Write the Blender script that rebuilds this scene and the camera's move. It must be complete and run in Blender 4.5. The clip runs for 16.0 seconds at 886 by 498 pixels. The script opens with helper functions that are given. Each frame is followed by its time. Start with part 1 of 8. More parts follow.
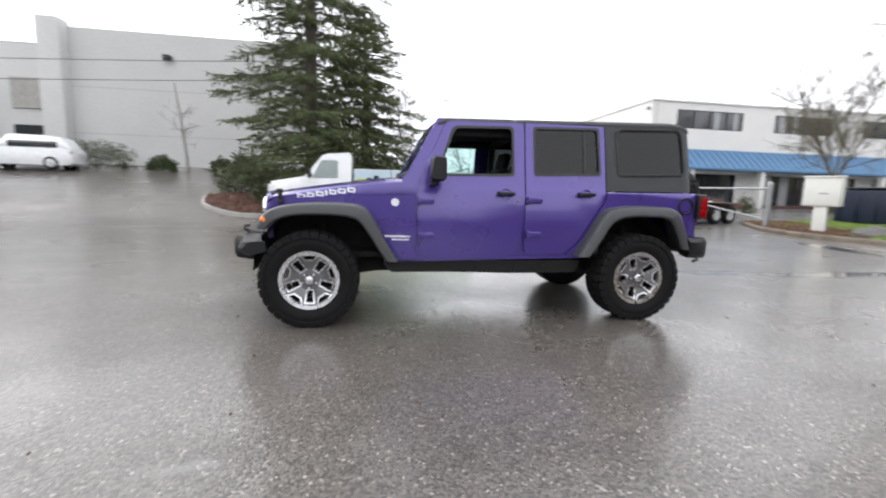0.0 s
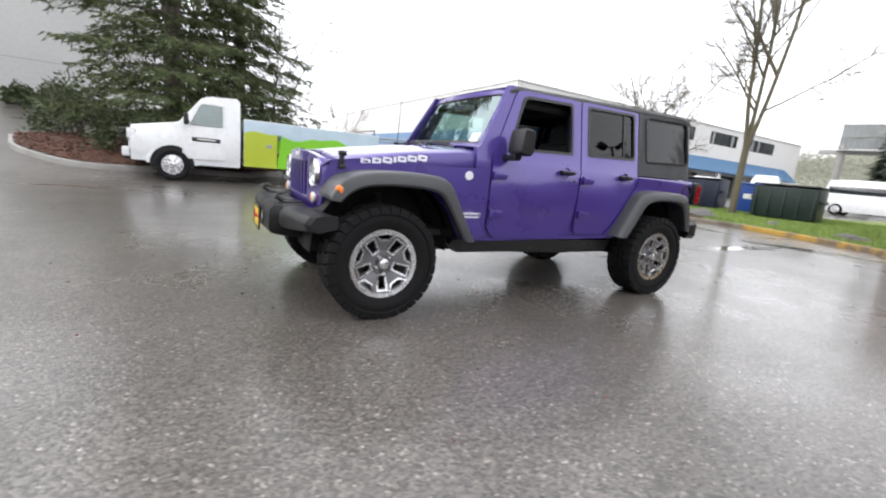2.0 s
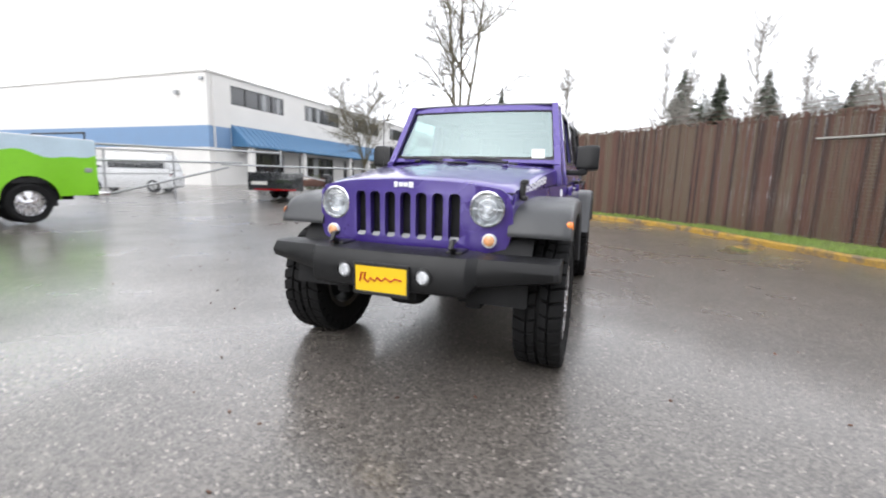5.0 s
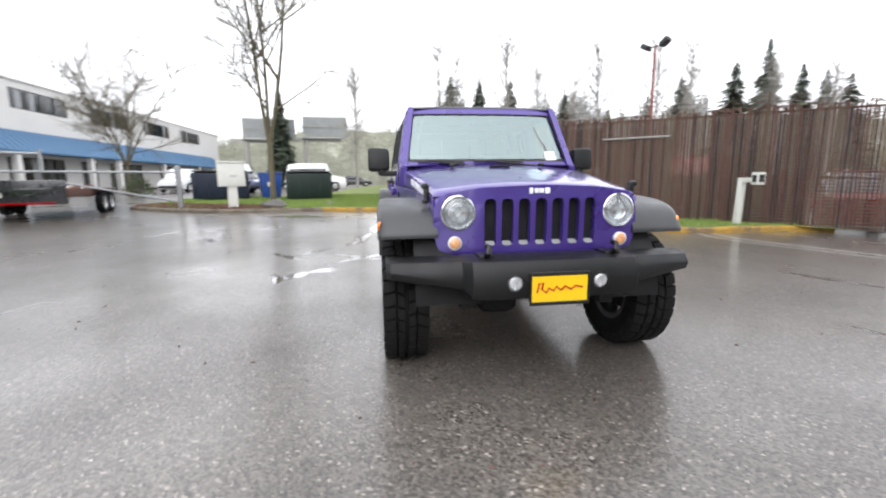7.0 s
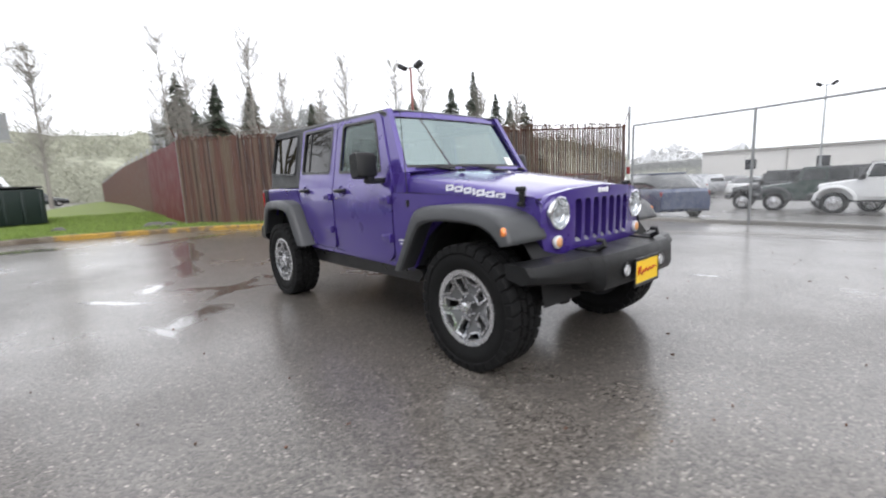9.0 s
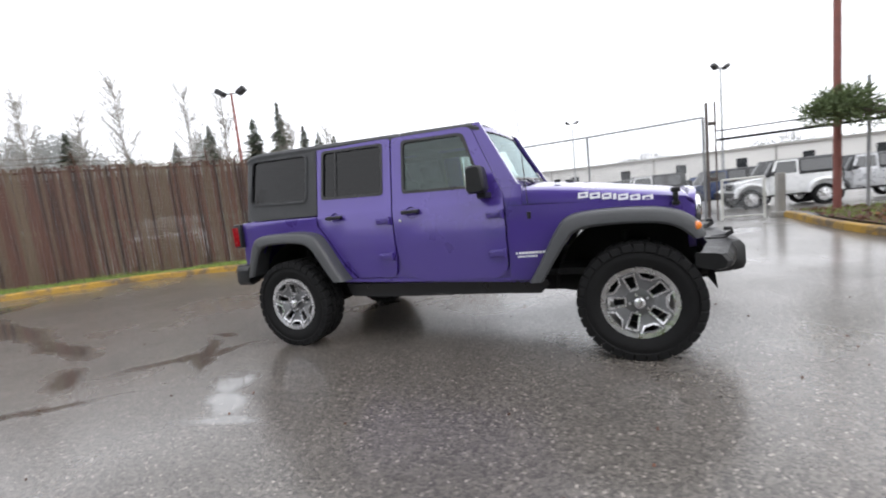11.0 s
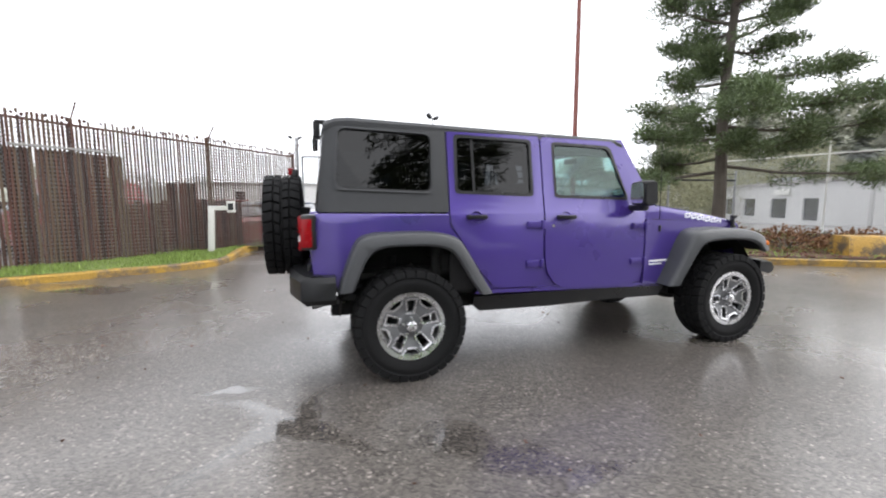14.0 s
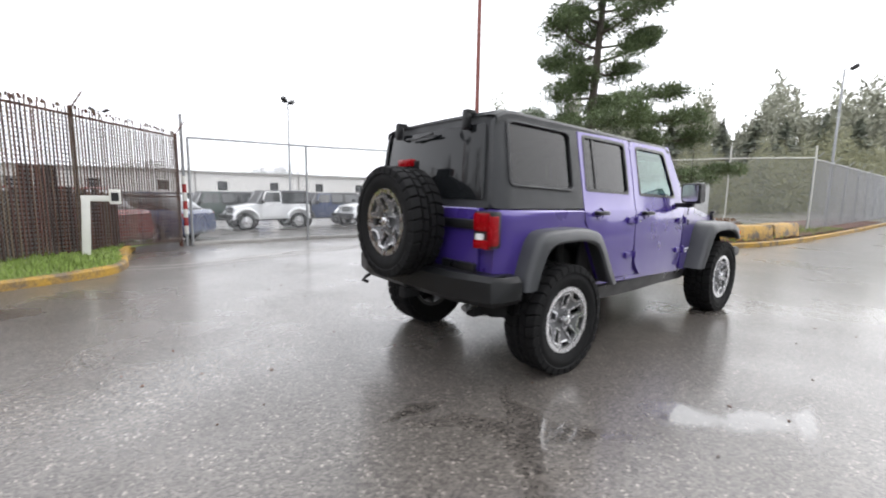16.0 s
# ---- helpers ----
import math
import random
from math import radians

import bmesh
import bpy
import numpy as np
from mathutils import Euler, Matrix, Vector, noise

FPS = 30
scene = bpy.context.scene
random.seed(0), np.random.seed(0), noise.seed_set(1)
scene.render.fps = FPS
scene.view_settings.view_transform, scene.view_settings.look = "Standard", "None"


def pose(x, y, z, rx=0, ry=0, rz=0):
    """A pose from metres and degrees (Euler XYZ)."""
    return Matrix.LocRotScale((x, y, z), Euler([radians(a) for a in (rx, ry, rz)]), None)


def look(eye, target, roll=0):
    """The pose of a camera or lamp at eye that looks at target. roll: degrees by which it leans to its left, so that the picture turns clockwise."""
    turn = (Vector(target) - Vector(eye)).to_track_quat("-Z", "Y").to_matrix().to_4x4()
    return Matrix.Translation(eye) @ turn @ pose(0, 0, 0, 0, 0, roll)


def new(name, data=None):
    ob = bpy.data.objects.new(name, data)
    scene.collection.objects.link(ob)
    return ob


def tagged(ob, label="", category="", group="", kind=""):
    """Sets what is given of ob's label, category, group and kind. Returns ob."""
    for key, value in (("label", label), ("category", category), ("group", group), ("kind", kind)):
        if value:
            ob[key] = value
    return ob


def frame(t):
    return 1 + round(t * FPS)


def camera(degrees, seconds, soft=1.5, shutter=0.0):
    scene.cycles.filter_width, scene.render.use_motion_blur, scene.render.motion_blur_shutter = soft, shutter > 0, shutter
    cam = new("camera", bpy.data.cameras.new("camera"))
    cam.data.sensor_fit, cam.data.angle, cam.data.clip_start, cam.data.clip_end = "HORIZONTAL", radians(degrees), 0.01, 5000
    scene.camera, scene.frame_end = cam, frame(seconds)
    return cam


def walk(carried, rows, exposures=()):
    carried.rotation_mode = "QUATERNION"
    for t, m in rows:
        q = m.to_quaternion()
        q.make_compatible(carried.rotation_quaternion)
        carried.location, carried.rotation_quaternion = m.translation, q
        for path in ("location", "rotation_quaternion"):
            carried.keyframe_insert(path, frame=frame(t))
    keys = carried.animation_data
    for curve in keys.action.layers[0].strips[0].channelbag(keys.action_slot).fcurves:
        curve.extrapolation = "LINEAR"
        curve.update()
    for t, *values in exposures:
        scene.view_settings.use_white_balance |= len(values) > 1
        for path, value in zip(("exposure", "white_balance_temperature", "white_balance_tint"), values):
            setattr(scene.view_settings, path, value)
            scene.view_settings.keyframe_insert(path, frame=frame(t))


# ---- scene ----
cam = camera(91.9, 16.0, soft=2.0, shutter=0.5)
PATH = [
    (0, (-0.968, -4.469, 1.141), (-0.641, -2.513, 0.879), 1.5),
    (0.5, (-1.332, -4.299, 1.116), (-0.772, -2.398, 0.85), 1.3),
    (1, (-1.716, -4.059, 1.088), (-1.224, -2.137, 0.83), 2.9),
    (1.5, (-2.117, -3.835, 1.112), (-1.445, -1.974, 0.822), 3.3),
    (2, (-2.564, -3.599, 1.104), (-1.588, -1.896, 0.723), 5.7),
    (2.5, (-2.958, -3.268, 1.085), (-1.89, -1.622, 0.694), 3.6),
    (3, (-3.322, -2.915, 1.106), (-1.966, -1.488, 0.755), 2.5),
    (3.5, (-3.592, -2.491, 1.094), (-2.063, -1.24, 0.786), 0.4),
    (3.7, (-3.69, -2.323, 1.096), (-2.142, -1.098, 0.775), 1.9),
    (5.8, (-4.295, -0.272, 1.134), (-2.349, 0.088, 0.849), 1.2),
    (6, (-4.306, -0.075, 1.148), (-2.35, 0.231, 0.869), 1.9),
    (6.5, (-4.359, 0.418, 1.168), (-2.384, 0.384, 0.853), 0.8),
    (7, (-4.279, 0.911, 1.148), (-2.323, 0.635, 0.834), -0.6),
    (7.5, (-4.176, 1.402, 1.164), (-2.298, 0.762, 0.91), -0.7),
    (8, (-3.943, 1.824, 1.149), (-2.193, 0.899, 0.865), -1.2),
    (8.5, (-3.685, 2.27, 1.186), (-2.056, 1.123, 1.01), -2.0),
    (9, (-3.347, 2.695, 1.175), (-1.857, 1.396, 0.871), -2.5),
    (9.5, (-2.938, 3.051, 1.199), (-1.573, 1.62, 0.904), -0.6),
    (10, (-2.497, 3.434, 1.227), (-1.308, 1.842, 1.0), 0.2),
    (10.2, (-2.274, 3.572, 1.19), (-1.159, 1.926, 0.973), -2.1),
    (12.3, (0.159, 4.126, 1.272), (0.335, 2.147, 1.043), -2.4),
    (12.5, (0.447, 4.102, 1.24), (0.52, 2.116, 1.011), -2.2),
    (13, (1.021, 4.041, 1.291), (0.778, 2.071, 1.046), -1.1),
    (13.5, (1.575, 3.911, 1.265), (1.169, 1.972, 0.988), -1.5),
    (14, (2.128, 3.76, 1.279), (1.542, 1.862, 1.052), -0.0),
    (14.5, (2.662, 3.523, 1.272), (1.96, 1.669, 1.009), 0.8),
    (15, (3.144, 3.23, 1.281), (2.273, 1.446, 1.045), 0.2),
    (15.5, (3.61, 2.973, 1.296), (2.498, 1.328, 1.056), -0.3),
    (16, (4.066, 2.68, 1.289), (2.824, 1.133, 1.032), 1.0),
]
walk(cam, [(t, look(eye, target, roll)) for t, eye, target, roll in PATH], [(0.0, 0.34), (1.0, 0.32), (2.5, 0.45), (3.5, 0.42), (7.0, 0.36), (9.0, 0.14), (10.2, 0.08), (12.4, 0.31), (15.0, 0.42), (16.0, 0.30)])

# ---- light ----
world = bpy.data.worlds.new("overcast")
scene.world = world
world.use_nodes = True
wn, wl = world.node_tree.nodes, world.node_tree.links
wn.clear()
sky = wn.new("ShaderNodeTexSky")
sky.sky_type, sky.sun_disc = "NISHITA", False
sky.sun_elevation, sky.sun_rotation = radians(42), radians(290)
sky.air_density, sky.dust_density, sky.ozone_density = 1.0, 6.0, 1.0
grey = wn.new("ShaderNodeHueSaturation")
grey.inputs["Saturation"].default_value = 0.12
grey.inputs["Value"].default_value = 0.10
cloud = wn.new("ShaderNodeMixRGB")
cloud.inputs[0].default_value = 0.75
cloud.inputs[2].default_value = (0.978, 0.995, 1.055, 1)
bgd = wn.new("ShaderNodeBackground")
bgd.inputs["Strength"].default_value = 1.92
wout = wn.new("ShaderNodeOutputWorld")
wl.new(sky.outputs[0], grey.inputs["Color"])
wl.new(grey.outputs[0], cloud.inputs[1])
wl.new(cloud.outputs[0], bgd.inputs["Color"])
wl.new(bgd.outputs[0], wout.inputs["Surface"])
sun_data = bpy.data.lights.new("sun", "SUN")
sun_data.energy, sun_data.angle, sun_data.color = 0.6, radians(110), (1.0, 0.98, 0.95)
sun = new("sun", sun_data)
sun.matrix_world = look((0, 0, 30), (19, -7, 12))

# ---- materials ----


def mat(name, color, rough=0.6, metal=0.0, coat=0.0, spec=0.5, vary=0.15, scale=6.0, grain=60.0, bump=0.0, bump_scale=80.0, island=False, emit=0.0, rough_vary=0.1, span=0.4, coat_ior=1.5, coat_rough=0.04):
    """A surface with colour variation at two scales, uneven gloss and fine relief."""
    m = bpy.data.materials.new(name)
    m.use_nodes = True
    n, l = m.node_tree.nodes, m.node_tree.links
    b = n["Principled BSDF"]
    tc = n.new("ShaderNodeTexCoord")
    big, fine = n.new("ShaderNodeTexNoise"), n.new("ShaderNodeTexNoise")
    big.inputs["Scale"].default_value, fine.inputs["Scale"].default_value = scale, grain
    big.inputs["Detail"].default_value = fine.inputs["Detail"].default_value = 4
    l.new(tc.outputs["Object"], big.inputs["Vector"])
    l.new(tc.outputs["Object"], fine.inputs["Vector"])
    add = n.new("ShaderNodeMath")
    add.operation = "ADD"
    l.new(big.outputs["Fac"], add.inputs[0])
    l.new(fine.outputs["Fac"], add.inputs[1])
    mul = n.new("ShaderNodeMapRange")
    mul.inputs["From Min"].default_value, mul.inputs["From Max"].default_value = 0.6, 1.4
    mul.inputs["To Min"].default_value, mul.inputs["To Max"].default_value = 1 - vary, 1 + vary
    l.new(add.outputs[0], mul.inputs["Value"])
    last = mul.outputs[0]
    if island:
        src = n.new("ShaderNodeObjectInfo").outputs["Random"] if island == "object" else n.new("ShaderNodeNewGeometry").outputs["Random Per Island"]
        r = n.new("ShaderNodeMapRange")
        r.inputs["To Min"].default_value, r.inputs["To Max"].default_value = 1 - span, 1 + span
        l.new(src, r.inputs["Value"])
        t = n.new("ShaderNodeMath")
        t.operation = "MULTIPLY"
        l.new(last, t.inputs[0])
        l.new(r.outputs[0], t.inputs[1])
        last = t.outputs[0]
    v = n.new("ShaderNodeVectorMath")
    v.operation = "SCALE"
    v.inputs[0].default_value = color
    l.new(last, v.inputs["Scale"])
    l.new(v.outputs[0], b.inputs["Base Color"])
    rr = n.new("ShaderNodeMapRange")
    rr.inputs["From Min"].default_value, rr.inputs["From Max"].default_value = 0.3, 0.7
    rr.inputs["To Min"].default_value, rr.inputs["To Max"].default_value = max(0.02, rough - rough_vary), min(1, rough + rough_vary)
    l.new(big.outputs["Fac"], rr.inputs["Value"])
    l.new(rr.outputs[0], b.inputs["Roughness"])
    b.inputs["Metallic"].default_value = metal
    b.inputs["Coat Weight"].default_value, b.inputs["Coat Roughness"].default_value, b.inputs["Coat IOR"].default_value = coat, coat_rough, coat_ior
    b.inputs["Specular IOR Level"].default_value = spec
    if bump:
        bt = n.new("ShaderNodeTexNoise")
        bt.inputs["Scale"].default_value, bt.inputs["Detail"].default_value = bump_scale, 5
        l.new(tc.outputs["Object"], bt.inputs["Vector"])
        bp = n.new("ShaderNodeBump")
        bp.inputs["Strength"].default_value, bp.inputs["Distance"].default_value = bump, 0.02
        l.new(bt.outputs["Fac"], bp.inputs["Height"])
        l.new(bp.outputs[0], b.inputs["Normal"])
    if emit:
        b.inputs["Emission Color"].default_value = (*color, 1)
        b.inputs["Emission Strength"].default_value = emit
    return m


def glass(name, tint, gloss_rough=0.01, base=0.06, top=0.9, shine=(1, 1, 1)):
    """A thin pane: tinted see-through with a reflection that grows at a slant."""
    m = bpy.data.materials.new(name)
    m.use_nodes = True
    n, l = m.node_tree.nodes, m.node_tree.links
    n.clear()
    tr, gl, mx, fr = n.new("ShaderNodeBsdfTransparent"), n.new("ShaderNodeBsdfGlossy"), n.new("ShaderNodeMixShader"), n.new("ShaderNodeLayerWeight")
    out = n.new("ShaderNodeOutputMaterial")
    tr.inputs["Color"].default_value = (*tint, 1)
    gl.inputs["Color"].default_value = (*shine, 1)
    gl.inputs["Roughness"].default_value = gloss_rough
    pw, rg = n.new("ShaderNodeMath"), n.new("ShaderNodeMapRange")
    pw.operation, pw.inputs[1].default_value = "POWER", 4.0
    rg.inputs["To Min"].default_value, rg.inputs["To Max"].default_value = base, top
    l.new(fr.outputs["Facing"], pw.inputs[0])
    l.new(pw.outputs[0], rg.inputs["Value"])
    tc, ns, bp = n.new("ShaderNodeTexCoord"), n.new("ShaderNodeTexNoise"), n.new("ShaderNodeBump")
    ns.inputs["Scale"].default_value = 2.0
    bp.inputs["Strength"].default_value, bp.inputs["Distance"].default_value = 0.03, 0.02
    l.new(tc.outputs["Object"], ns.inputs["Vector"])
    l.new(ns.outputs["Fac"], bp.inputs["Height"])
    l.new(bp.outputs[0], gl.inputs["Normal"])
    l.new(rg.outputs[0], mx.inputs[0])
    l.new(tr.outputs[0], mx.inputs[1])
    l.new(gl.outputs[0], mx.inputs[2])
    l.new(mx.outputs[0], out.inputs["Surface"])
    return m


# centre, half sizes and turn of the shallow puddles
PUDDLES = ((8.6, 0.5, 1.3, 0.35, -70), (6.6, 0.95, 1.7, 0.26, -8), (4.6, 1.35, 1.1, 0.16, -8), (3.15, 1.95, 0.45, 0.20, -25), (2.3, 1.25, 0.75, 0.10, -42), (1.42, 1.72, 0.34, 0.20, -40), (1.2, 2.0, 0.36, 0.17, -30), (2.4, 1.35, 0.7, 0.10, 48), (0.95, 2.2, 0.36, 0.10, 10), (2.68, 0.72, 0.2, 0.06, 0), (2.6, 2.4, 0.6, 0.08, 40), (4.9, 4.4, 0.6, 0.15, 20), (5.4, -3.6, 1.0, 0.3, -30), (-0.2, -4.1, 0.55, 0.10, 20), (-1.7, -2.7, 0.25, 0.07, 10), (-7.5, 8.6, 1.8, 0.2, 5), (-5.5, 7.3, 1.5, 0.12, 0), (9.4, 3.6, 1.3, 0.3, 75))


def worn(name, paint, under_coat, scale, share):
    """Paint worn away in patches down to what lies under it."""
    m = bpy.data.materials.new(name)
    m.use_nodes = True
    n, l = m.node_tree.nodes, m.node_tree.links
    b = n["Principled BSDF"]
    tc, big, fine, mix = n.new("ShaderNodeTexCoord"), n.new("ShaderNodeTexNoise"), n.new("ShaderNodeTexNoise"), n.new("ShaderNodeMixRGB")
    big.inputs["Scale"].default_value, big.inputs["Detail"].default_value, big.inputs["Roughness"].default_value = scale, 8, 0.7
    fine.inputs["Scale"].default_value, fine.inputs["Detail"].default_value = 45, 4
    for t in (big, fine):
        l.new(tc.outputs["Object"], t.inputs["Vector"])
    cut, dirt = n.new("ShaderNodeMapRange"), n.new("ShaderNodeMapRange")
    cut.inputs["From Min"].default_value, cut.inputs["From Max"].default_value = share - 0.05, share + 0.09
    l.new(big.outputs["Fac"], cut.inputs["Value"])
    l.new(cut.outputs[0], mix.inputs[0])
    mix.inputs[1].default_value, mix.inputs[2].default_value = (*paint, 1), (*under_coat, 1)
    dirt.inputs["From Min"].default_value, dirt.inputs["From Max"].default_value = 0.3, 0.7
    dirt.inputs["To Min"].default_value, dirt.inputs["To Max"].default_value = 0.65, 1.2
    l.new(fine.outputs["Fac"], dirt.inputs["Value"])
    v = n.new("ShaderNodeVectorMath")
    v.operation = "SCALE"
    l.new(mix.outputs[0], v.inputs[0])
    l.new(dirt.outputs[0], v.inputs["Scale"])
    l.new(v.outputs[0], b.inputs["Base Color"])
    b.inputs["Roughness"].default_value = 0.6
    bp = n.new("ShaderNodeBump")
    bp.inputs["Strength"].default_value, bp.inputs["Distance"].default_value = 0.5, 0.01
    l.new(fine.outputs["Fac"], bp.inputs["Height"])
    l.new(bp.outputs[0], b.inputs["Normal"])
    return m


def streaked(name, a, b, c):
    """Weathered strips: three tones in long upright streaks, each strip of its own tone."""
    m = bpy.data.materials.new(name)
    m.use_nodes = True
    n, l = m.node_tree.nodes, m.node_tree.links
    bs = n["Principled BSDF"]
    tc, mp, tx, info, ramp = n.new("ShaderNodeTexCoord"), n.new("ShaderNodeMapping"), n.new("ShaderNodeTexNoise"), n.new("ShaderNodeObjectInfo"), n.new("ShaderNodeValToRGB")
    mp.inputs["Scale"].default_value = (22, 22, 1.1)
    tx.inputs["Scale"].default_value, tx.inputs["Detail"].default_value, tx.inputs["Roughness"].default_value = 1.0, 6, 0.65
    shift = n.new("ShaderNodeVectorMath")
    l.new(tc.outputs["Object"], shift.inputs[0])
    l.new(info.outputs["Location"], shift.inputs[1])
    l.new(shift.outputs[0], mp.inputs["Vector"])
    l.new(mp.outputs[0], tx.inputs["Vector"])
    add, sc = n.new("ShaderNodeMath"), n.new("ShaderNodeMath")
    sc.operation, sc.inputs[1].default_value = "MULTIPLY", 0.62
    l.new(info.outputs["Random"], sc.inputs[0])
    l.new(tx.outputs["Fac"], add.inputs[0])
    l.new(sc.outputs[0], add.inputs[1])
    l.new(add.outputs[0], ramp.inputs[0])
    e = ramp.color_ramp.elements
    e[0].position, e[0].color = 0.50, (*c, 1)
    e[1].position, e[1].color = 1.0, (*b, 1)
    k = e.new(0.78)
    k.color = (*a, 1)
    l.new(ramp.outputs[0], bs.inputs["Base Color"])
    bs.inputs["Roughness"].default_value = 0.65
    return m


def wet_asphalt():
    m = bpy.data.materials.new("wet_asphalt")
    m.use_nodes = True
    n, l = m.node_tree.nodes, m.node_tree.links
    b = n["Principled BSDF"]
    tc = n.new("ShaderNodeTexCoord")

    def noise_tex(scale, detail=4, rough=0.55):
        t = n.new("ShaderNodeTexNoise")
        t.inputs["Scale"].default_value, t.inputs["Detail"].default_value, t.inputs["Roughness"].default_value = scale, detail, rough
        l.new(tc.outputs["Object"], t.inputs["Vector"])
        return t

    def remap(src, a, c, lo, hi):
        r = n.new("ShaderNodeMapRange")
        for k, v in zip(("From Min", "From Max", "To Min", "To Max"), (a, c, lo, hi)):
            r.inputs[k].default_value = v
        l.new(src, r.inputs["Value"])
        return r.outputs[0]

    def math(op, a, c):
        t = n.new("ShaderNodeMath")
        t.operation = op
        for k, v in enumerate((a, c)):
            if isinstance(v, (int, float)):
                t.inputs[k].default_value = v
            else:
                l.new(v, t.inputs[k])
        return t.outputs[0]

    stone = n.new("ShaderNodeTexVoronoi")
    stone.inputs["Scale"].default_value = 75.0
    l.new(tc.outputs["Object"], stone.inputs["Vector"])
    stain, patch, grit = noise_tex(0.35, 6, 0.6), noise_tex(0.9, 5), noise_tex(160, 3)
    tone = math("MULTIPLY", remap(stain.outputs["Fac"], 0.3, 0.7, 0.8, 1.2), remap(patch.outputs["Fac"], 0.3, 0.7, 0.85, 1.15))
    sep = n.new("ShaderNodeSeparateColor")
    l.new(stone.outputs["Color"], sep.inputs[0])
    fleck = remap(sep.outputs[0], 0.0, 1.0, 0.45, 1.45)
    bright = remap(sep.outputs[1], 0.93, 1.0, 0.0, 2.0)
    tone = math("MULTIPLY", tone, math("ADD", fleck, bright))
    v = n.new("ShaderNodeVectorMath")
    v.operation = "SCALE"
    v.inputs[0].default_value = (0.106, 0.095, 0.085)
    l.new(v.outputs[0], b.inputs["Base Color"])
    pool = None
    warp = n.new("ShaderNodeVectorMath")
    warp.operation = "SUBTRACT"
    wob = noise_tex(2.2, 5)
    l.new(wob.outputs["Color"], warp.inputs[0])
    warp.inputs[1].default_value = (0.5, 0.5, 0.5)
    amp = n.new("ShaderNodeVectorMath")
    amp.operation = "SCALE"
    amp.inputs["Scale"].default_value = 0.45
    l.new(warp.outputs[0], amp.inputs[0])
    shift = n.new("ShaderNodeVectorMath")
    l.new(tc.outputs["Object"], shift.inputs[0])
    l.new(amp.outputs[0], shift.inputs[1])
    for cx, cy, rx, ry, turn in PUDDLES:
        mp = n.new("ShaderNodeMapping")
        mp.vector_type = "TEXTURE"
        mp.inputs["Location"].default_value = (cx, cy, 0)
        mp.inputs["Rotation"].default_value = (0, 0, radians(turn))
        mp.inputs["Scale"].default_value = (rx, ry, 1000)
        l.new(shift.outputs[0], mp.inputs["Vector"])
        ln = n.new("ShaderNodeVectorMath")
        ln.operation = "LENGTH"
        l.new(mp.outputs[0], ln.inputs[0])
        one = remap(ln.outputs["Value"], 0.45, 1.05, 1.0, 0.0)
        pool = one if pool is None else math("MAXIMUM", pool, one)
    l.new(math("MULTIPLY", tone, remap(pool, 0.0, 1.0, 1.0, 0.72)), v.inputs["Scale"])
    wet = math("ADD", math("MULTIPLY", stain.outputs["Fac"], 0.6), math("MULTIPLY", patch.outputs["Fac"], 0.4))
    dry = math("SUBTRACT", 1.0, pool)
    l.new(math("ADD", math("MULTIPLY", remap(wet, 0.38, 0.62, 0.38, 0.24), dry), math("MULTIPLY", pool, 0.07)), b.inputs["Roughness"])
    b.inputs["Specular IOR Level"].default_value = 0.36
    l.new(math("MAXIMUM", remap(wet, 0.4, 0.6, 0.42, 0.70), pool), b.inputs["Coat Weight"])
    l.new(remap(pool, 0.0, 1.0, 0.11, 0.04), b.inputs["Coat Roughness"])
    b.inputs["Coat IOR"].default_value = 1.52
    height = math("ADD", math("MULTIPLY", stone.outputs["Distance"], -0.7), math("MULTIPLY", grit.outputs["Fac"], 0.5))
    bp = n.new("ShaderNodeBump")
    l.new(math("MULTIPLY", remap(wet, 0.4, 0.62, 0.45, 0.25), math("MAXIMUM", dry, 0.12)), bp.inputs["Strength"])
    bp.inputs["Distance"].default_value = 0.008
    l.new(height, bp.inputs["Height"])
    l.new(bp.outputs[0], b.inputs["Normal"])
    bp2 = n.new("ShaderNodeBump")
    bp2.inputs["Distance"].default_value = 0.008
    l.new(math("MULTIPLY", dry, 0.08), bp2.inputs["Strength"])
    l.new(height, bp2.inputs["Height"])
    l.new(bp2.outputs[0], b.inputs["Coat Normal"])
    return m


PURPLE = mat("purple_paint", (0.060, 0.033, 0.235), rough=0.32, metal=0.25, coat=1.0, coat_ior=1.5, coat_rough=0.10, spec=0.4, vary=0.05, scale=3, grain=400)
PLASTIC = mat("black_plastic", (0.0085, 0.0088, 0.0098), rough=0.40, spec=0.34, vary=0.15, bump=0.12, bump_scale=500)
FLARE = mat("dark_grey_plastic", (0.046, 0.048, 0.052), rough=0.42, vary=0.1, bump=0.1, bump_scale=450)
HARDTOP = mat("grey_hardtop", (0.026, 0.0275, 0.030), rough=0.5, vary=0.1, bump=0.2, bump_scale=350)
RUBBER = mat("tyre_rubber", (0.010, 0.010, 0.0105), rough=0.72, spec=0.16, vary=0.25, scale=12, bump=0.1, bump_scale=120)
BLACK = mat("matt_black", (0.006, 0.006, 0.007), rough=0.8, vary=0.2)
TRIM = mat("black_trim", (0.008, 0.008, 0.009), rough=0.35, vary=0.1)
ALLOY = mat("machined_alloy", (0.66, 0.66, 0.675), rough=0.27, metal=1.0, vary=0.06, scale=20)
ALLOY_GREY = mat("grey_alloy", (0.25, 0.253, 0.26), rough=0.4, metal=0.8, vary=0.1)
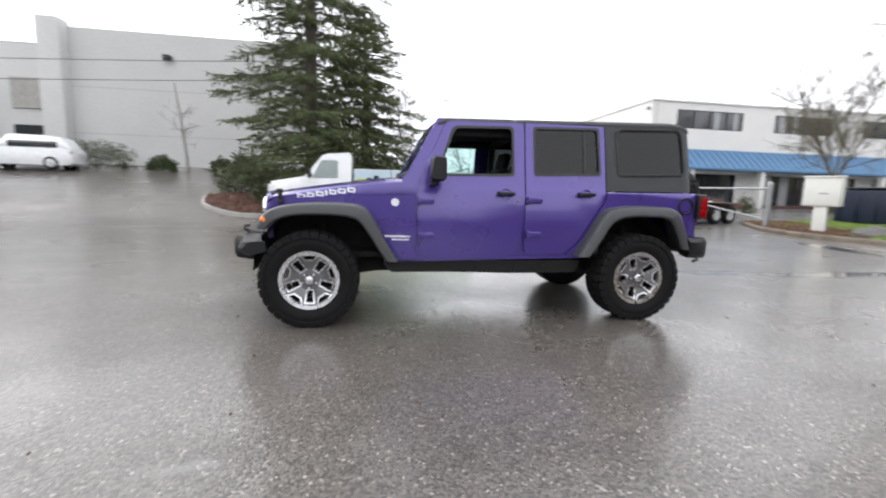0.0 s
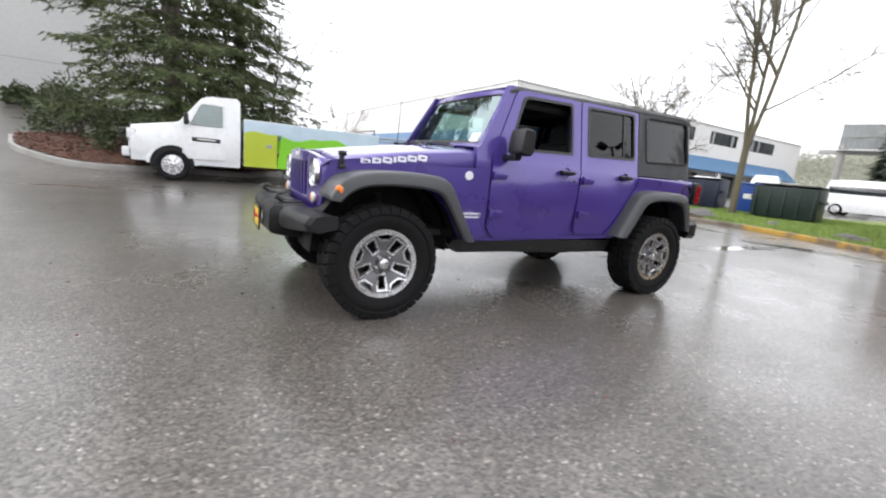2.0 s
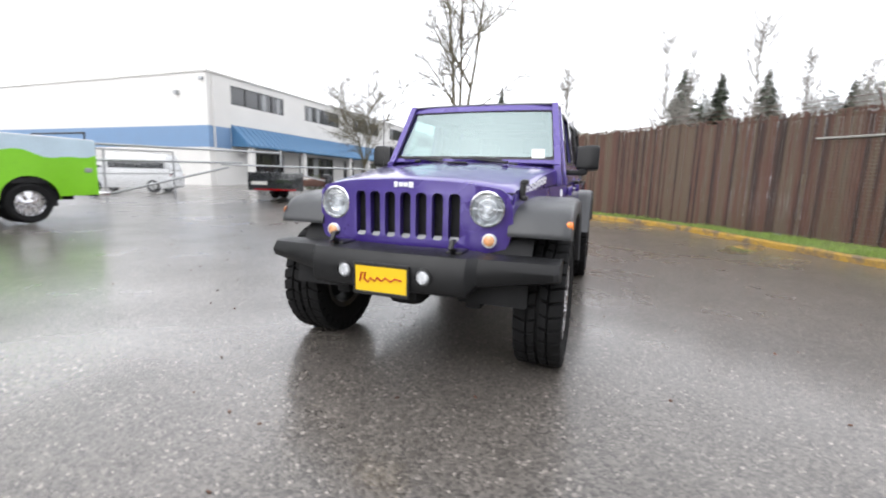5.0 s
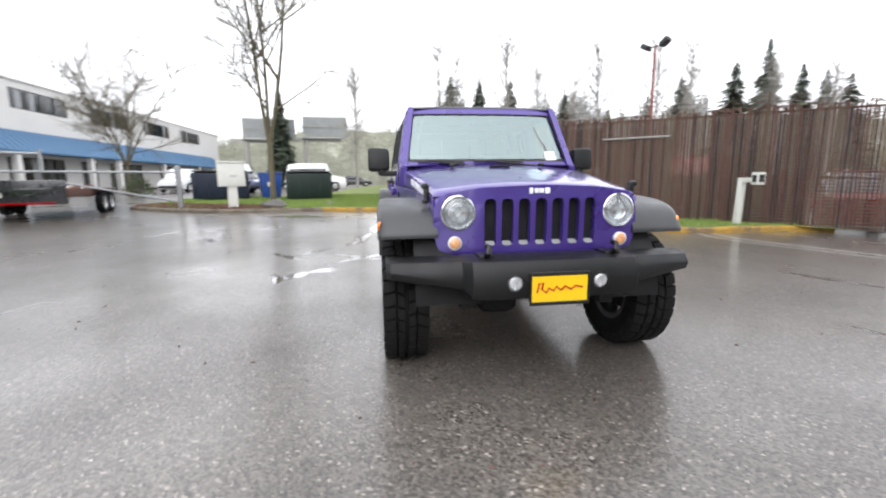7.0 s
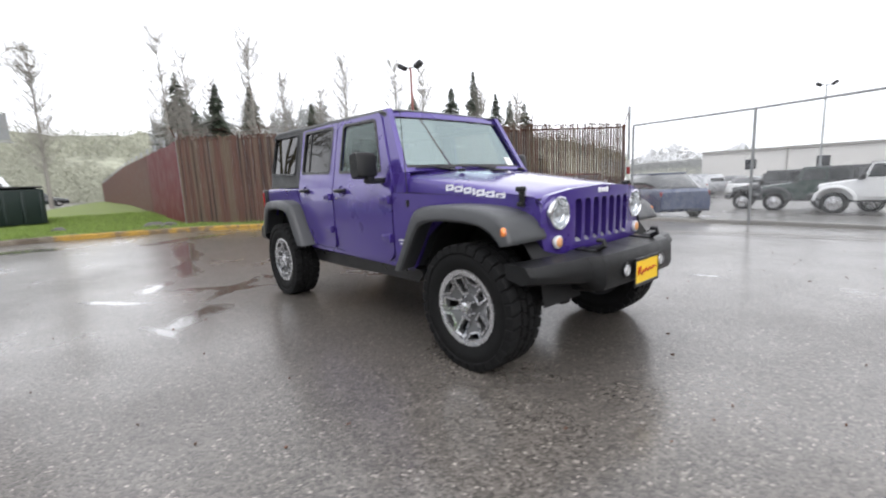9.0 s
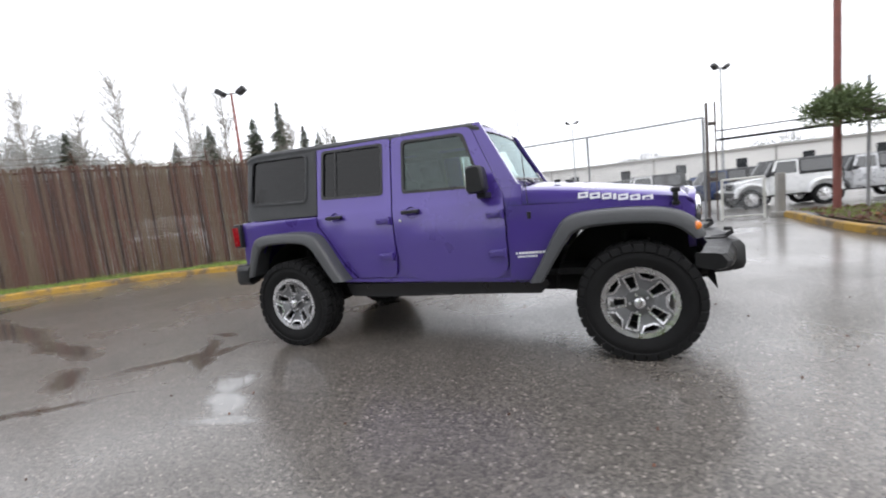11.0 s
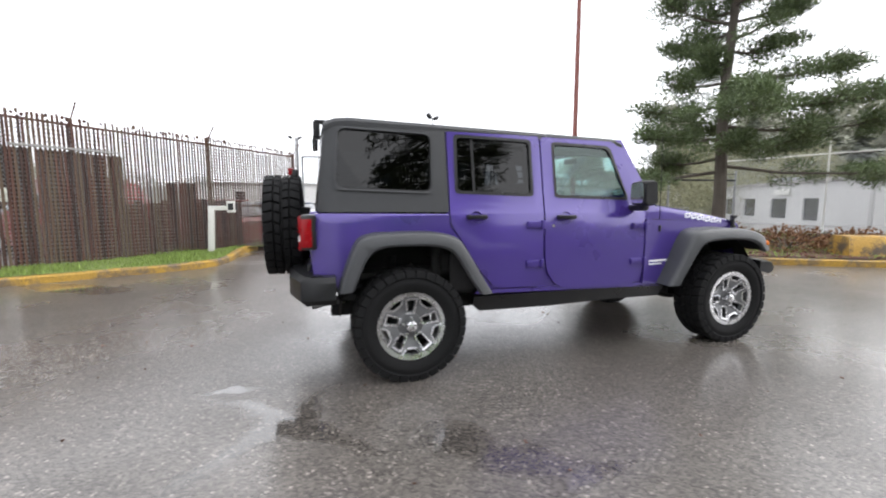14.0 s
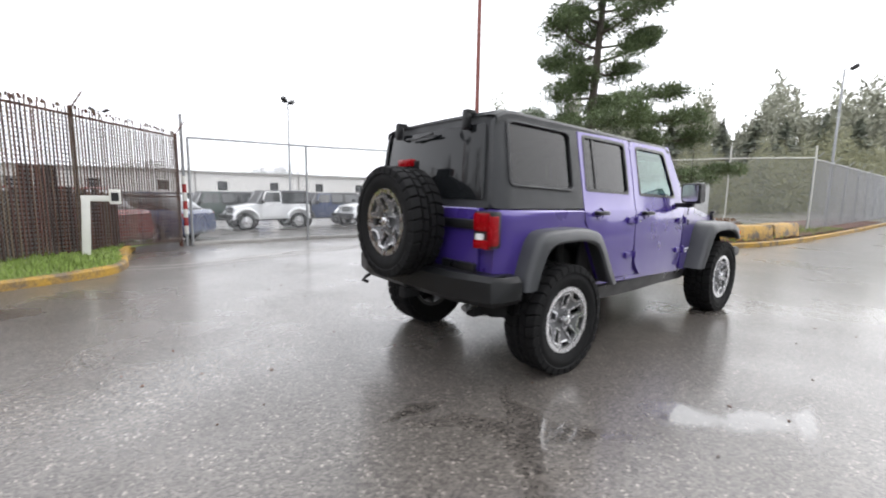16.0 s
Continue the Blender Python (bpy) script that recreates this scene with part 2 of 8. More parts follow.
CHROME = mat("chrome", (0.8, 0.8, 0.82), rough=0.08, metal=1.0, vary=0.03)
SILVER = mat("silver_decal", (0.84, 0.84, 0.88), rough=0.4, metal=0.0, vary=0.04)
LAMP_GLASS = glass("lamp_glass", (0.93, 0.95, 0.96), base=0.10)
WHEEL_GREY = mat("painted_wheel_grey", (0.17, 0.172, 0.178), rough=0.42, metal=0.6, vary=0.12, scale=20)
LENS = mat("headlamp_lens", (0.62, 0.64, 0.67), rough=0.18, metal=0.55, coat=1.0, vary=0.45, scale=25, grain=90, bump=0.25, bump_scale=50)
AMBER_PALE = mat("pale_amber_lens", (0.75, 0.36, 0.16), rough=0.15, coat=1.0, vary=0.3, scale=30)
AMBER = mat("amber_lens", (0.85, 0.22, 0.02), rough=0.15, coat=1.0, vary=0.2, scale=30)
RED_LENS = mat("red_lens", (0.26, 0.0, 0.004), rough=0.25, spec=0.25, coat=0.15, vary=0.2, scale=30)
CLEAR_LENS = mat("clear_lens", (0.75, 0.75, 0.75), rough=0.15, coat=1.0, vary=0.2, scale=40)
PLATE_Y = mat("yellow_plate", (0.85, 0.55, 0.01), rough=0.35, vary=0.04)
PLATE_R = mat("red_ink", (0.45, 0.02, 0.01), rough=0.4, vary=0.05)
PAPER = mat("white_paper", (0.8, 0.8, 0.78), rough=0.7, vary=0.04)
SEAT = mat("seat_cloth", (0.022, 0.021, 0.022), rough=0.85, vary=0.2, bump=0.2, bump_scale=300)
GLASS_CLEAR = glass("clear_glass", (0.42, 0.60, 0.57), base=0.065, shine=(0.86, 1.0, 0.97))
GLASS_SHIELD = glass("windscreen_glass", (0.50, 0.64, 0.62), gloss_rough=0.03, base=0.26, top=0.55, shine=(0.80, 0.97, 0.97))
GLASS_TINT = glass("tinted_glass", (0.030, 0.034, 0.037), base=0.032, top=0.8)
ASPHALT = wet_asphalt()
GRASS = mat("grass_blades", (0.19, 0.27, 0.06), rough=0.7, vary=0.35, island=True)
TURF = mat("turf", (0.15, 0.19, 0.055), rough=0.9, vary=0.4, scale=1.5, bump=0.8, bump_scale=40)
SOIL = mat("mulch", (0.085, 0.038, 0.024), rough=0.9, vary=0.5, scale=2.5, bump=1.0, bump_scale=35)
CHIP = mat("bark_chip", (0.10, 0.045, 0.028), rough=0.9, vary=0.3, island=True)
KERB_Y = worn("worn_yellow_kerb", (0.42, 0.25, 0.035), (0.15, 0.11, 0.07), 2.2, 0.52)
KERB_BARE = worn("bare_weathered_kerb", (0.20, 0.17, 0.13), (0.11, 0.085, 0.06), 2.6, 0.47)
CONCRETE = mat("concrete", (0.33, 0.32, 0.30), rough=0.8, vary=0.25, scale=3, bump=0.4, bump_scale=50)
SLAT = streaked("brown_slat", (0.105, 0.046, 0.033), (0.112, 0.080, 0.053), (0.034, 0.020, 0.016))
PLANK = streaked("red_brown_plank", (0.138, 0.046, 0.031), (0.095, 0.060, 0.040), (0.036, 0.019, 0.015))
SLAT_J = mat("brown_slat_far", (0.098, 0.047, 0.034), rough=0.65, vary=0.4, scale=5, grain=40, island=True)
RED_PANEL = mat("red_steel_panel", (0.125, 0.017, 0.018), rough=0.5, vary=0.25, scale=2)
GALV = mat("galvanised_steel", (0.34, 0.35, 0.36), rough=0.45, metal=0.6, vary=0.2)
WIRE = mat("fence_wire", (0.30, 0.305, 0.31), rough=0.5, metal=0.5, vary=0.15)
RUST_DARK = mat("dark_rusty_steel", (0.10, 0.08, 0.07), rough=0.7, vary=0.4, scale=8)
RUST = mat("rusty_steel", (0.11, 0.05, 0.035), rough=0.7, vary=0.4, scale=8)
RED_POLE = mat("red_brown_pole", (0.23, 0.08, 0.065), rough=0.6, vary=0.25)
WHITE_WALL = mat("white_painted_wall", (0.70, 0.69, 0.67), rough=0.8, vary=0.06, scale=0.6, grain=20)
BOARD = mat("weathered_board", (0.26, 0.27, 0.27), rough=0.8, vary=0.3, scale=0.8)
GREY_WALL = mat("grey_concrete_wall", (0.52, 0.52, 0.51), rough=0.85, vary=0.1, scale=0.35, grain=8, bump=0.2, bump_scale=20)
BLUE_ROOF = mat("blue_metal_awning", (0.065, 0.165, 0.30), rough=0.4, vary=0.12)
BLUE_PAINT = mat("blue_painted_band", (0.17, 0.28, 0.45), rough=0.7, vary=0.08, scale=1)
# Opaque pane; daylight seen through a cab is put into its pale colour.
CAB_WIN = mat("cab_pane_daylight_tint", (0.17, 0.215, 0.21), rough=0.08, coat=0.6, vary=0.3, scale=1.2, spec=0.6)
DARK_WIN = mat("dark_window_pane", (0.02, 0.024, 0.028), rough=0.08, coat=0.6, vary=0.4, scale=1.2, spec=0.7)
BRICK_RED = mat("red_brown_cladding", (0.10, 0.05, 0.045), rough=0.8, vary=0.25)
WHITE_PAINT = mat("white_vehicle_paint", (0.72, 0.73, 0.74), rough=0.3, coat=0.8, vary=0.05)
CAR_DARK = mat("dark_vehicle_paint", (0.02, 0.022, 0.026), rough=0.25, coat=1.0, vary=0.1)
CAR_GREEN = mat("dark_green_vehicle_paint", (0.03, 0.055, 0.045), rough=0.3, coat=1.0, vary=0.1)
CAR_BLUE = mat("blue_vehicle_paint", (0.025, 0.045, 0.12), rough=0.3, coat=1.0, vary=0.1)
CAR_SILVER = mat("silver_vehicle_paint", (0.42, 0.43, 0.45), rough=0.3, metal=0.5, coat=1.0, vary=0.08)
CAR_RED = mat("red_vehicle_paint", (0.30, 0.02, 0.02), rough=0.3, coat=1.0, vary=0.08)
LIME = mat("lime_green_wrap", (0.20, 0.54, 0.015), rough=0.35, coat=0.5, vary=0.18, scale=1.2)
LIME_Y = mat("yellow_green_wrap", (0.42, 0.50, 0.03), rough=0.35, coat=0.5, vary=0.15, scale=1.2)
SKY_WRAP = mat("pale_blue_wrap", (0.46, 0.58, 0.66), rough=0.35, coat=0.5, vary=0.15, scale=2)
DUMP_NAVY = mat("navy_steel", (0.014, 0.02, 0.045), rough=0.45, vary=0.2)
DUMP_GREEN = mat("dark_green_steel", (0.012, 0.024, 0.022), rough=0.45, vary=0.25)
BIN_BLUE = mat("blue_plastic_bin", (0.015, 0.06, 0.28), rough=0.45, vary=0.1)
BOX_WHITE = mat("off_white_cabinet", (0.66, 0.66, 0.62), rough=0.5, vary=0.06)
ROCK = mat("grey_rock", (0.10, 0.097, 0.09), rough=0.85, vary=0.35, scale=6, bump=0.6, bump_scale=20)
BARRIER_Y = worn("yellow_concrete_barrier", (0.46, 0.27, 0.045), (0.10, 0.075, 0.05), 3.0, 0.50)
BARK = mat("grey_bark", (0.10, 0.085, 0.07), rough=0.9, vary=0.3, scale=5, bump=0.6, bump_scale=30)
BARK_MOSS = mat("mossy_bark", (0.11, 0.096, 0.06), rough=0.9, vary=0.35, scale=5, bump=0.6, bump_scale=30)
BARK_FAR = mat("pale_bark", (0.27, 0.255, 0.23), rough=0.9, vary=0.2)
NEEDLE = mat("spruce_needles", (0.066, 0.086, 0.028), rough=0.7, vary=0.35, scale=1.0, island=True)
NEEDLE_PINE = mat("pine_needles", (0.105, 0.145, 0.06), rough=0.7, vary=0.35, scale=1.0, island=True)
# Far needles: haze painted in by greying the green, slightly, then strongly.
NEEDLE_FAR = mat("far_needles_haze_tint", (0.105, 0.132, 0.092), rough=0.8, vary=0.3, scale=0.3, island=True)
NEEDLE_HAZE_TINT = mat("haze_paled_conifer_needles", (0.22, 0.24, 0.19), rough=0.9, vary=0.3, scale=0.3, island=True)
SHRUB = mat("shrub_leaves", (0.055, 0.075, 0.028), rough=0.7, vary=0.4, scale=1.5, island=True)
SHRUB_RED = mat("russet_shrub_leaves", (0.17, 0.085, 0.04), rough=0.8, vary=0.4, scale=1.5, island=True)
WOODS = mat("bare_woodland", (0.15, 0.142, 0.088), rough=0.9, span=0.2, vary=0.75, scale=0.14, island=True)
# The haze of distance is mixed into the next two woodland colours.
WOODS_HAZE_TINT = mat("grey_haze_tinted_woodland", (0.33, 0.34, 0.335), rough=0.9, span=0.1, vary=0.2, scale=0.4, island=True)
WOODS_OLIVE_HAZE_TINT = mat("olive_haze_tinted_woodland", (0.31, 0.315, 0.25), rough=0.9, span=0.25, vary=0.35, scale=0.2, island=True)
WOODS_GREEN = mat("budding_woodland", (0.27, 0.27, 0.165), rough=0.9, span=0.25, vary=0.3, scale=0.4, island=True)
# Hill colour lightened and greyed to stand in for distance haze.
HILL_HAZE_TINT = mat("wooded_hill_haze_tint", (0.29, 0.295, 0.235), rough=0.95, vary=0.6, scale=0.08, grain=0.6)

# ---- building blocks ----


def part(name, bm, material, parent=None, label="", sharp=0.6, m=None):
    """Links a bmesh as one mesh object, under a thing or a part."""
    bmesh.ops.recalc_face_normals(bm, faces=bm.faces)
    for f in bm.faces:
        f.smooth = True
    for e in bm.edges:
        if len(e.link_faces) == 2 and e.calc_face_angle(0) > sharp:
            e.smooth = False
    me = bpy.data.meshes.new(name)
    bm.to_mesh(me)
    bm.free()
    me.materials.append(material)
    return under(name, me, parent, label, m)


def under(name, me, parent=None, label="", m=None):
    ob = new(name, me)
    if parent:
        ob.parent = parent
    if m is not None:
        ob.matrix_basis = m
    if label:
        ob["label"] = label
    return ob


def thing(name, label, category, m=None, group="", kind=""):
    ob = new(name)
    ob.empty_display_size = 0.1
    if m is not None:
        ob.matrix_basis = m
    return tagged(ob, label, category, group, kind)


def shaped(verts, faces):
    bm = bmesh.new()
    vs = [bm.verts.new(v) for v in verts]
    for f in faces:
        try:
            bm.faces.new([vs[k] for k in f])
        except ValueError:
            pass
    return bm


def soften(bm, width, segs=2, angle=0.5):
    es = [e for e in bm.edges if len(e.link_faces) == 2 and e.calc_face_angle(0) > angle]
    if es:
        bmesh.ops.bevel(bm, geom=es, offset=width, segments=segs, affect="EDGES", profile=0.6, clamp_overlap=True)
    return bm


def add_box(bm, c, s, rot=None):
    m = Matrix.Translation(c) @ (rot.to_4x4() if rot else Matrix()) @ Matrix.Diagonal((*s, 1))
    bmesh.ops.create_cube(bm, size=1, matrix=m)
    return bm


def box(c, s, bevel=0.0, segs=2, rot=None):
    bm = add_box(bmesh.new(), c, s, rot)
    return soften(bm, bevel, segs) if bevel else bm


def hexa(pts, bevel=0.0, segs=2):
    """A box from eight corners: four below, four above, both turning the same way."""
    bm = shaped(pts, [(0, 3, 2, 1), (4, 5, 6, 7), (0, 1, 5, 4), (1, 2, 6, 5), (2, 3, 7, 6), (3, 0, 4, 7)])
    bmesh.ops.recalc_face_normals(bm, faces=bm.faces)
    return soften(bm, bevel, segs) if bevel else bm


def add_loft(bm, rings, closed=True, caps=True):
    rows = [[bm.verts.new(p) for p in r] for r in rings]
    k = len(rows[0])
    for a, b in zip(rows, rows[1:]):
        for j in range(k if closed else k - 1):
            bm.faces.new((a[j], a[(j + 1) % k], b[(j + 1) % k], b[j]))
    if caps and closed:
        bm.faces.new(rows[0])
        bm.faces.new(rows[-1])
    return bm


def loft(rings, closed=True, caps=True):
    return add_loft(bmesh.new(), rings, closed, caps)


def add_tube(bm, pts, radii, n=6):
    """A tube along points, with a radius for each."""
    pts = [Vector(p) for p in pts]
    rings, side = [], None
    for k, p in enumerate(pts):
        d = (pts[min(k + 1, len(pts) - 1)] - pts[max(k - 1, 0)]).normalized()
        if side is None:
            side = d.orthogonal().normalized()
        side = (side - d * side.dot(d)).normalized()
        up = d.cross(side)
        r = radii[k] if isinstance(radii, (list, tuple)) else radii
        rings.append([p + r * (math.cos(2 * math.pi * j / n) * side + math.sin(2 * math.pi * j / n) * up) for j in range(n)])
    return add_loft(bm, rings)


def tube(pts, radii, n=8):
    return add_tube(bmesh.new(), pts, radii, n)


def lathe(profile, n=32, axis="y"):
    """Turns (radius, along) pairs round an axis."""
    rings = []
    for j in range(n):
        c, s = math.cos(2 * math.pi * j / n), math.sin(2 * math.pi * j / n)
        rings.append([{"y": (r * c, a, r * s), "z": (r * c, r * s, a), "x": (a, r * c, r * s)}[axis] for r, a in profile])
    bm = bmesh.new()
    rows = [[bm.verts.new(p) for p in r] for r in rings]
    k = len(profile)
    for j in range(n):
        a, b = rows[j], rows[(j + 1) % n]
        for i in range(k - 1):
            bm.faces.new((a[i], a[i + 1], b[i + 1], b[i]))
    bmesh.ops.remove_doubles(bm, verts=bm.verts, dist=1e-5)
    return bm


def rounded(pts, r, n=4):
    """A polygon with its corners rounded."""
    out, k = [], len(pts)
    for i in range(k):
        p, a, b = Vector(pts[i]), Vector(pts[i - 1]), Vector(pts[(i + 1) % k])
        rr = r[i] if isinstance(r, (list, tuple)) else r
        da, db = (a - p), (b - p)
        t = min(rr, da.length * 0.49, db.length * 0.49)
        if t < 1e-4:
            out.append(tuple(p))
            continue
        p0, p1 = p + da.normalized() * t, p + db.normalized() * t
        for j in range(n + 1):
            u = j / n
            q = (1 - u) ** 2 * p0 + 2 * u * (1 - u) * p + u * u * p1
            out.append(tuple(q))
    return out


def rect(u0, v0, u1, v1, r=0.0, n=4):
    pts = [(u0, v0), (u1, v0), (u1, v1), (u0, v1)]
    return rounded(pts, r, n) if r else pts


def disc(u, v, r, n=24):
    return [(u + r * math.cos(2 * math.pi * j / n), v + r * math.sin(2 * math.pi * j / n)) for j in range(n)]


def panel(outline, holes, where, thick, cuts=()):
    """A plate of some thickness from an outline and holes in (u, v); where(u, v, w) places it, w running from 0 to thick."""
    bm = bmesh.new()
    edges = []
    for loop in [outline, *holes]:
        vs = [bm.verts.new((p[0], p[1], 0)) for p in loop]
        edges += [bm.edges.new((vs[j], vs[(j + 1) % len(vs)])) for j in range(len(vs))]
    bmesh.ops.triangle_fill(bm, use_beauty=True, use_dissolve=False, edges=edges, normal=(0, 0, 1))
    for axis, value in cuts:
        co, no = ((value, 0, 0), (1, 0, 0)) if axis == "u" else ((0, value, 0), (0, 1, 0))
        bmesh.ops.bisect_plane(bm, geom=[*bm.verts, *bm.edges, *bm.faces], plane_co=co, plane_no=no, dist=1e-5)
    if thick:
        ret = bmesh.ops.extrude_face_region(bm, geom=list(bm.faces))
        for v in ret["geom"]:
            if isinstance(v, bmesh.types.BMVert):
                v.co.z = thick
    for v in bm.verts:
        v.co = where(*v.co)
    return bm


def join(*bms):
    out = bmesh.new()
    for b in bms:
        me = bpy.data.meshes.new("tmp")
        b.to_mesh(me)
        b.free()
        out.from_mesh(me)
        bpy.data.meshes.remove(me)
    return out


def smooth_step(a, b, x):
    t = max(0.0, min(1.0, (x - a) / (b - a)))
    return t * t * (3 - 2 * t)


def lerp(a, b, t):
    return a + (b - a) * t


def ground_z(x, y):
    """The height of the asphalt: level round the parked car, rising gently to the east and steeply to the north-west, falling to the south."""
    z = 0.02 * max(0.0, min(x, 30) - 4.0) * smooth_step(4, 8, x)
    z -= 0.045 * max(0.0, -7.0 - max(y, -26)) * smooth_step(7, 10, -y)
    z += 0.155 * max(0.0, min(y, 26) - 9.5) * smooth_step(9.5, 13, y) * smooth_step(3, -5, x)
    return z

# ---- the purple four-door off-roader ----


def body_y(x, z):
    """Half width of the body's side at a place along it and a height."""
    y = 0.792 - 0.10 * max(0.0, 0.85 - z) ** 2
    if z > 1.17:
        y = 0.785 - (z - 1.17) * 0.185
    if x < -0.6:
        t = (-0.6 - x) / 1.25
        y = min(y, 0.785 - 0.165 * t ** 1.15)
    if x > 1.93 and z > 1.19:
        t = min(1.0, (x - 1.93) / 0.16)
        y -= 0.115 * (1 - math.sqrt(1 - t * t))
    elif x > 1.95:
        y -= 0.35 * (x - 1.95) ** 1.5
    return y


def side(s, inset=0.0):
    return lambda u, v, w: (u, s * (body_y(u, v) - inset - w), v)


Z_CUTS = [("v", z) for z in (0.62, 0.7, 0.78, 0.86, 1.17, 1.185)]


def tread_wheel():
    """The shared meshes of one wheel: axis along y, its face towards +y."""
    lug = (0.0, 0.09, 0.36, 0.45, 0.5, 0.59, 0.86, 0.95)
    wall = [(0.235, 0.105), (0.25, 0.118), (0.30, 0.130), (0.318, 0.134), (0.328, 0.130), (0.345, 0.129)]
    across = [(0.352, 0.130, 0.138, 0), (0.384, 0.127, 0.133, 0), (0.384, 0.118, 0.120, 0), (0.384, 0.064, 0.064, 0), (0.382, 0.060, 0.060, None), (0.382, 0.054, 0.054, None), (0.385, 0.050, 0.050, 1), (0.385, 0.012, 0.012, 1), (0.382, 0.008, 0.008, None)]
    rows = [(r, a, a, None) for r, a in wall] + across
    rows += [(r, -a, -c, None if k is None else 1 - k) for r, a, c, k in rows[::-1]]
    pitches = 32
    rings = []
    for k in range(pitches * 8):
        f = lug[k % 8]
        ang = 2 * math.pi * (k // 8 + f) / pitches
        ring = []
        for r, a, c, row in rows:
            low = row is None or (row == 0 and f in (0.0, 0.95)) or (row == 1 and f in (0.45, 0.5))
            rr, aa = (r, a) if low else (r + (0.020 if abs(a) < 0.125 else 0.013 if abs(a) < 0.129 else 0.0), c)
            skew = aa * (0.55 if row == 0 else -0.9)
            ring.append((rr * math.cos(ang + skew), aa, rr * math.sin(ang + skew)))
        rings.append(ring)
    bm = loft(rings + [rings[0]], closed=False)
    bmesh.ops.remove_doubles(bm, verts=bm.verts, dist=1e-5)
    bmesh.ops.recalc_face_normals(bm, faces=bm.faces)
    tyre = part("tyre", bm, RUBBER)

    def face(u, v, w):
        r = math.hypot(u, v)
        return (u, 0.108 - 0.035 * math.sin(min(1, r / 0.2) * math.pi) - w - (0.0 if r > 0.075 else -0.012), v)

    def turned(ang, pts):
        return [(u * math.cos(ang) - v * math.sin(ang), u * math.sin(ang) + v * math.cos(ang)) for u, v in pts]

    def wider(pts, d):
        """The same polygon with its edges moved outwards."""
        out, n = [], len(pts)
        for k in range(n):
            a, p, b = Vector(pts[k - 1]), Vector(pts[k]), Vector(pts[(k + 1) % n])
            n1, n2 = Vector((p.y - a.y, a.x - p.x)).normalized(), Vector((b.y - p.y, p.x - b.x)).normalized()
            out.append(tuple(p + (n1 + n2) / (1 + n1.dot(n2)) * d))
        return out

    slot = [(0.092, -0.020), (0.186, -0.031), (0.186, 0.031), (0.092, 0.020)]
    notch = [(0.170, -0.030), (0.199, -0.060), (0.207, 0.0), (0.199, 0.060), (0.170, 0.030)]
    holes = []
    for k in range(5):
        a, b = 2 * math.pi * k / 5 + math.pi / 2, 2 * math.pi * (k + 0.5) / 5 + math.pi / 2
        holes += [rounded(turned(a, slot), 0.007, 2), rounded(turned(b, notch), 0.006, 2)]
    bm = panel(disc(0, 0, 0.226, 60), holes, face, 0.03)
    rim_face = part("rim", soften(bm, 0.003, 1, 0.9), WHEEL_GREY)
    edges = []
    for ang, shape in ((math.pi / 2, slot), (math.pi / 2 + math.pi / 5, notch)):
        edges.append(panel(turned(ang, wider(shape, 0.012)), [turned(ang, wider(shape, 0.0005))], lambda u, v, w: face(u, v, w - 0.005), 0.012))
    pocket = part("machined_edge", join(*edges), ALLOY)
    bm = lathe([(0.206, 0.088), (0.212, 0.112), (0.226, 0.114), (0.243, 0.117), (0.246, 0.106), (0.238, 0.098)], 60)
    ring = part("rim_lip", bm, ALLOY)
    bm = lathe([(0.218, 0.095), (0.205, 0.03), (0.2, -0.1), (0.236, -0.108)], 48)
    barrel = part("rim_barrel", bm, TRIM)
    bm = lathe([(0.0, -0.02), (0.16, -0.02), (0.165, 0.0), (0.16, 0.012), (0.0, 0.014)], 32)
    brake = part("brake_disc", bm, BLACK)
    cap = part("hub_cap", lathe([(0.0, 0.128), (0.025, 0.127), (0.036, 0.12), (0.04, 0.095)], 24), ALLOY)
    lug = part("lug_nut", tube([(0, 0.085, 0.06), (0, 0.124, 0.06)], [0.013, 0.010], 6), CHROME)
    out = {}
    for o in (tyre, rim_face, ring, barrel, brake, cap, lug, pocket):
        out[o.name] = o.data
        bpy.data.objects.remove(o)
    return out


WHEEL = tread_wheel()


def put_wheel(parent, m, name="tyre"):
    t = under(name, WHEEL["tyre"], parent, "chunky off-road tyre with deep tread blocks", m)
    for k in ("rim", "rim_lip", "rim_barrel", "brake_disc", "hub_cap"):
        under(k, WHEEL[k], t)
    for k in range(5):
        under("lug_nut", WHEEL["lug_nut"], t, m=pose(0, 0, 0, 0, 72 * k, 0))
        under("machined_edge", WHEEL["machined_edge"], t, m=pose(0, 0, 0, 0, 72 * k, 0))
    return t


def arch(outer, inner, s, y_in, y_out, name, car, material=FLARE, label="dark grey plastic wheel-arch flare"):
    """A wheel-arch flare: a top that stands out from the body and a lip that turns down."""
    rings = []
    for (ox, oz), (ix, iz) in zip(outer, inner):
        mx, mz = lerp(ox, ix, 0.25), lerp(oz, iz, 0.25)
        rings.append([(ox, s * y_in, oz), (ox, s * (y_out - 0.05), oz), (lerp(ox, ix, 0.08), s * (y_out - 0.015), lerp(oz, iz, 0.08)), (mx, s * y_out, mz), (lerp(ox, ix, 0.85), s * (y_out + 0.008), lerp(oz, iz, 0.85)),
                      (ix, s * (y_out - 0.004), iz), (ix, s * (y_out - 0.03), iz), (lerp(ox, ix, 0.45), s * (y_out - 0.05), lerp(oz, iz, 0.45)), (lerp(ox, ix, 0.4), s * y_in, lerp(oz, iz, 0.4))])
    part(name, loft(rings), material, car, label, 0.7)


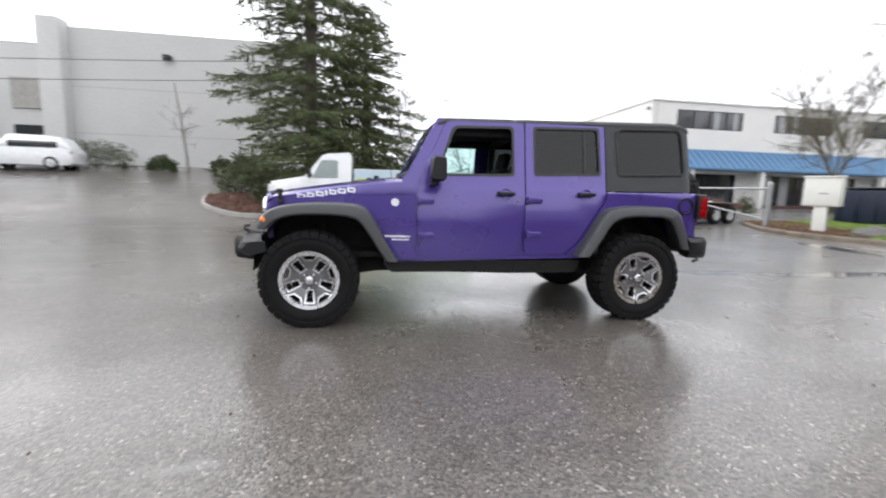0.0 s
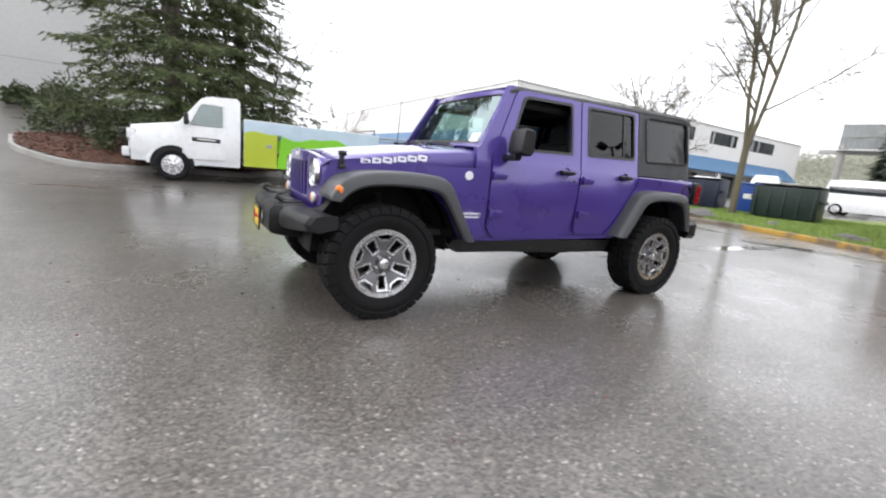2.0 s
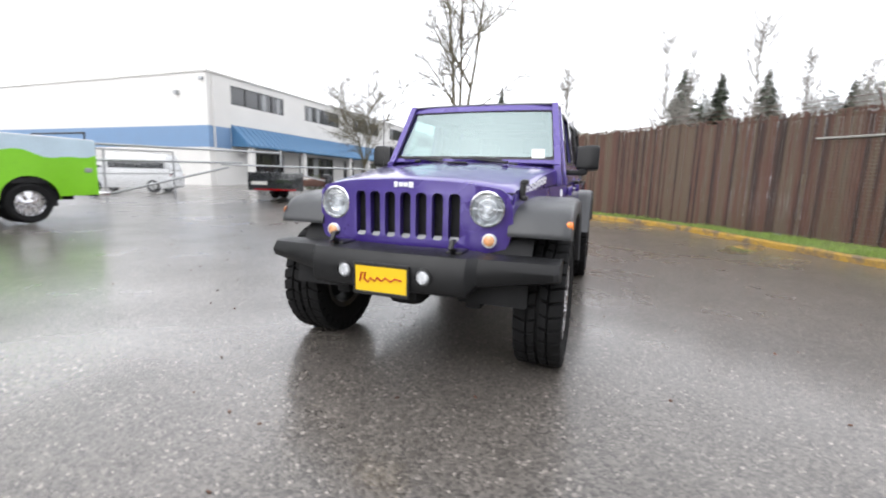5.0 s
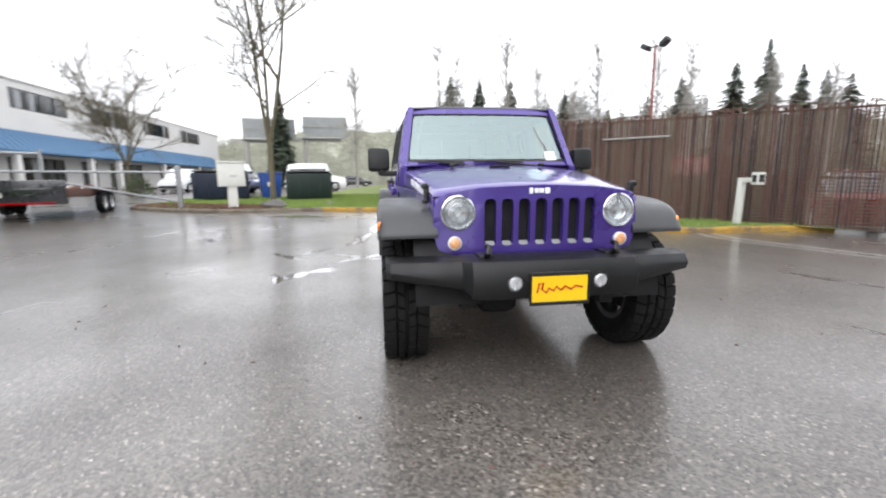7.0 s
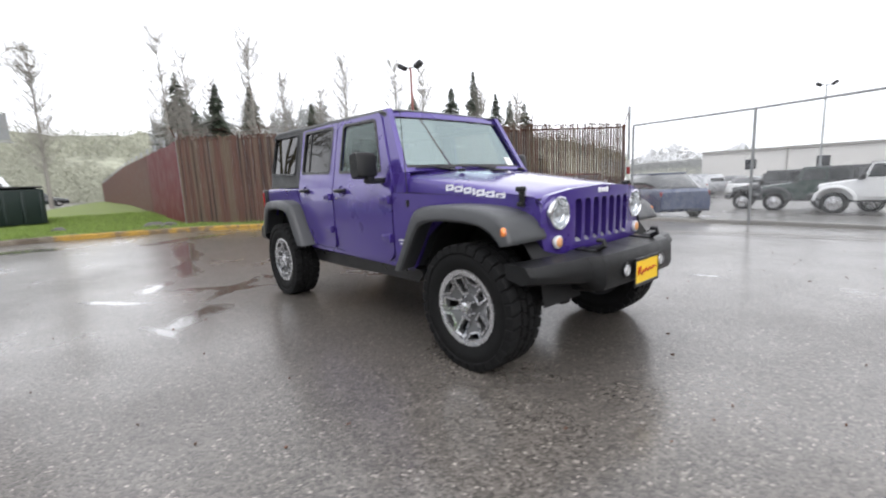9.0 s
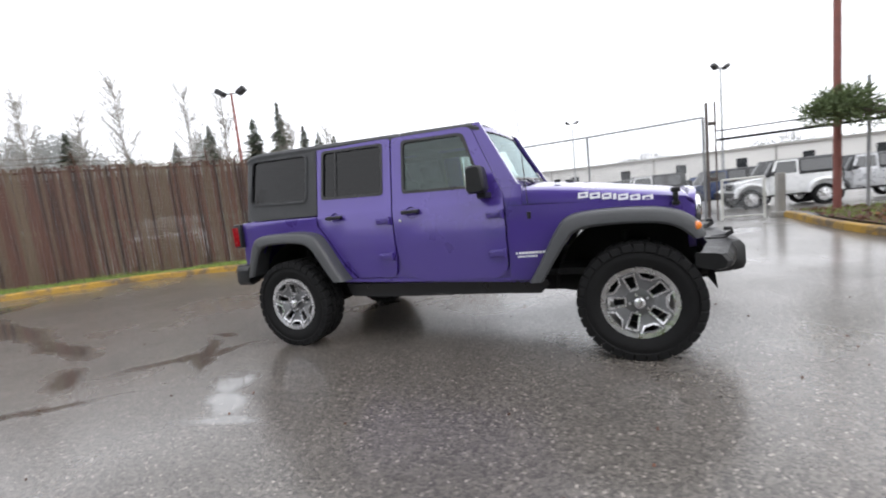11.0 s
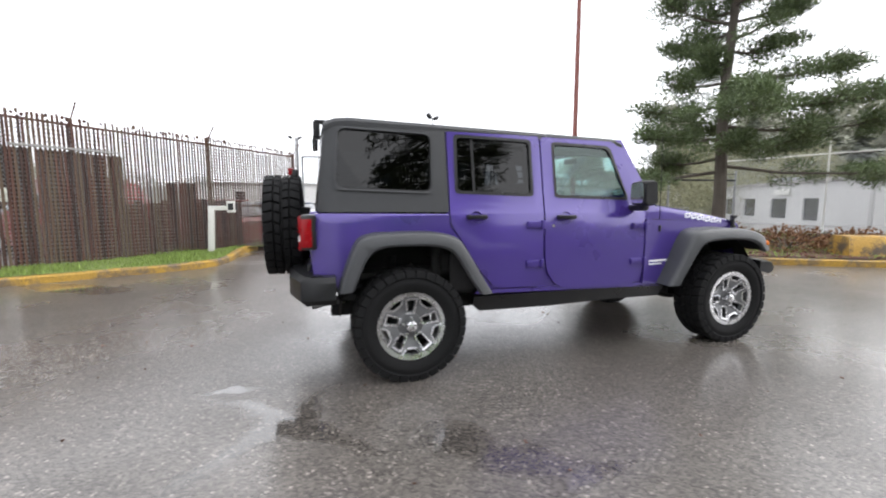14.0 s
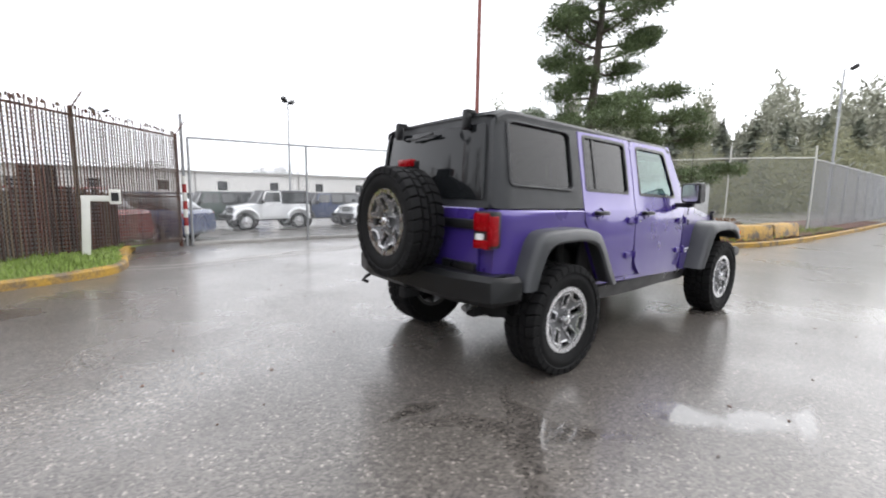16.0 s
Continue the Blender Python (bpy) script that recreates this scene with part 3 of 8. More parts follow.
def smooth_line(pts, n=5):
    """Points along a rounded line through the given ones."""
    out = []
    P = [pts[0], *pts, pts[-1]]
    for a, b, c, d in zip(P, P[1:], P[2:], P[3:]):
        for j in range(n):
            t = j / n
            out.append(tuple(0.5 * (2 * q + (r - p) * t + (2 * p - 5 * q + 4 * r - w) * t * t + (3 * q - p - 3 * r + w) * t ** 3) for p, q, r, w in zip(a, b, c, d)))
    out.append(pts[-1])
    return out


def seat(car, x, y, label):
    bm = box((x, y, 0.80), (0.52, 0.50, 0.16), 0.05, 3)
    rot = Matrix.Rotation(0.22, 3, "Y")
    bm2 = box((x + 0.30, y, 1.12), (0.14, 0.48, 0.60), 0.05, 3, rot)
    bm3 = box((x + 0.39, y, 1.50), (0.10, 0.26, 0.19), 0.045, 3, rot)
    part("seat", join(bm, bm2, bm3), SEAT, car, label)


def purple_car():
    car = thing("off_road_car", "purple four-door off-road car with grey hardtop, parked on wet asphalt", "car")
    P = lambda name, bm, m, label="", parent=car: part(name, bm, m, parent, label)
    # wheels
    for x in (-1.4735, 1.4735):
        for s in (-1, 1):
            put_wheel(car, pose(x, s * 0.786, 0.397, 0, (19 if s > 0 else 36) if x < 0 else (0 if s > 0 else 20), 0 if s > 0 else 180))
    # body sides
    for s in (-1, 1):
        f = side(s)
        fender = [(-0.595, 0.565), (-0.595, 1.118), (-1.2, 1.09), (-1.80, 1.055), (-1.845, 0.98), (-1.83, 0.86), (-1.70, 0.93), (-1.15, 0.95), (-0.95, 0.80), (-0.82, 0.565)]
        P("fender", panel(fender, [], f, 0.02, Z_CUTS + [("u", u) for u in (-1.6, -1.4, -1.2, -1.0, -0.8)]), PURPLE)
        fd = rounded([(-0.578, 0.64), (-0.50, 0.568), (0.22, 0.568), (0.352, 0.70), (0.372, 0.95), (0.372, 1.775), (-0.335, 1.762), (-0.578, 1.215)], [0.06, 0.06, 0.1, 0.2, 0.02, 0.03, 0.06, 0.04])
        fw = rounded([(-0.415, 1.290), (0.268, 1.310), (0.266, 1.728), (-0.262, 1.712)], [0.04, 0.03, 0.04, 0.05])
        door = P("front_door", panel(fd, [fw], f, 0.03, Z_CUTS), PURPLE, "purple front door with folded-out hinges")
        open_pane = s < 0
        if not open_pane:
            P("window_pane", panel([(u, v) for u, v in fw], [], side(s, 0.012), 0), GLASS_CLEAR, "clear glass", door)
        rd = rounded([(0.386, 0.72), (0.40, 0.605), (0.78, 0.605), (0.90, 0.72), (1.09, 1.02), (1.152, 1.10), (1.152, 1.798), (0.386, 1.776)], [0.1, 0.09, 0.05, 0.25, 0.2, 0.05, 0.03, 0.02])
        rw = rounded([(0.475, 1.318), (1.098, 1.338), (1.086, 1.752), (0.470, 1.736)], 0.035)
        rdoor = P("rear_door", panel(rd, [rw], f, 0.03, Z_CUTS), PURPLE, "purple rear door")
        P("window_pane", panel(rw, [], side(s, 0.014), 0), GLASS_TINT, "dark tinted glass", rdoor)
        P("window_seal", panel(rect(0.945, 1.34, 0.962, 1.742), [], side(s, 0.006), 0.01), TRIM, "", rdoor)
        for w, d in ((fw, door), (rw, rdoor)):
            cx, cz = sum(p[0] for p in w) / len(w), sum(p[1] for p in w) / len(w)
            big = [(cx + (u - cx) * 1.0 + 0.012 * (1 if u > cx else -1), cz + (v - cz) + 0.012 * (1 if v > cz else -1)) for u, v in w]
            small = [(cx + (u - cx) - 0.010 * (1 if u > cx else -1), cz + (v - cz) - 0.010 * (1 if v > cz else -1)) for u, v in w]
            P("window_seal", panel(big, [small], side(s, -0.003), 0.016), TRIM, "black rubber window seal", d)
        tub = [(1.165, 1.178), (2.06, 1.19), (2.11, 1.15), (2.125, 0.70), (1.95, 0.68), (1.90, 0.80), (1.78, 0.99), (1.15, 0.97), (0.93, 0.62), (0.80, 0.60), (0.915, 0.715), (1.10, 1.01), (1.165, 1.09)]
        P("rear_quarter_panel", panel(tub, [], f, 0.02, Z_CUTS + [("u", 1.95), ("u", 2.05)]), PURPLE)
        sill = [(-0.80, 0.565), (0.90, 0.60), (0.95, 0.585), (0.95, 0.57), (-0.80, 0.53)]
        P("sill", panel(sill, [], side(s, 0.004), 0.02), PURPLE)
        rock = [[(x, s * (0.765 - (0.03 if z < 0.46 else 0)), z) for z in (0.435, 0.455, 0.545)] + [(x, s * 0.66, 0.545), (x, s * 0.66, 0.435)] for x in (-0.86, -0.80, -0.3, 0.3, 0.90, 0.95)]
        for r, dz in zip(rock, (0.06, 0.0, 0.0, -0.015, -0.01, 0.04)):
            for k in (0, 1, 4):
                r[k] = (r[k][0], r[k][1], r[k][2] + dz)
        P("rocker_guard", soften(loft(rock), 0.016, 3), TRIM, "black rock rail under the doors")
        inner = [(-0.60, 0.57), (0.9, 0.60), (1.12, 0.97), (1.17, 1.05), (1.17, 1.255), (-0.60, 1.24)]
        P("body_side", panel(inner, [], side(s, 0.026), 0.012, Z_CUTS), PURPLE)
        P("pillar", panel(rect(0.30, 1.2, 0.45, 1.75), [], side(s, 0.026), 0.012, Z_CUTS), PURPLE)
        apil = [(-0.715, 1.115), (-0.597, 1.118), (-0.58, 1.215), (-0.338, 1.762), (-0.36, 1.785), (-0.408, 1.785), (-0.682, 1.285), (-0.715, 1.26)]
        P("pillar", panel(apil, [], lambda u, v, w: (u, s * (0.772 - max(0, v - 1.17) * 0.18 - 0.10 * max(0, -0.6 - u) - w), v), 0.05, Z_CUTS), PURPLE, "purple windscreen pillar")
        # hardtop side
        ht = rounded([(1.162, 1.192), (2.085, 1.198), (2.025, 1.825), (1.162, 1.800)], [0.01, 0.03, 0.10, 0.01])
        qw = rounded([(1.285, 1.335), (1.962, 1.360), (1.935, 1.772), (1.272, 1.752)], 0.05)
        hs = P("hardtop_side", panel(ht, [qw], f, 0.035, Z_CUTS + [("u", u) for u in (1.93, 1.97, 2.0, 2.025, 2.045, 2.06, 2.075)]), HARDTOP, "textured grey hardtop side")
        P("window_pane", panel(qw, [], side(s, 0.012), 0), GLASS_TINT, "dark tinted glass", hs)
        grow = [(1.61 + (u - 1.61) * 1.03, 1.555 + (v - 1.555) * 1.05) for u, v in qw]
        inset = [(1.61 + (u - 1.61) * 0.975, 1.555 + (v - 1.555) * 0.955) for u, v in qw]
        P("window_surround", soften(panel(grow, [qw], side(s, -0.010), 0.016), 0.004, 2, 0.9), HARDTOP, "raised moulded surround", hs)
        P("window_seal", panel(qw, [inset], side(s, 0.004), 0.010), TRIM, "black rubber window seal", hs)
        # handles, locks, hinges
        for x, z, d in ((0.195, 1.145, door), (0.955, 1.155, rdoor)):
            yb = body_y(x, z)
            P("door_handle", join(box((x, s * (yb + 0.036), z), (0.155, 0.022, 0.03), 0.009, 2), box((x - 0.058, s * (yb + 0.014), z), (0.04, 0.035, 0.034), 0.008), box((x + 0.058, s * (yb + 0.014), z), (0.04, 0.035, 0.034), 0.008)), TRIM, "black pull handle", d)
            bm = lathe([(0.048, 0.004), (0.046, 0.0), (0.03, -0.02), (0.0, -0.028)], 24)
            bmesh.ops.transform(bm, matrix=pose(x, s * (yb + 0.002), z - 0.006, 0, 0, 0 if s > 0 else 180), verts=bm.verts)
            P("handle_recess", bm, PURPLE, "", d)
        bm = lathe([(0.012, -0.005), (0.012, 0.008), (0.0, 0.009)], 14)
        bmesh.ops.transform(bm, matrix=pose(0.303, s * body_y(0.3, 1.078), 1.078, 0, 0, 0 if s > 0 else 180), verts=bm.verts)
        P("door_lock", bm, CHROME, "chrome key lock", door)
        for x, z, d in ((-0.515, 1.065, door), (-0.515, 0.765, door), (0.462, 1.09, rdoor), (0.462, 0.785, rdoor)):
            yb = body_y(x, z)
            bm = join(box((x + 0.01, s * (yb + 0.010), z), (0.125, 0.022, 0.052), 0.007), box((x - 0.055, s * (yb + 0.022), z), (0.028, 0.036, 0.07), 0.01), box((x + 0.05, s * (yb + 0.02), z + 0.008), (0.05, 0.012, 0.012), 0.004))
            P("door_hinge", bm, PURPLE, "body-coloured exposed hinge", d)
        # flares
        fo = smooth_line([(-0.75, 0.555), (-0.84, 0.70), (-0.97, 0.935), (-1.06, 1.015), (-1.25, 1.035), (-1.50, 1.03), (-1.68, 1.005), (-1.80, 0.955), (-1.865, 0.86), (-1.868, 0.825)])
        fi = smooth_line([(-0.855, 0.56), (-0.93, 0.68), (-1.05, 0.86), (-1.13, 0.915), (-1.28, 0.935), (-1.48, 0.935), (-1.63, 0.92), (-1.72, 0.885), (-1.78, 0.835), (-1.80, 0.815)])
        arch(fo, fi, s, 0.60, 0.935, "front_flare", car)
        ro = smooth_line([(0.86, 0.60), (0.95, 0.74), (1.07, 0.94), (1.16, 1.025), (1.35, 1.06), (1.62, 1.06), (1.77, 1.045), (1.85, 0.985), (1.92, 0.82), (1.965, 0.665)])
        ri = smooth_line([(0.965, 0.60), (1.05, 0.72), (1.15, 0.88), (1.23, 0.94), (1.38, 0.965), (1.60, 0.965), (1.70, 0.95), (1.76, 0.91), (1.82, 0.80), (1.87, 0.675)])
        arch(ro, ri, s, 0.70, 0.935, "rear_flare", car)
        # wheel wells
        for cx, a0 in ((-1.43, -1.86), (1.43, 0.93)):
            pts = [(cx + 0.52 * math.cos(t), 0.45 + 0.53 * math.sin(t)) for t in [math.pi * k / 12 for k in range(13)]]
            rings = [[(u, s * y, v) for u, v in pts] for y in (0.36, 0.74)]
            bm = loft(rings, closed=False)
            bm.faces.new([bm.verts.new((u, s * 0.36, v)) for u, v in pts])
            P("wheel_well", bm, BLACK)
        # marker, badges, decals
        bm = lathe([(0.028, -0.01), (0.027, 0.008), (0.018, 0.014), (0.0, 0.015)], 20)
        bmesh.ops.transform(bm, matrix=pose(-1.815, s * 0.922, 0.893, 0, 0, 0 if s > 0 else 180) @ pose(0, 0, 0, 0, 0, -30 * 1), verts=bm.verts)
        P("side_marker", bm, AMBER, "amber side marker lamp")
        if s < 0:
            bm = lathe([(0.034, -0.004), (0.034, 0.005), (0.0, 0.006)], 24)
            bmesh.ops.transform(bm, matrix=pose(-0.775, s * body_y(-0.775, 1.047), 1.047, 0, 0, 172), verts=bm.verts)
            P("round_badge", bm, SILVER, "round silver badge")
        else:
            base = Vector((-0.76, 0.72, 1.06))
            P("antenna_base", tube([base + Vector((0, 0.04, -0.05)), base + Vector((0, 0.045, 0.0))], 0.018, 8), TRIM)
            P("antenna", tube([base + Vector((0, 0.045, 0.0)), base + Vector((0.03, 0.06, 0.74))], [0.004, 0.0025], 6), TRIM, "thin black whip antenna")
        for k, (x0, x1, z) in enumerate(((-0.86, -0.63, 0.755), (-0.80, -0.65, 0.728))):
            n = 9 if k == 0 else 8
            bm = bmesh.new()
            for j in range(n):
                xa = lerp(x0, x1, j / n)
                xm = xa + (x1 - x0) / n * 0.4
                add_box(bm, (xm, s * (body_y(xm, z) + 0.002), z), ((x1 - x0) / n * 0.78, 0.003, 0.017 if k == 0 else 0.012))
            P("fender_decal", bm, SILVER, "row of silver bars")
        # door mirror
        mx, my = -0.425, 0.925
        bm = rounded([(-0.085, -0.098), (0.05, -0.108), (0.058, 0.095), (-0.06, 0.106)], 0.032, 3)
        rings = []
        for w, sc in ((-0.09, 0.7), (-0.078, 0.88), (0, 0.97), (0.07, 0.97), (0.09, 0.85)):
            rings.append([(mx + u * sc, s * (my + w), 1.335 + v * sc) for u, v in bm])
        mirror = P("door_mirror", loft(rings), PLASTIC, "black plastic door mirror")
        P("mirror_arm", join(box((mx - 0.03, s * 0.84, 1.215), (0.07, 0.16, 0.045), 0.015), box((mx - 0.03, s * 0.90, 1.235), (0.075, 0.07, 0.075), 0.02)), PLASTIC, "", mirror)
        P("mirror_glass", panel(rect(-0.07, -0.08, 0.07, 0.078, 0.03), [], lambda u, v, w: (mx + 0.0555 - 0.01 * v + w, s * (my + u), 1.335 + v), 0.003), CHROME, "mirror glass", mirror)
        # hood latch
        c = Vector((-1.735, s * 0.648, 1.075))
        P("hood_latch", join(box(c, (0.035, 0.035, 0.11), 0.012), box(c + Vector((0.0, s * 0.012, 0.045)), (0.06, 0.04, 0.035), 0.014), box(c + Vector((0, s * 0.012, -0.045)), (0.05, 0.035, 0.03), 0.01)), TRIM, "black rubber hood latch")
        # hood lettering as plain blocks
        widths = (0.070, 0.066, 0.068, 0.022, 0.064, 0.070, 0.070)
        for j, wd in enumerate(widths):
            xa = -1.60 + sum(widths[:j]) + 0.010 * j
            z = hood_edge(xa + wd / 2) - 0.046
            shape = [(xa, z - 0.020), (xa + wd, z - 0.023), (xa + wd, z + 0.019), (xa, z + 0.022)]
            hole = [[(xa + 0.018, z - 0.006), (xa + wd - 0.016, z - 0.006), (xa + wd - 0.016, z + 0.007), (xa + 0.018, z + 0.007)]] if wd > 0.03 else []
            P("hood_decal", panel(rounded(shape, 0.006, 2), hole, lambda u, v, w: (u, s * (hood_half(u) + 0.0045 - w), v), 0.003), SILVER, "pale silver open block on the hood side")
        # tail lamp
        t = P("tail_lamp", box((2.145, s * 0.735, 1.065), (0.10, 0.155, 0.235), 0.018, 2), TRIM, "square tail lamp in a black housing")
        P("red_lens", join(box((2.185, s * 0.735, 1.115), (0.05, 0.13, 0.115), 0.012), box((2.185, s * 0.735, 0.975), (0.05, 0.13, 0.058), 0.008), box((2.16, s * 0.798, 1.06), (0.075, 0.04, 0.19), 0.01)), RED_LENS, "red lamp lens", t)
        P("reversing_lens", box((2.186, s * 0.722, 1.022), (0.05, 0.066, 0.042), 0.008), CLEAR_LENS, "clear reversing lens", t)
        # frame rails and suspension
        P("frame_rail", box((0.05, s * 0.43, 0.47), (3.9, 0.09, 0.14), 0.015), BLACK)
        for x in (-1.4735, 1.4735):
            P("shock_absorber", tube([(x + 0.12, s * 0.52, 0.36), (x + 0.06, s * 0.50, 0.85)], 0.032, 8), BLACK)
            P("coil_spring", tube([(x - 0.03 + 0.07 * math.cos(k * 0.7), s * (0.48 + 0) + 0.07 * math.sin(k * 0.7), 0.42 + 0.006 * k) for k in range(60)], 0.008, 5), TRIM)
        P("control_arm", tube([(-1.42, s * 0.48, 0.36), (-0.75, s * 0.36, 0.43)], 0.028, 6), BLACK)
        P("control_arm", tube([(1.42, s * 0.48, 0.36), (0.85, s * 0.40, 0.43)], 0.028, 6), BLACK)
    # fuel cap
    bm = lathe([(0.085, 0.0), (0.083, 0.008), (0.068, 0.009), (0.062, -0.012), (0.0, -0.014)], 28)
    bmesh.ops.transform(bm, matrix=pose(1.985, -body_y(1.985, 1.06), 1.065, 0, 0, 180), verts=bm.verts)
    P("fuel_cap", bm, TRIM, "round black fuel filler")
    # hood
    rings = []
    xs = [-0.70, -0.80, -0.90, -1.1, -1.3, -1.5, -1.65, -1.74, -1.80, -1.835, -1.855]
    for x in xs:
        h, e = hood_half(x), hood_edge(x)
        drop = 0.0 if x > -1.78 else ((-1.78 - x) / 0.075) ** 2 * 0.045
        low = lerp(1.118, 1.052, (-0.7 - x) / 1.15)
        low = min(low, e - 0.018 - drop)
        row = [(h, low), (h + 0.002, lerp(low, e, 0.6) - drop * 0.5), (h - 0.008, e - 0.014 - drop), (h - 0.035, e - drop), (h - 0.11, e + 0.012 - drop), (0.44, e + 0.022 - drop), (0.36, e + 0.032 - drop), (0.2, e + 0.040 - drop), (0, e + 0.043 - drop)]
        full = [(x, y, z) for y, z in row] + [(x, -y, z) for y, z in row[-2::-1]]
        rings.append(full)
    P("hood", loft(rings, closed=False), PURPLE, "purple hood with a low centre bulge")
    P("hood_gap", loft([[(x, s2 * (hood_half(x) - 0.002), lerp(1.118, 1.052, (-0.7 - x) / 1.15) + dz) for s2, dz in ((1, -0.012), (1, 0.006), (-1, 0.006), (-1, -0.012))] for x in (-0.70, -1.3, -1.83)]), BLACK)
    P("cowl", loft([[(x, y, z - 0.012 * (y / 0.7) ** 2) for y in [0.735 * k / 6 for k in range(-6, 7)]] for x, z in ((-0.71, 1.283), (-0.62, 1.294), (-0.57, 1.27))], closed=False), PURPLE)
    # washer nozzles and latches on the hood
    for y in (-0.36, 0.36):
        P("washer_nozzle", box((-0.93, y, hood_edge(-0.93) + 0.052), (0.05, 0.04, 0.024), 0.008), TRIM)
    P("hood_vent", box((-1.0, 0.0, hood_edge(-1.0) + 0.052), (0.05, 0.16, 0.014), 0.006), TRIM)
    # grille
    def gr(u, v, w):
        return (-1.905 + 0.10 * max(0, v - 1.0) ** 1.3 + 0.05 * abs(u / 0.6) ** 3 + w + 0.02 * (0.9 - v), u, v)

    outline = rounded([(-0.575, 0.70), (0.575, 0.70), (0.628, 0.84), (0.618, 1.0), (0.575, 1.075), (0.36, 1.108), (0, 1.122), (-0.36, 1.108), (-0.575, 1.075), (-0.618, 1.0), (-0.628, 0.84)], [0.08, 0.08, 0.08, 0.1, 0.08, 0.05, 0, 0.05, 0.08, 0.1, 0.08])
    slots = [rect(-0.3 + 0.1 * k - 0.034, 0.775, -0.3 + 0.1 * k + 0.034, 1.045, 0.03) for k in range(7)]
    grille = P("grille", soften(panel(outline, slots + [disc(-0.485, 0.965, 0.098), disc(0.485, 0.965, 0.098)], gr, 0.045, [("u", u) for u in (-0.5, -0.4, 0.4, 0.5)] + [("v", 0.9), ("v", 1.04)]), 0.006, 2, 0.8), PURPLE, "purple grille with seven upright slots")
    P("grille_backing", box((-1.835, 0, 0.90), (0.02, 0.72, 0.36)), BLACK, "", grille)
    # Pale strips stand in for the reflection at the foot of each slot.
    for k in range(7):
        P("slot_lip", panel(rect(-0.3 + 0.1 * k - 0.026, 0.778, -0.3 + 0.1 * k + 0.026, 0.80, 0.008), [], lambda u, v, w: (-1.9 + w + (v - 0.778) * 0.9, u, v), 0.01), ALLOY_GREY, "", grille)
    for s in (-1, 1):
        hx = pose(-1.886, s * 0.485, 0.967)
        hl = P("headlamp_bezel", lathe([(0.101, 0.02), (0.100, -0.006), (0.094, -0.009), (0.088, 0.004), (0.086, 0.02)], 40, "x"), CHROME, "bright bezel", None)
        rf = P("reflector", lathe([(0.088, 0.004), (0.078, 0.028), (0.050, 0.050), (0.0, 0.058)], 40, "x"), LENS, "bright reflector bowl", None)
        sh = P("bulb_shield", lathe([(0.0, -0.004), (0.020, -0.002), (0.027, 0.010), (0.027, 0.05), (0.0, 0.054)], 28, "x"), LENS, "", None)
        bar = P("lamp_ring", join(lathe([(0.050, 0.012), (0.056, 0.006), (0.060, 0.014), (0.054, 0.022), (0.050, 0.012)], 32, "x"), box((0.02, 0, 0), (0.012, 0.168, 0.006))), CHROME, "", None)
        ln = P("headlamp", lathe([(0.089, 0.0), (0.078, -0.010), (0.05, -0.018), (0.02, -0.021), (0.0, -0.0215)], 40, "x"), LAMP_GLASS, "round headlamp with clear lens", None)
        for o in (hl, rf, sh, bar, ln):
            o.parent, o.matrix_basis = grille, hx
        bm = lathe([(0.032, 0.02), (0.031, -0.010), (0.022, -0.016), (0.0, -0.018)], 24, "x")
        tn = P("turn_signal", bm, AMBER_PALE, "pale amber turn signal", None)
        tn.parent, tn.matrix_basis = grille, pose(-1.888, s * 0.505, 0.795)
        tn2 = P("signal_ring", lathe([(0.040, 0.012), (0.040, -0.006), (0.032, -0.010)], 24, "x"), CLEAR_LENS, "", None)
        tn2.parent, tn2.matrix_basis = grille, pose(-1.888, s * 0.505, 0.795)
    bm = bmesh.new()
    for y, w, h in ((-0.063, 0.022, 0.034), (-0.03, 0.026, 0.026), (0.0, 0.026, 0.026), (0.034, 0.03, 0.034)):
        add_box(bm, (-1.905, -y, 1.088), (0.008, w, h))
    P("grille_badge", soften(bm, 0.003), SILVER, "small silver badge", grille)
    # front bumper
    plan = [(-0.90, -1.975), (-0.875, -2.01), (-0.52, -2.10), (-0.50, -2.105), (-0.455, -2.165), (-0.44, -2.168), (0.0, -2.185), (0.44, -2.168), (0.455, -2.165), (0.50, -2.105), (0.52, -2.10), (0.875, -2.01), (0.90, -1.975)]
    rings = []
    for y, x in plan:
        mid = abs(y) < 0.47
        zt, zb = (0.735, 0.515) if mid else (0.728, 0.565) if abs(y) < 0.8 else (0.715, 0.605)
        back = x + (0.24 if mid else 0.17)
        rings.append([(x + 0.012, y, zb + 0.015), (x - 0.004, y, zb + 0.05), (x, y, zt - 0.05), (x + 0.03, y, zt - 0.008), (x + 0.07, y, zt), (back, y, zt + 0.004), (back, y, zb + 0.03), (x + 0.06, y, zb)])
    bumper = part("front_bumper", loft(rings), PLASTIC, car, "black steel-look front bumper", 0.62)
    for s in (-1, 1):
        bm = lathe([(0.05, 0.02), (0.05, -0.01), (0.042, -0.012)], 24, "x")
        o = P("fog_lamp_ring", bm, TRIM, "", None)
        o.parent, o.matrix_basis = bumper, pose(-2.178, s * 0.235, 0.615)
        o = P("fog_lamp", lathe([(0.043, 0.0), (0.03, -0.012), (0, -0.016)], 24, "x"), LENS, "round fog lamp", None)
        o.parent, o.matrix_basis = bumper, pose(-2.178, s * 0.235, 0.615)
        hook = [(-1.98, s * 0.36, 0.735), (-2.06, s * 0.36, 0.745), (-2.11, s * 0.36, 0.775), (-2.10, s * 0.36, 0.80), (-2.06, s * 0.36, 0.802)]
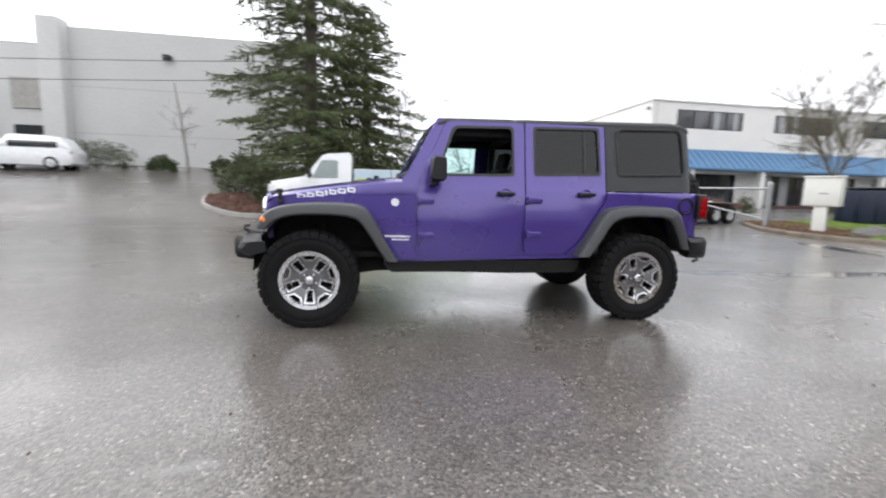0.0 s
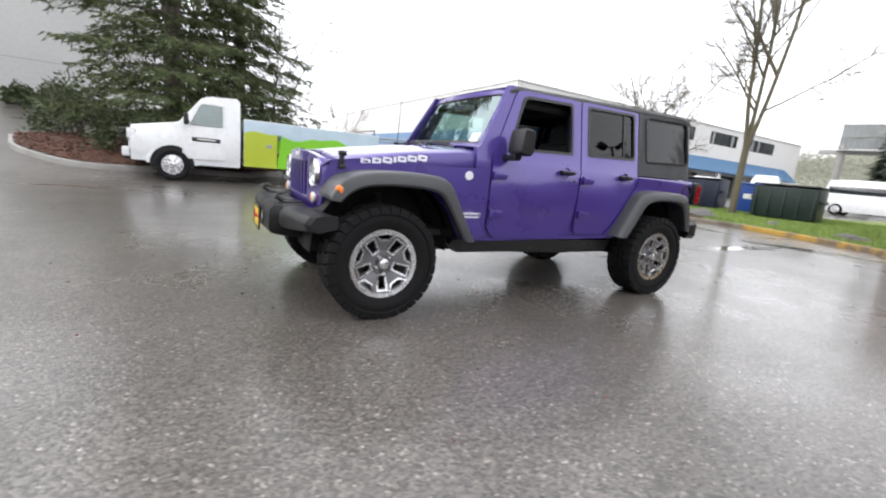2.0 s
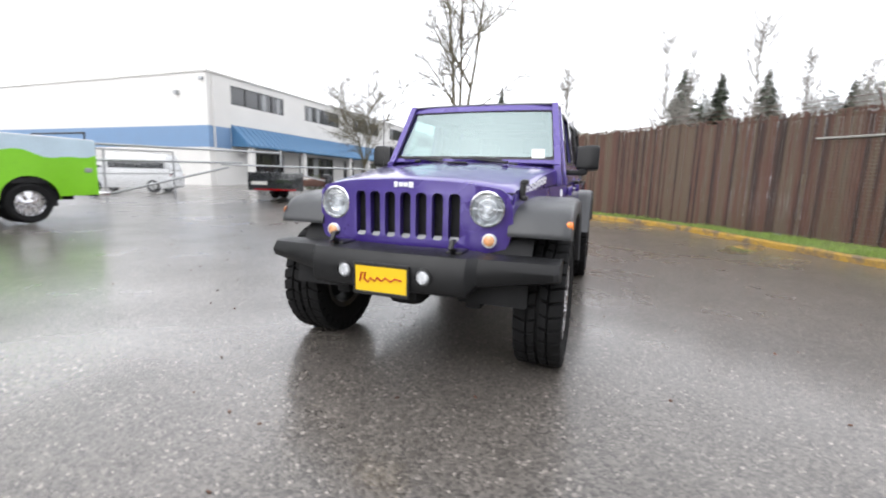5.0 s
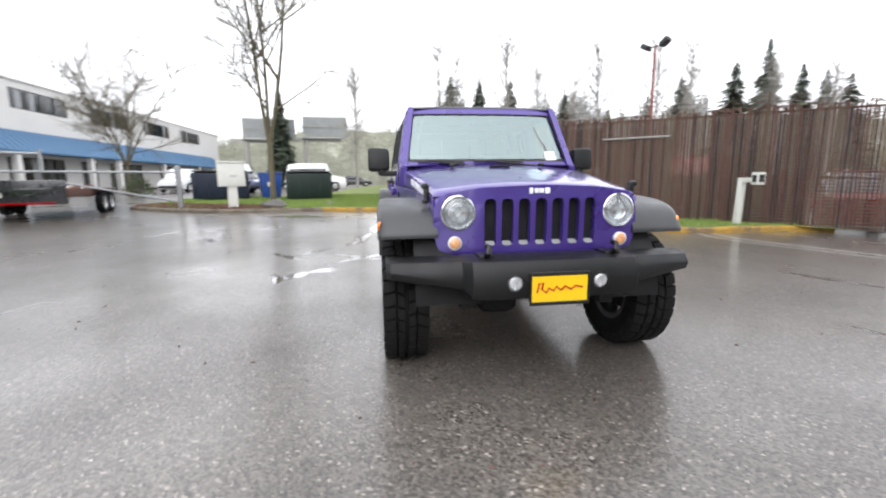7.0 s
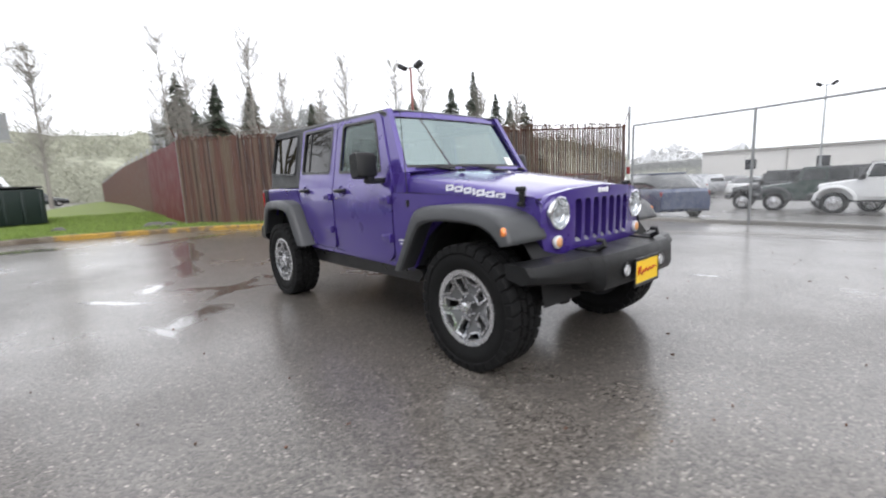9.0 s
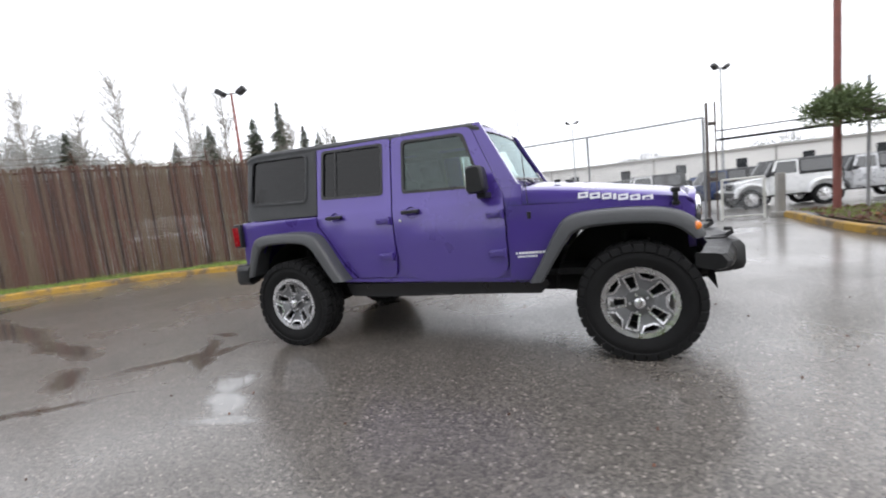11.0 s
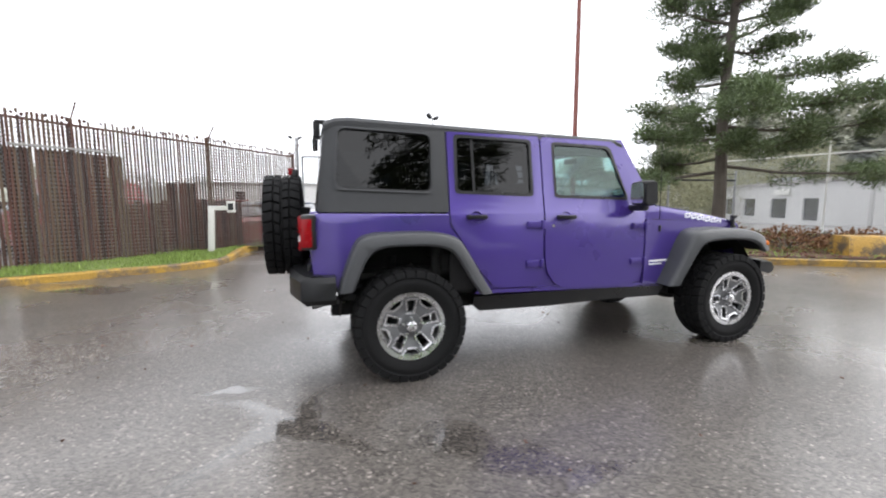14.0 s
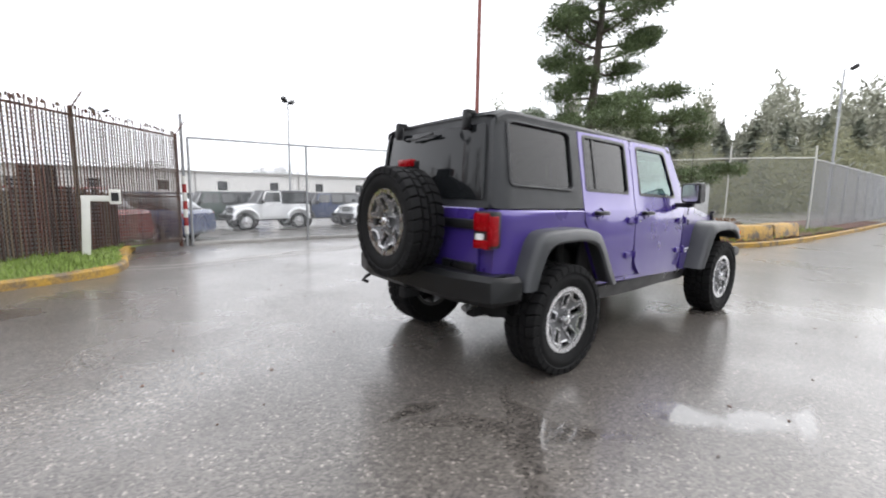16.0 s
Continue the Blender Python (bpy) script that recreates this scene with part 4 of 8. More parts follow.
        P("tow_hook", tube(hook, [0.02, 0.018, 0.016, 0.015, 0.014], 8), TRIM, "black tow hook", bumper)
        P("hook_base", box((-2.0, s * 0.36, 0.74), (0.14, 0.09, 0.02), 0.008), TRIM, "", bumper)
    P("under_tray", hexa([(-2.08, -0.42, 0.50), (-1.75, -0.42, 0.47), (-1.75, 0.42, 0.47), (-2.08, 0.42, 0.50), (-2.12, -0.46, 0.53), (-1.75, -0.46, 0.56), (-1.75, 0.46, 0.56), (-2.12, 0.46, 0.53)], 0.02), PLASTIC, "", bumper)
    plate = P("licence_plate", box((-2.195, 0.0, 0.585), (0.008, 0.31, 0.16), 0.002, 1), PLATE_Y, "yellow dealer plate with red script bar", bumper)
    bm = bmesh.new()
    zig = [(-0.125, -0.02), (-0.115, 0.03), (-0.09, 0.032), (-0.10, 0.0), (-0.075, -0.02), (-0.06, 0.005), (-0.035, -0.01), (-0.02, 0.012), (0.005, -0.008), (0.03, 0.012), (0.06, -0.006), (0.085, 0.012), (0.125, 0.004)]
    add_tube(bm, [(-2.2, -u, 0.585 + v) for u, v in zig], 0.0055, 5)
    P("red_stroke", bm, PLATE_R, "red scribbled stroke", plate)
    P("plate_frame", join(box((-2.197, 0, 0.664), (0.012, 0.33, 0.02), 0.003, 1), box((-2.197, 0, 0.506), (0.012, 0.33, 0.02), 0.003, 1), box((-2.197, 0.16, 0.585), (0.012, 0.014, 0.14), 0.003, 1), box((-2.197, -0.16, 0.585), (0.012, 0.014, 0.14), 0.003, 1)), TRIM, "", plate)
    # windscreen
    def ws(u, v, w):
        t = v
        half = lerp(0.735, 0.655, t)
        x = lerp(-0.660, -0.380, t) + w - 0.05 * (1 - u * u) * 1.0
        return (x, u * half, lerp(1.275, 1.772, t) + w * 0.3)

    hole = rounded([(-0.95, 0.055), (0.95, 0.055), (0.945, 0.905), (-0.945, 0.905)], 0.05)
    cut = [("u", -0.75 + 0.25 * k) for k in range(7)]
    frame_ob = P("windscreen_frame", panel(rounded([(-1, -0.03), (1, -0.03), (1.0, 1.0), (-1.0, 1.0)], [0, 0, 0.04, 0.04]), [hole], ws, 0.05, cut), PURPLE, "purple windscreen frame")
    P("windscreen", loft([[ws(lerp(-0.95, 0.95, k / 16), lerp(0.04, 0.91, j / 6), 0.014) for k in range(17)] for j in range(7)], closed=False), GLASS_SHIELD, "windscreen glass", frame_ob)
    P("windscreen_border", panel([(u * 1.0, v) for u, v in hole], [rounded([(-0.925, 0.10), (0.925, 0.10), (0.92, 0.875), (-0.92, 0.875)], 0.05)], lambda u, v, w: ws(u, v, w + 0.010), 0, cut), TRIM, "", frame_ob)
    P("sticker", panel(rect(-0.84, 0.08, -0.70, 0.23), [], lambda u, v, w: ws(u, v, w + 0.009), 0), PAPER, "white paper sticker", frame_ob)
    for y0, y1 in ((0.60, 0.22), (0.14, -0.28)):
        def on(y, t, up):
            p = Vector(ws(y / 0.72, t, -up))
            return p
        P("wiper", join(tube([on(y1 - 0.12, -0.01, 0.02), on(lerp(y0, y1, 0.45), 0.075, 0.035)], [0.012, 0.008], 6), tube([on(y0, 0.075, 0.022), on(lerp(y0, y1, 0.5), 0.09, 0.03), on(y1, 0.06, 0.022)], [0.007, 0.011, 0.007], 6)), TRIM, "black windscreen wiper")
    P("rear_view_mirror", box((-0.36, 0, 1.66), (0.03, 0.2, 0.055), 0.012), TRIM)
    # roof
    rings = []
    for x in (-0.41, -0.395, -0.34, -0.2, 0.28, 0.30, 0.32, 0.8, 1.15, 1.17, 1.5, 1.85, 1.95, 2.00, 2.025):
        z0 = lerp(1.797, 1.862, (x + 0.4) / 2.4)
        end = max(0, (x - 1.85) / 0.175)
        z0 -= 0.05 * end ** 2.5
        if x < -0.36:
            z0 -= 0.022 * (-0.36 - x) / 0.05
        if abs(x - 0.30) < 0.005:
            z0 -= 0.012
        row = []
        for y, dz in ((0.672, -0.062), (0.672, -0.035), (0.655, -0.013), (0.62, -0.004), (0.45, 0.002), (0.2, 0.006), (0, 0.007)):
            row.append((y, z0 + dz))
        rings.append([(x, y, z) for y, z in row] + [(x, -y, z) for y, z in row[-2::-1]])
    P("hardtop_roof", loft(rings, closed=False), HARDTOP, "grey hardtop roof")
    P("headliner", box((0.8, 0, 1.765), (2.35, 1.26, 0.02)), SEAT)
    # rear of the hardtop
    def rear(u, v, w):
        half = lerp(0.735, 0.645, (v - 1.2) / 0.6)
        return (2.098 - (v - 1.2) * 0.11 - 0.06 * abs(u) ** 6 - w, u * half, v)

    rh = rounded([(-0.86, 1.255), (0.86, 1.255), (0.88, 1.758), (-0.88, 1.758)], 0.03)
    rear_ob = P("hardtop_rear", panel(rounded([(-1, 1.2), (1, 1.2), (1, 1.835), (-1, 1.835)], [0.01, 0.01, 0.06, 0.06]), [rounded([(-0.8, 1.30), (0.8, 1.30), (0.8, 1.71), (-0.8, 1.71)], 0.04)], rear, 0.03, [("u", u) for u in (-0.95, -0.9, -0.8, 0.8, 0.9, 0.95)]), HARDTOP)
    P("rear_window", panel(rh, [], lambda u, v, w: rear(u, v, w - 0.014), 0.006), mat("rear_glass", (0.010, 0.011, 0.012), rough=0.05, coat=0.0, spec=0.35, vary=0.1, rough_vary=0.01), "black tinted lift-up glass", rear_ob)
    for y in (-0.42, 0.42):
        P("glass_hinge", join(box((2.065, y, 1.785), (0.05, 0.05, 0.12), 0.012), box((2.04, y, 1.845), (0.09, 0.055, 0.03), 0.01)), PLASTIC, "", rear_ob)
    P("rear_wiper", join(tube([(2.075, 0.05, 1.735), (2.080, -0.22, 1.70)], [0.012, 0.006], 6), tube([(2.076, 0.10, 1.715), (2.076, -0.30, 1.715)], 0.008, 6)), TRIM, "black rear wiper", rear_ob)
    # tailgate
    tg = P("tailgate", soften(box((2.10, 0, 0.95), (0.07, 1.26, 0.50), 0.02, 3), 0.002, 1, 0.9), PURPLE, "purple swing tailgate")
    for z in (1.09, 0.80):
        P("tailgate_hinge", box((2.145, 0.46, z), (0.035, 0.34, 0.065), 0.012), TRIM, "black hinge", tg)
    P("tailgate_handle", box((2.14, -0.50, 1.08), (0.04, 0.14, 0.05), 0.012), TRIM, "", tg)
    for y in (-0.70, 0.70):
        P("rear_panel", box((2.08, y, 0.94), (0.06, 0.14, 0.50), 0.02), PURPLE)
    # spare wheel
    sp = put_wheel(car, pose(2.335, -0.02, 1.075, 0, 20, -90), "spare_tyre")
    P("spare_carrier", join(box((2.19, -0.02, 1.07), (0.14, 0.30, 0.30), 0.03), box((2.17, -0.1, 0.8), (0.06, 0.16, 0.22), 0.02)), BLACK)
    P("third_brake_lamp", join(box((2.265, -0.01, 1.505), (0.05, 0.17, 0.055), 0.012)), RED_LENS, "red high brake lamp")
    P("brake_lamp_arm", join(box((2.235, -0.01, 1.49), (0.05, 0.18, 0.07), 0.012), tube([(2.22, -0.01, 1.47), (2.20, -0.01, 1.2)], 0.03, 8)), TRIM)
    # rear bumper
    plan = [(-0.90, 1.98), (-0.895, 2.12), (-0.84, 2.205), (-0.55, 2.285), (0, 2.30), (0.55, 2.285), (0.84, 2.205), (0.895, 2.12), (0.90, 1.98)]
    rings = []
    for y, x in plan:
        side_y = abs(y) > 0.88
        zt, zb = (0.775, 0.575) if not side_y else (0.77, 0.585)
        n = Vector((0.0, 1.0 if y > 0 else -1.0)) if abs(y) > 0.86 else Vector((1.0, 0.0))
        inn = (x - 0.14 * n.x, y - 0.14 * n.y)
        mid = (x - 0.035 * n.x, y - 0.035 * n.y)
        rings.append([(*mid, zb), (x, y, zb + 0.035), (x, y, zt - 0.035), (*mid, zt), (*inn, zt + 0.004), (*inn, zb + 0.02)])
    rb = P("rear_bumper", loft(rings), PLASTIC, "black plastic rear bumper")
    P("tow_bar", box((2.24, 0.0, 0.54), (0.14, 0.08, 0.08), 0.01), BLACK, "", rb)
    P("exhaust_tail", tube([(1.9, 0.50, 0.53), (2.05, 0.52, 0.52), (2.14, 0.52, 0.50)], 0.026, 10), ALLOY_GREY, "", rb)
    P("tow_hook", tube([(2.18, -0.62, 0.60), (2.28, -0.62, 0.555), (2.31, -0.62, 0.53), (2.26, -0.62, 0.51)], 0.016, 8), TRIM, "black tow hook", rb)
    # underside
    P("underbody", box((0.1, 0, 0.585), (3.7, 1.36, 0.05), 0.01), BLACK)
    for x in (-1.4735, 1.4735):
        P("axle", join(tube([(x, -0.68, 0.404), (x, 0.68, 0.404)], 0.045, 10), box((x, 0.16, 0.39), (0.24, 0.28, 0.26), 0.09, 3)), BLACK)
    P("transfer_case", box((0.0, 0.0, 0.47), (0.9, 0.5, 0.18), 0.04), BLACK)
    P("fuel_tank", box((0.65, -0.05, 0.49), (0.6, 0.62, 0.2), 0.05), BLACK)
    P("muffler", tube([(1.82, -0.45, 0.55), (1.82, 0.48, 0.55)], 0.11, 14), BLACK)
    # inside
    seat(car, 0.12, -0.36, "black cloth front seat")
    seat(car, 0.12, 0.36, "black cloth front seat")
    seat(car, 0.92, -0.36, "black cloth rear seat")
    seat(car, 0.92, 0.36, "black cloth rear seat")
    P("dashboard", join(box((-0.56, 0, 1.13), (0.22, 1.36, 0.26), 0.05, 3), box((-0.45, -0.36, 1.24), (0.12, 0.34, 0.08), 0.03)), SEAT, "black dashboard")
    bm = lathe([(0.175, -0.012), (0.19, 0.0), (0.175, 0.012), (0.165, 0.0), (0.175, -0.012)], 32, "x")
    for k in range(3):
        a = 2 * math.pi * k / 3 + math.pi / 2
        add_tube(bm, [(0.01, 0, 0), (0, 0.17 * math.cos(a), 0.17 * math.sin(a))], 0.015, 6)
    bmesh.ops.transform(bm, matrix=pose(-0.28, -0.36, 1.20, 0, -22, 0), verts=bm.verts)
    P("steering_wheel", bm, TRIM, "black steering wheel")
    for x in (0.42, 1.22):
        P("roll_bar", tube([(x, -0.62, 0.6), (x, -0.60, 1.3), (x, -0.52, 1.66), (x, -0.44, 1.70), (x, 0.44, 1.70), (x, 0.52, 1.66), (x, 0.60, 1.3), (x, 0.62, 0.6)], 0.038, 8), SEAT)
    for s in (-1, 1):
        P("roll_bar_side", tube([(-0.42, s * 0.56, 1.68), (0.42, s * 0.50, 1.69), (1.22, s * 0.50, 1.69), (1.9, s * 0.58, 1.35)], 0.036, 8), SEAT)
        P("door_lining", panel(rect(-0.55, 0.6, 1.14, 1.24), [], side(s, 0.045), 0.02, [("v", 0.86), ("v", 1.17)]), SEAT)
    P("cargo_floor", box((1.55, 0, 0.72), (0.95, 1.2, 0.04)), SEAT)
    P("firewall", box((-0.68, 0, 0.9), (0.04, 1.36, 0.6)), BLACK)
    return car


def hood_half(x):
    t = max(0.0, (-0.70 - x) / 1.15)
    return lerp(0.725, 0.615, t ** 1.1)


def hood_edge(x):
    return lerp(1.238, 1.075, max(0.0, (-0.70 - x) / 1.15) ** 1.25)


# ---- ground and setting ----


def axis_steps(lo, hi, fine_lo, fine_hi, step):
    out, v = [], fine_lo
    while v <= fine_hi:
        out.append(v)
        v += step
    d, a = step * 1.5, fine_lo
    while a > lo:
        a -= d
        d *= 1.35
        out.insert(0, max(a, lo))
    d, a = step * 1.5, out[-1]
    while a < hi:
        a += d
        d *= 1.35
        out.append(min(a, hi))
    return out


def build_ground():
    xs, ys = axis_steps(-1400, 1400, -26, 40, 0.75), axis_steps(-1400, 1400, -30, 30, 0.75)
    bm = bmesh.new()
    rows = [[bm.verts.new((x, y, ground_z(x, y))) for x in xs] for y in ys]
    for a, b in zip(rows, rows[1:]):
        for j in range(len(xs) - 1):
            bm.faces.new((a[j], a[j + 1], b[j + 1], b[j]))
    tagged(part("ground", bm, ASPHALT), "wet grey asphalt of a parking yard with worn patches", "ground", kind="structure")


build_ground()


def lay(poly, lift, name, material, label, category, kind="structure", rim=0.0, cuts=1.0):
    """A patch that follows the ground, lifted by so much; rim: how far its edge drops."""
    us, vs = [p[0] for p in poly], [p[1] for p in poly]
    cl = [("u", min(us) + cuts * k) for k in range(1, int((max(us) - min(us)) / cuts) + 1)] + [("v", min(vs) + cuts * k) for k in range(1, int((max(vs) - min(vs)) / cuts) + 1)]
    bm = panel(poly, [], lambda u, v, w: (u, v, ground_z(u, v) + lift - w), rim, cl)
    return tagged(part(name, bm, material), label, category, kind=kind)


def blob(cx, cy, rx, ry, seed, n=40, rough=0.3):
    return [(cx + rx * r * math.cos(a), cy + ry * r * math.sin(a)) for k in range(n) for a in [2 * math.pi * k / n] for r in [1 + rough * noise.noise((1.7 * math.cos(a) + seed, 1.7 * math.sin(a), seed * 0.7)) * 2]]



def ribbon(path, half, lift, name, material, label):
    """A painted or trodden line on the ground."""
    rings = []
    for k, (x, y) in enumerate(path):
        a, b = path[max(k - 1, 0)], path[min(k + 1, len(path) - 1)]
        d = Vector((b[0] - a[0], b[1] - a[1])).normalized()
        rings.append([(x + s * half * d.y, y - s * half * d.x, ground_z(x, y) + lift) for s in (-1, 1)])
    return tagged(part(name, loft(rings, closed=False), material), label, "drain" if "drain" in name else "line", kind="structure")


TRACK = smooth_line([(4.4, -6.2), (3.0, -5.8), (1.0, -6.3), (-1.5, -6.9), (-4.5, -7.0)], 4)
ribbon(TRACK, 0.035, 0.004, "road_seam", CONCRETE, "pale worn seam across the drive")
ribbon([(x, y + 0.32) for x, y in TRACK], 0.03, 0.004, "road_seam", CONCRETE, "pale worn seam across the drive")

KERB_EAST = smooth_line([(13.4, 10.3), (12.3, 8.8), (11.45, 7.3), (11.0, 5.8), (11.1, 4.3), (11.1, 3.0), (10.8, 1.5), (10.3, 0.0), (9.55, -1.3), (8.4, -2.55), (7.0, -3.55), (5.5, -4.45), (4.4, -5.0), (3.95, -5.35), (3.75, -6.0), (3.7, -7.3), (3.5, -8.6)], 4)
KERB_WEST = smooth_line([(-5.0, -8.4), (-4.9, -6.5), (-5.0, -4.6), (-5.4, -3.5), (-6.3, -2.75), (-7.5, -2.0), (-9.0, -1.3), (-11.0, -0.9), (-14.0, -0.7), (-18, -0.6), (-30, -0.5)], 4)


def kerb(path, name, material, label, inward=1, w=0.14, h=0.13):
    rings = []
    for k, (x, y) in enumerate(path):
        a, b = path[max(k - 1, 0)], path[min(k + 1, len(path) - 1)]
        d = Vector((b[0] - a[0], b[1] - a[1])).normalized()
        nx, ny = d.y * inward, -d.x * inward
        g = ground_z(x, y)
        j = 0.012 * noise.noise((x * 1.3, y * 1.3, 0))
        rings.append([(x + nx * o, y + ny * o, g + z) for o, z in ((0, -0.05), (0.004, h - 0.03 + j), (0.03, h + j), (w - 0.02, h + j), (w, h - 0.02), (w, -0.05))])
    return tagged(part(name, loft(rings), material), label, "kerb", kind="structure")


kerb(KERB_EAST[20:], "kerb", KERB_Y, "worn yellow-painted concrete kerb round the grass verge", -1)
kerb(KERB_EAST[:21], "kerb", KERB_BARE, "bare weathered concrete kerb before the cabinet", -1)
kerb(KERB_WEST, "kerb", KERB_Y, "worn yellow-painted concrete kerb along the planted bed", 1)
GRASS_POLY = [(x + 0.14 * (1 if x > 4 else 0.6), y - 0.0) for x, y in KERB_EAST[:-6]] + [(3.85, -7.4), (3.6, -8.6), (2.9, -9.0), (5.2, -6.75), (8.6, -3.1), (11.4, -0.15), (20, -0.35), (40, -0.9), (70, -1.7), (70, -0.8), (45, 2.0), (26, 3.6), (19.2, 4.6), (18.6, 7.4), (17.5, 9.6), (15.6, 10.4)]
VERGE_SOIL = [(x + 0.14, y) for x, y in KERB_EAST[:17]] + [(12.6, 4.4), (13.2, 6.0), (14.2, 8.0), (15.2, 10.2)]
lay(VERGE_SOIL, 0.138, "verge_soil", SOIL, "bare brown soil with fallen leaves behind the kerb", "bed", cuts=0.9)
lay(GRASS_POLY, 0.13, "grass_verge", TURF, "green turf verge behind the kerb and under the fence", "grass", cuts=1.5)
BED_POLY = [(x - 0.12, y - 0.12) for x, y in KERB_WEST[4:]] + [(-30, -3.4), (-17.2, -4.2), (-13, -7.5), (-9.5, -9.0), (-5.2, -8.9)]
lay(BED_POLY, 0.13, "planted_bed", SOIL, "bare mulched planting bed with patchy grass", "bed", cuts=1.5)
MULCH = blob(-3.7, 13.2, 3.3, 2.0, 4, rough=0.12)
lay(MULCH, 0.16, "mulch_island", SOIL, "brown bark mulch island under the fir tree", "bed", cuts=0.8)
kerb(MULCH[:] + [MULCH[0]], "mulch_kerb", CONCRETE, "low weathered concrete edging round the mulch", 1, 0.12, 0.14)


def in_poly(x, y, poly):
    c = False
    for (x0, y0), (x1, y1) in zip(poly, poly[1:] + poly[:1]):
        if (y0 > y) != (y1 > y) and x < (x1 - x0) * (y - y0) / (y1 - y0) + x0:
            c = not c
    return c


def blades(name, poly, count, h, material, lift, label, box4, width=0.008, bare=()):
    rng = random.Random(5)
    vs, fs = [], []
    while len(fs) < count:
        x, y = rng.uniform(box4[0], box4[2]), rng.uniform(box4[1], box4[3])
        if not in_poly(x, y, poly) or (bare and in_poly(x, y, bare) and rng.random() < 0.9):
            continue
        k = 0.5 + 1.0 * max(0, noise.noise((x * 0.8, y * 0.8, 3)) + 0.45)
        a, hh = rng.uniform(0, 6.3), h * k * rng.uniform(0.5, 1.3)
        z = ground_z(x, y) + lift
        lx, ly = rng.gauss(0, 0.35) * hh, rng.gauss(0, 0.35) * hh
        b = len(vs)
        vs += [(x - width * math.cos(a), y - width * math.sin(a), z), (x + width * math.cos(a), y + width * math.sin(a), z), (x + lx, y + ly, z + hh)]
        fs.append((b, b + 1, b + 2))
    me = bpy.data.meshes.new(name)
    me.from_pydata(vs, [], fs)
    me.materials.append(material)
    return tagged(new(name, me), label, "grass", kind="stuff")


blades("grass", GRASS_POLY, 60000, 0.085, GRASS, 0.12, "short uneven green grass along the verge", (3, -9, 20, 9.9), 0.009, VERGE_SOIL)
blades("weeds", BED_POLY, 9000, 0.10, GRASS, 0.12, "patchy grass and weeds in the bed", (-20, -9, -4.6, -0.4), 0.010)


def scatter(name, poly, count, size, material, lift, label, box4, category="litter"):
    rng = random.Random(9)
    bm = bmesh.new()
    n = 0
    while n < count:
        x, y = rng.uniform(box4[0], box4[2]), rng.uniform(box4[1], box4[3])
        if not in_poly(x, y, poly):
            continue
        n += 1
        r = Euler((rng.uniform(-0.6, 0.6), rng.uniform(-0.6, 0.6), rng.uniform(0, 6))).to_matrix()
        add_box(bm, (x, y, ground_z(x, y) + lift), (size * rng.uniform(0.5, 1.5), size * rng.uniform(0.3, 0.7), size * 0.3), r)
    return tagged(part(name, bm, material), label, category, kind="stuff")


scatter("bark_chips", MULCH, 1000, 0.10, CHIP, 0.17, "loose bark chips", (-8.5, 10, 1, 16.5))
scatter("fallen_leaves", VERGE_SOIL, 500, 0.09, CHIP, 0.146, "fallen brown leaves on the verge", (10.5, 4, 15.5, 10.5))
scatter("fallen_leaves", BED_POLY, 900, 0.09, CHIP, 0.14, "fallen brown leaves", (-14, -9, -4.8, -0.7))
YARD = [(-9, -6.5), (9, -6.5), (9, 9), (-9, 9)]
scatter("grit", YARD, 380, 0.018, CHIP, 0.003, "scattered wet grit and leaf scraps on the asphalt", (-8.5, -6, 9, 9))

# ---- fences ----


def mesh_wires(p, q, h, name, parent, step=0.062, r=0.0032):
    """Woven fence wire between two posts, as crossing thin wires."""
    vs, fs = [], []
    p, q = Vector(p), Vector(q)
    ln = (q - p).length
    d = (q - p) / ln
    side_v = d.cross(Vector((0, 0, 1))).normalized() * r
    n = int((ln + h) / step)
    for k in range(n):
        for flip in (1, -1):
            u0 = k * step - h if flip > 0 else k * step
            u1 = u0 + h if flip > 0 else u0 - h
            z0, z1 = 0.0, h
            if u0 > u1:
                u0, u1, z0, z1 = u1, u0, z1, z0
            if u0 < 0:
                t = -u0 / (u1 - u0)
                u0, z0 = 0, lerp(z0, z1, t)
            if u1 > ln:
                t = (ln - u0) / (u1 - u0)
                u1, z1 = ln, lerp(z0, z1, t)
            if u1 <= u0:
                continue
            a, b = p + d * u0 + Vector((0, 0, z0)), p + d * u1 + Vector((0, 0, z1))
            up = Vector((0, 0, r))
            i = len(vs)
            vs += [a - up - side_v, a + up, a - up + side_v, b - up - side_v, b + up, b - up + side_v]
            fs += [(i, i + 1, i + 4, i + 3), (i + 1, i + 2, i + 5, i + 4), (i + 2, i, i + 3, i + 5)]
    me = bpy.data.meshes.new(name)
    me.from_pydata([tuple(v) for v in vs], [], fs)
    me.materials.append(WIRE)
    return under(name, me, parent)


